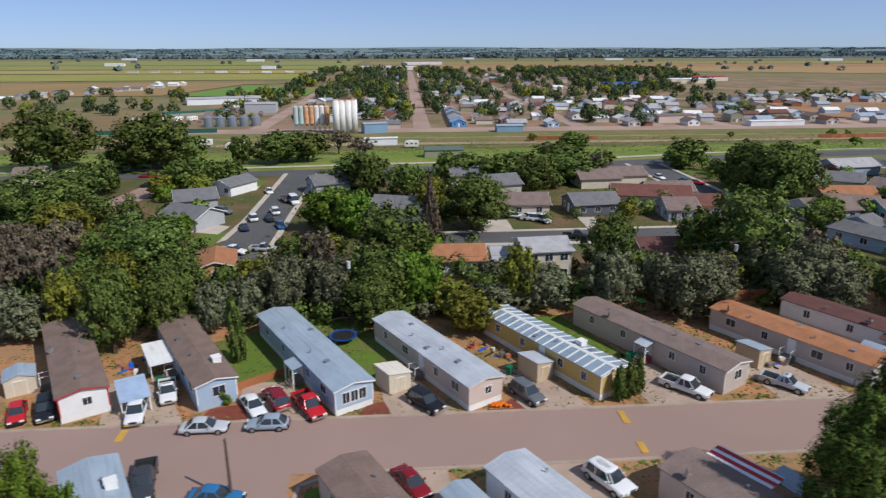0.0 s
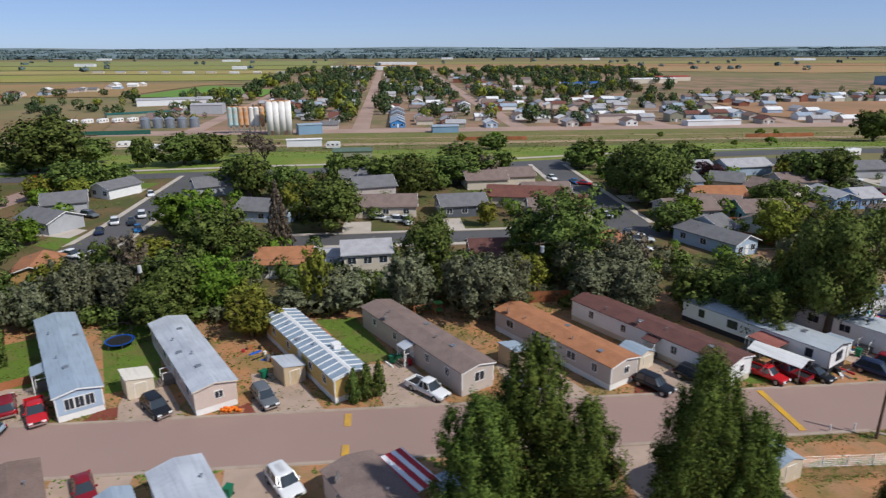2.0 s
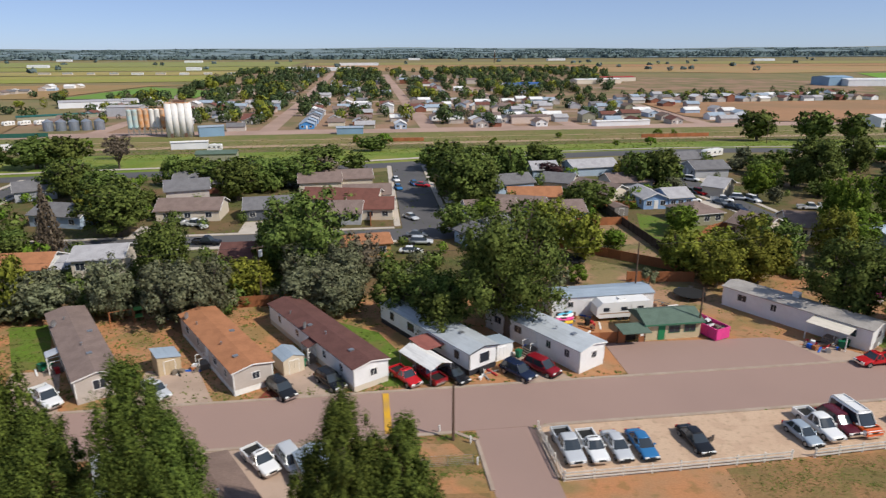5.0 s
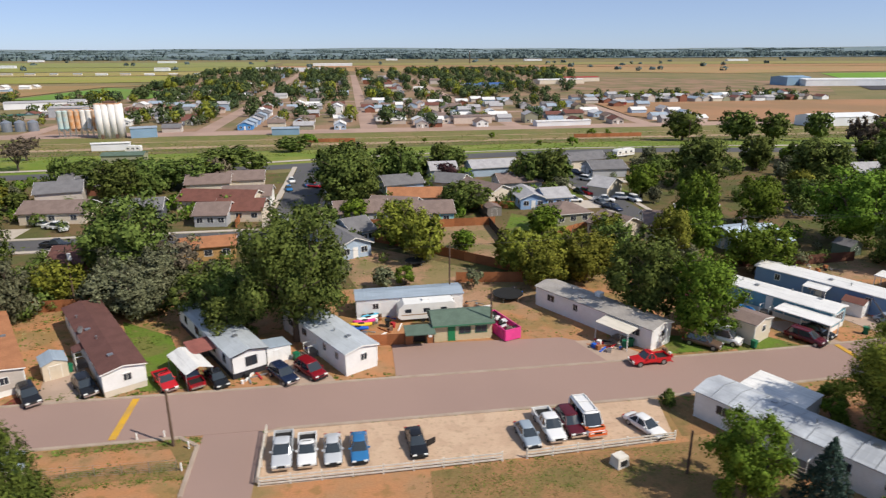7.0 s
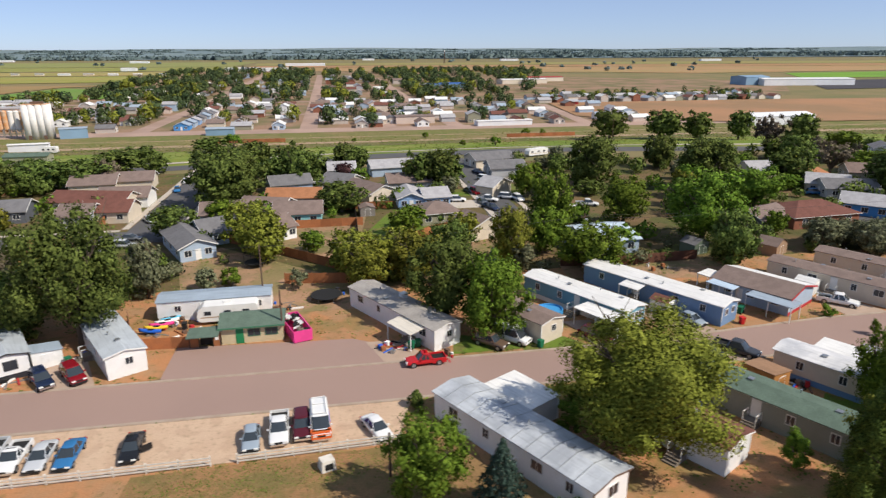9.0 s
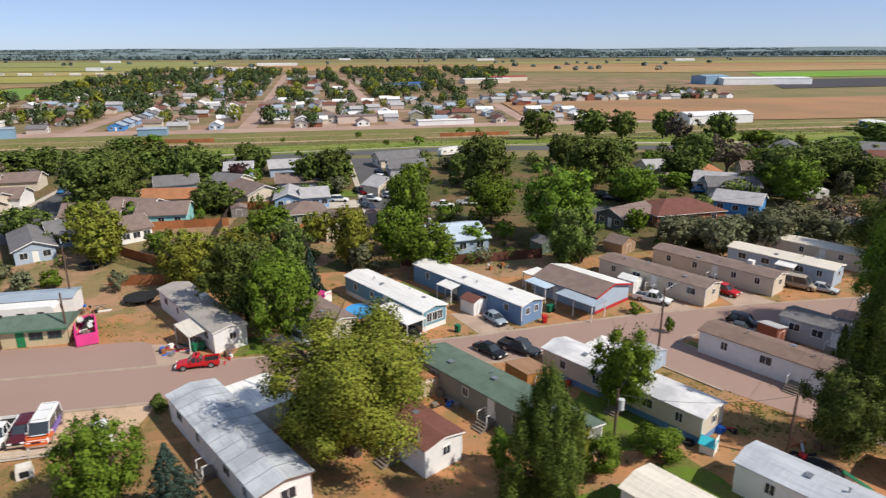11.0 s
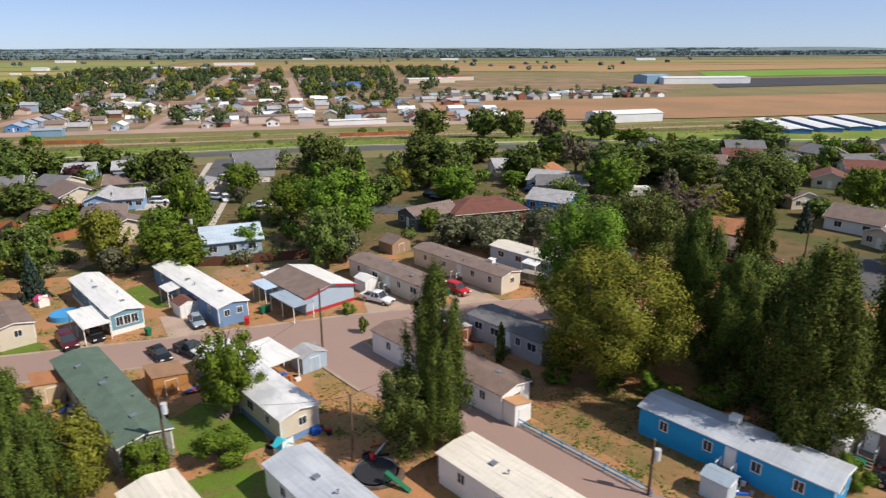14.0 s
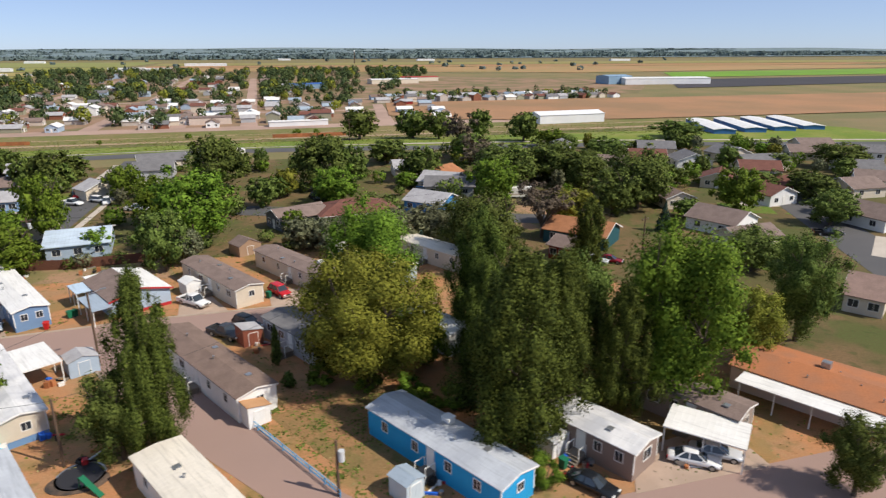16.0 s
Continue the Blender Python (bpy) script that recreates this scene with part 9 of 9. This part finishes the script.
tree("cottonwood", 246.4, 30.2, 15.5, 8.6)
tree("poplar", 227.0, 25.6, 18.6, 11.0)
tree("elm", 255.1, 30.8, 10.3, 8.1)
tree("dry", 252.0, 86.7, 10.5, 13.5)
tree("elm", 260.5, 93.4, 8.7, 12.0)
tree("mid_ash", 290.3, 113.8, 10.2, 15.8)
tree("mid", 326.2, 111.6, 6.1, 12.0)
tree("mid", 332.3, 103.1, 7.3, 10.1)
tree("mid", 325.6, 86.9, 6.6, 7.7)
tree("spruce", 278.4, 84.3, 6.6, 4.1)
tree("mid", 143.0, 174.1, 8.2, 11.4)
tree("mid", 120.9, 188.6, 7.7, 10.2)
tree("shrub", 201.0, 51.2, 3.2, 2.1)
tree("olive", 204.8, 91.0, 6.7, 8.6)
tree("olive", 210.5, 85.9, 7.6, 9.3)
tree("cottonwood", 246.8, 7.6, 8.4, 5.8)
tree("mid", 300.4, 218.9, 12.6, 13.9)
tree("mid", 312.3, 171.8, 7.8, 15.7)
tree("mid_ash", 278.5, 158.0, 8.0, 17.8)
tree("dry", -63.4, 103.6, 9.5, 10.0)
tree("dry", -56.3, 98.1, 9.1, 8.6)
tree("elm", -42.3, 88.4, 10.9, 7.9)
tree("cottonwood", -34.2, 80.5, 10.2, 6.5)
tree("olive", -28.7, 81.8, 8.0, 6.0)
tree("elm", -24.7, 91.3, 8.8, 6.6)
tree("olive", -16.2, 89.7, 8.3, 7.4)
tree("cottonwood", -9.8, 92.5, 9.0, 7.6)
tree("elm", -66.9, 122.2, 9.9, 11.7)
tree("mid", -85.7, 139.7, 9.8, 13.2)
tree("olive", -55.6, 82.0, 7.9, 7.3)
tree("cottonwood", -47.9, 88.8, 10.1, 8.7)
tree("poplar", 230.8, 31.0, 17.0, 10.0)
tree("dry", 264.5, 190.4, 13.9, 14.0)
tree("mid_ash", 252.2, 117.1, 12.6, 12.4)
tree("mid", 299.2, 157.9, 6.0, 8.2)
tree("mid", 275.2, 99.7, 11.8, 11.6)
tree("dry", 238.7, 90.1, 8.2, 10.2)
tree("mid", 289.9, 93.3, 4.6, 6.4)
tree("mid", 332.9, 179.6, 5.2, 12.4)
tree("mid", 350.3, 182.3, 5.3, 8.5)
tree("mid", 339.1, 142.5, 8.0, 7.1)
tree("mid", 373.8, 133.7, 8.9, 17.8)
tree("mid", 315.9, 79.3, 8.1, 10.8)
tree("mid", 278.6, 58.8, 8.0, 10.5)
tree("mid_ash", 288.6, 59.3, 5.2, 7.9)
tree("mid", 304.4, 124.7, 7.1, 7.8)
tree("mid", 354.7, 138.5, 5.4, 8.9)
tree("mid_ash", 304.8, 201.4, 7.6, 13.1)
tree("olive", 184.9, 86.8, 7.3, 7.0)
tree("mid", 15.8, 183.0, 8.0, 12.6)
tree("olive", 54.8, 89.0, 8.0, 9.5)
tree("dry", 61.6, 92.6, 8.6, 9.0)
tree("dry", 53.4, 176.9, 8.0, 7.9)
tree("mid", 99.0, 169.7, 9.5, 9.5)
tree("cottonwood", 185.6, 29.0, 10.2, 7.0, 0, "dark green bushy tree beside a tall poplar")
tree("poplar", 34.2, 42.0, 17.4, 10.5)
tree("poplar", 29.8, 40.0, 13.8, 10.4)
tree("poplar", 38.0, 40.5, 12.6, 9.4)
tree("poplar", 45.9, 38.0, 17.6, 10.0)
tree("poplar", 48.8, 36.5, 13.5, 7.4)
tree("poplar", 60.9, 33.3, 16.6, 9.4)
tree("poplar", 64.8, 33.3, 14.4, 8.4)
tree("poplar", 58.9, 33.3, 12, 6.4)
tree("ash", -31.8, 43.0, 10.4, 4.8)
tree("ash", -28.6, 42.0, 7.4, 2.8)
tree("big_elm", 141.6, 37.9, 15.2, 17.4)
tree("poplar", 155.6, 25.5, 15, 9)
tree("juniper", 19.3, 61.3, 4.6, 2.3)
tree("juniper", 20.7, 61.9, 4.8, 2.4)
tree("juniper", 22.0, 62.9, 4.5, 2.2)
tree("shrub", 222.0, 15.6, 3.2, 3.4)
tree("shrub", 184.6, 56.6, 2.4, 1.6)
tree("juniper", 199.6, 44.2, 5.6, 1.9)
tree("mid", 185.2, 154.0, 15.0, 15.0)
tree("mid_ash", 156.7, 107.2, 15.2, 9.0)
tree("mid_ash", 163.7, 145.7, 9.8, 9.6)
tree("mid_ash", 175.8, 115.0, 11.4, 11.0)
tree("mid", 217.0, 177.0, 12.0, 10.5)
tree("mid_ash", 185.2, 99.5, 16.2, 17.0)
tree("mid", 212.5, 145.0, 15.0, 16.0)
tree("mid", 221.0, 151.0, 12.0, 10.0)
tree("mid_ash", 214.5, 125.0, 10.6, 13.0)
tree("elm", 203.3, 138.0, 7.8, 6.5)
tree("mid", 197.5, 128.0, 8.0, 7.5)

# bushes added to deepen the dark ground around the elms
for x, y, h, w in ((137.5, 44.5, 2.6, 3.6), (135.8, 41.6, 2.2, 3.0), (139.4, 47.2, 2.4, 3.4), (146.5, 45.6, 2.0, 2.6), (121.8, 49.6, 2.2, 2.4), (131.8, 30.5, 2.4, 2.6), (128.8, 40.8, 1.8, 2.4), (204.5, 38.5, 2.4, 4.0), (209.5, 35.5, 2.2, 3.6), (213.8, 30.5, 2.6, 4.0), (200.8, 38.8, 2.0, 2.4)):
    tree("juniper" if w < 2.5 else "shrub", x, y, h, w, 0, "dark green shrub on shaded ground")

# smaller yard trees between the houses
rt = random.Random(23)
planted = 0
while planted < 95:
    x, y = rt.uniform(-95, 390), rt.uniform(104, 194)
    if any(abs(x - hx) < 8 and -11 < y - hy < 8 for hx, hy in HOUSE_SPOTS):
        continue
    if any(inside(np.array([x]), np.array([y]), r)[0] for r in HOUSE_STREETS) or 98 < x < 142 and 94 < y < 138 or x > 140 and y < 118:
        continue
    tree(rt.choice(("mid", "mid", "mid_ash", "elm", "olive")), round(x, 1), round(y, 1), rt.uniform(3.8, 7.2), rt.uniform(4.0, 7.5))
    planted += 1

# short white marker posts and a wire fence at the corner plot
for x, y in ((66.9, 51.4), (69.5, 51.4), (72.3, 49.2), (72.4, 45.8)):
    o = thing("marker_post", "short white marker post at a street corner", "post", x, y, 0, "marker posts")
    part("post", lambda: Geo().tube((0, 0, 0), (0, 0, .85), .08, .08, 10), TRIM_WHITE, o, key="markpost")
    part("cap", lambda: Geo().tube((0, 0, .85), (0, 0, .9), .08, .03, 10), TRIM_WHITE, o, key="markcap")
wf = thing("wire_fence", "green-grey wire fence across the corner plot", "fence", 60, 46.3)
for k in range(6):
    part("post", lambda: Geo().tube((0, 0, 0), (0, 0, 1.2), .03, .03, 6), STEEL, wf, m=pose(k * 2.4, -.09 * k, 0), key="wirepost")
    if k < 5:
        for z in (.1, .3, .5, .7, .9, 1.18):
            part("wire", lambda: Geo().tube((0, 0, 0), (2.4, -.09, 0), .008, .008, 4), STEEL, wf, m=pose(k * 2.4, -.09 * k, z), key="wirefw")

# cars of the far town, along its streets and its dirt road
ro = random.Random(41)
FAR_CARS = ((WHITE_CAR, "white"), (SILVER_CAR, "silver"), (WHITE_CAR, "white"), (DARK_RED_CAR, "dark red"), (BLUE_CAR, "blue"), (BLACK_CAR, "black"))
for k in range(12):
    c, word = ro.choice(FAR_CARS)
    kind = ro.choice(("sedan", "suv", "pickup", "van"))
    x0, y0, x1, y1 = TOWN_STREETS[ro.choice((0, 1, 2, 3, 4, 5))]
    f = ro.uniform(.02, .3)
    side = ro.choice((-1, 1))
    x, y = (x0 + (x1 - x0) * f + side * 3.4, y0 + (y1 - y0) * f) if k % 2 else (ro.uniform(-60, 260), ro.uniform(349, 356))
    vehicle(kind, "%s %s parked in the far town" % (word, {"pickup": "pickup"}.get(kind, kind)), c, x, y, 0 if k % 2 else ro.choice((0, 90, 20)), land(x, y) + .1,
            {"sedan": "car", "pickup": "pickup truck"}.get(kind, kind))
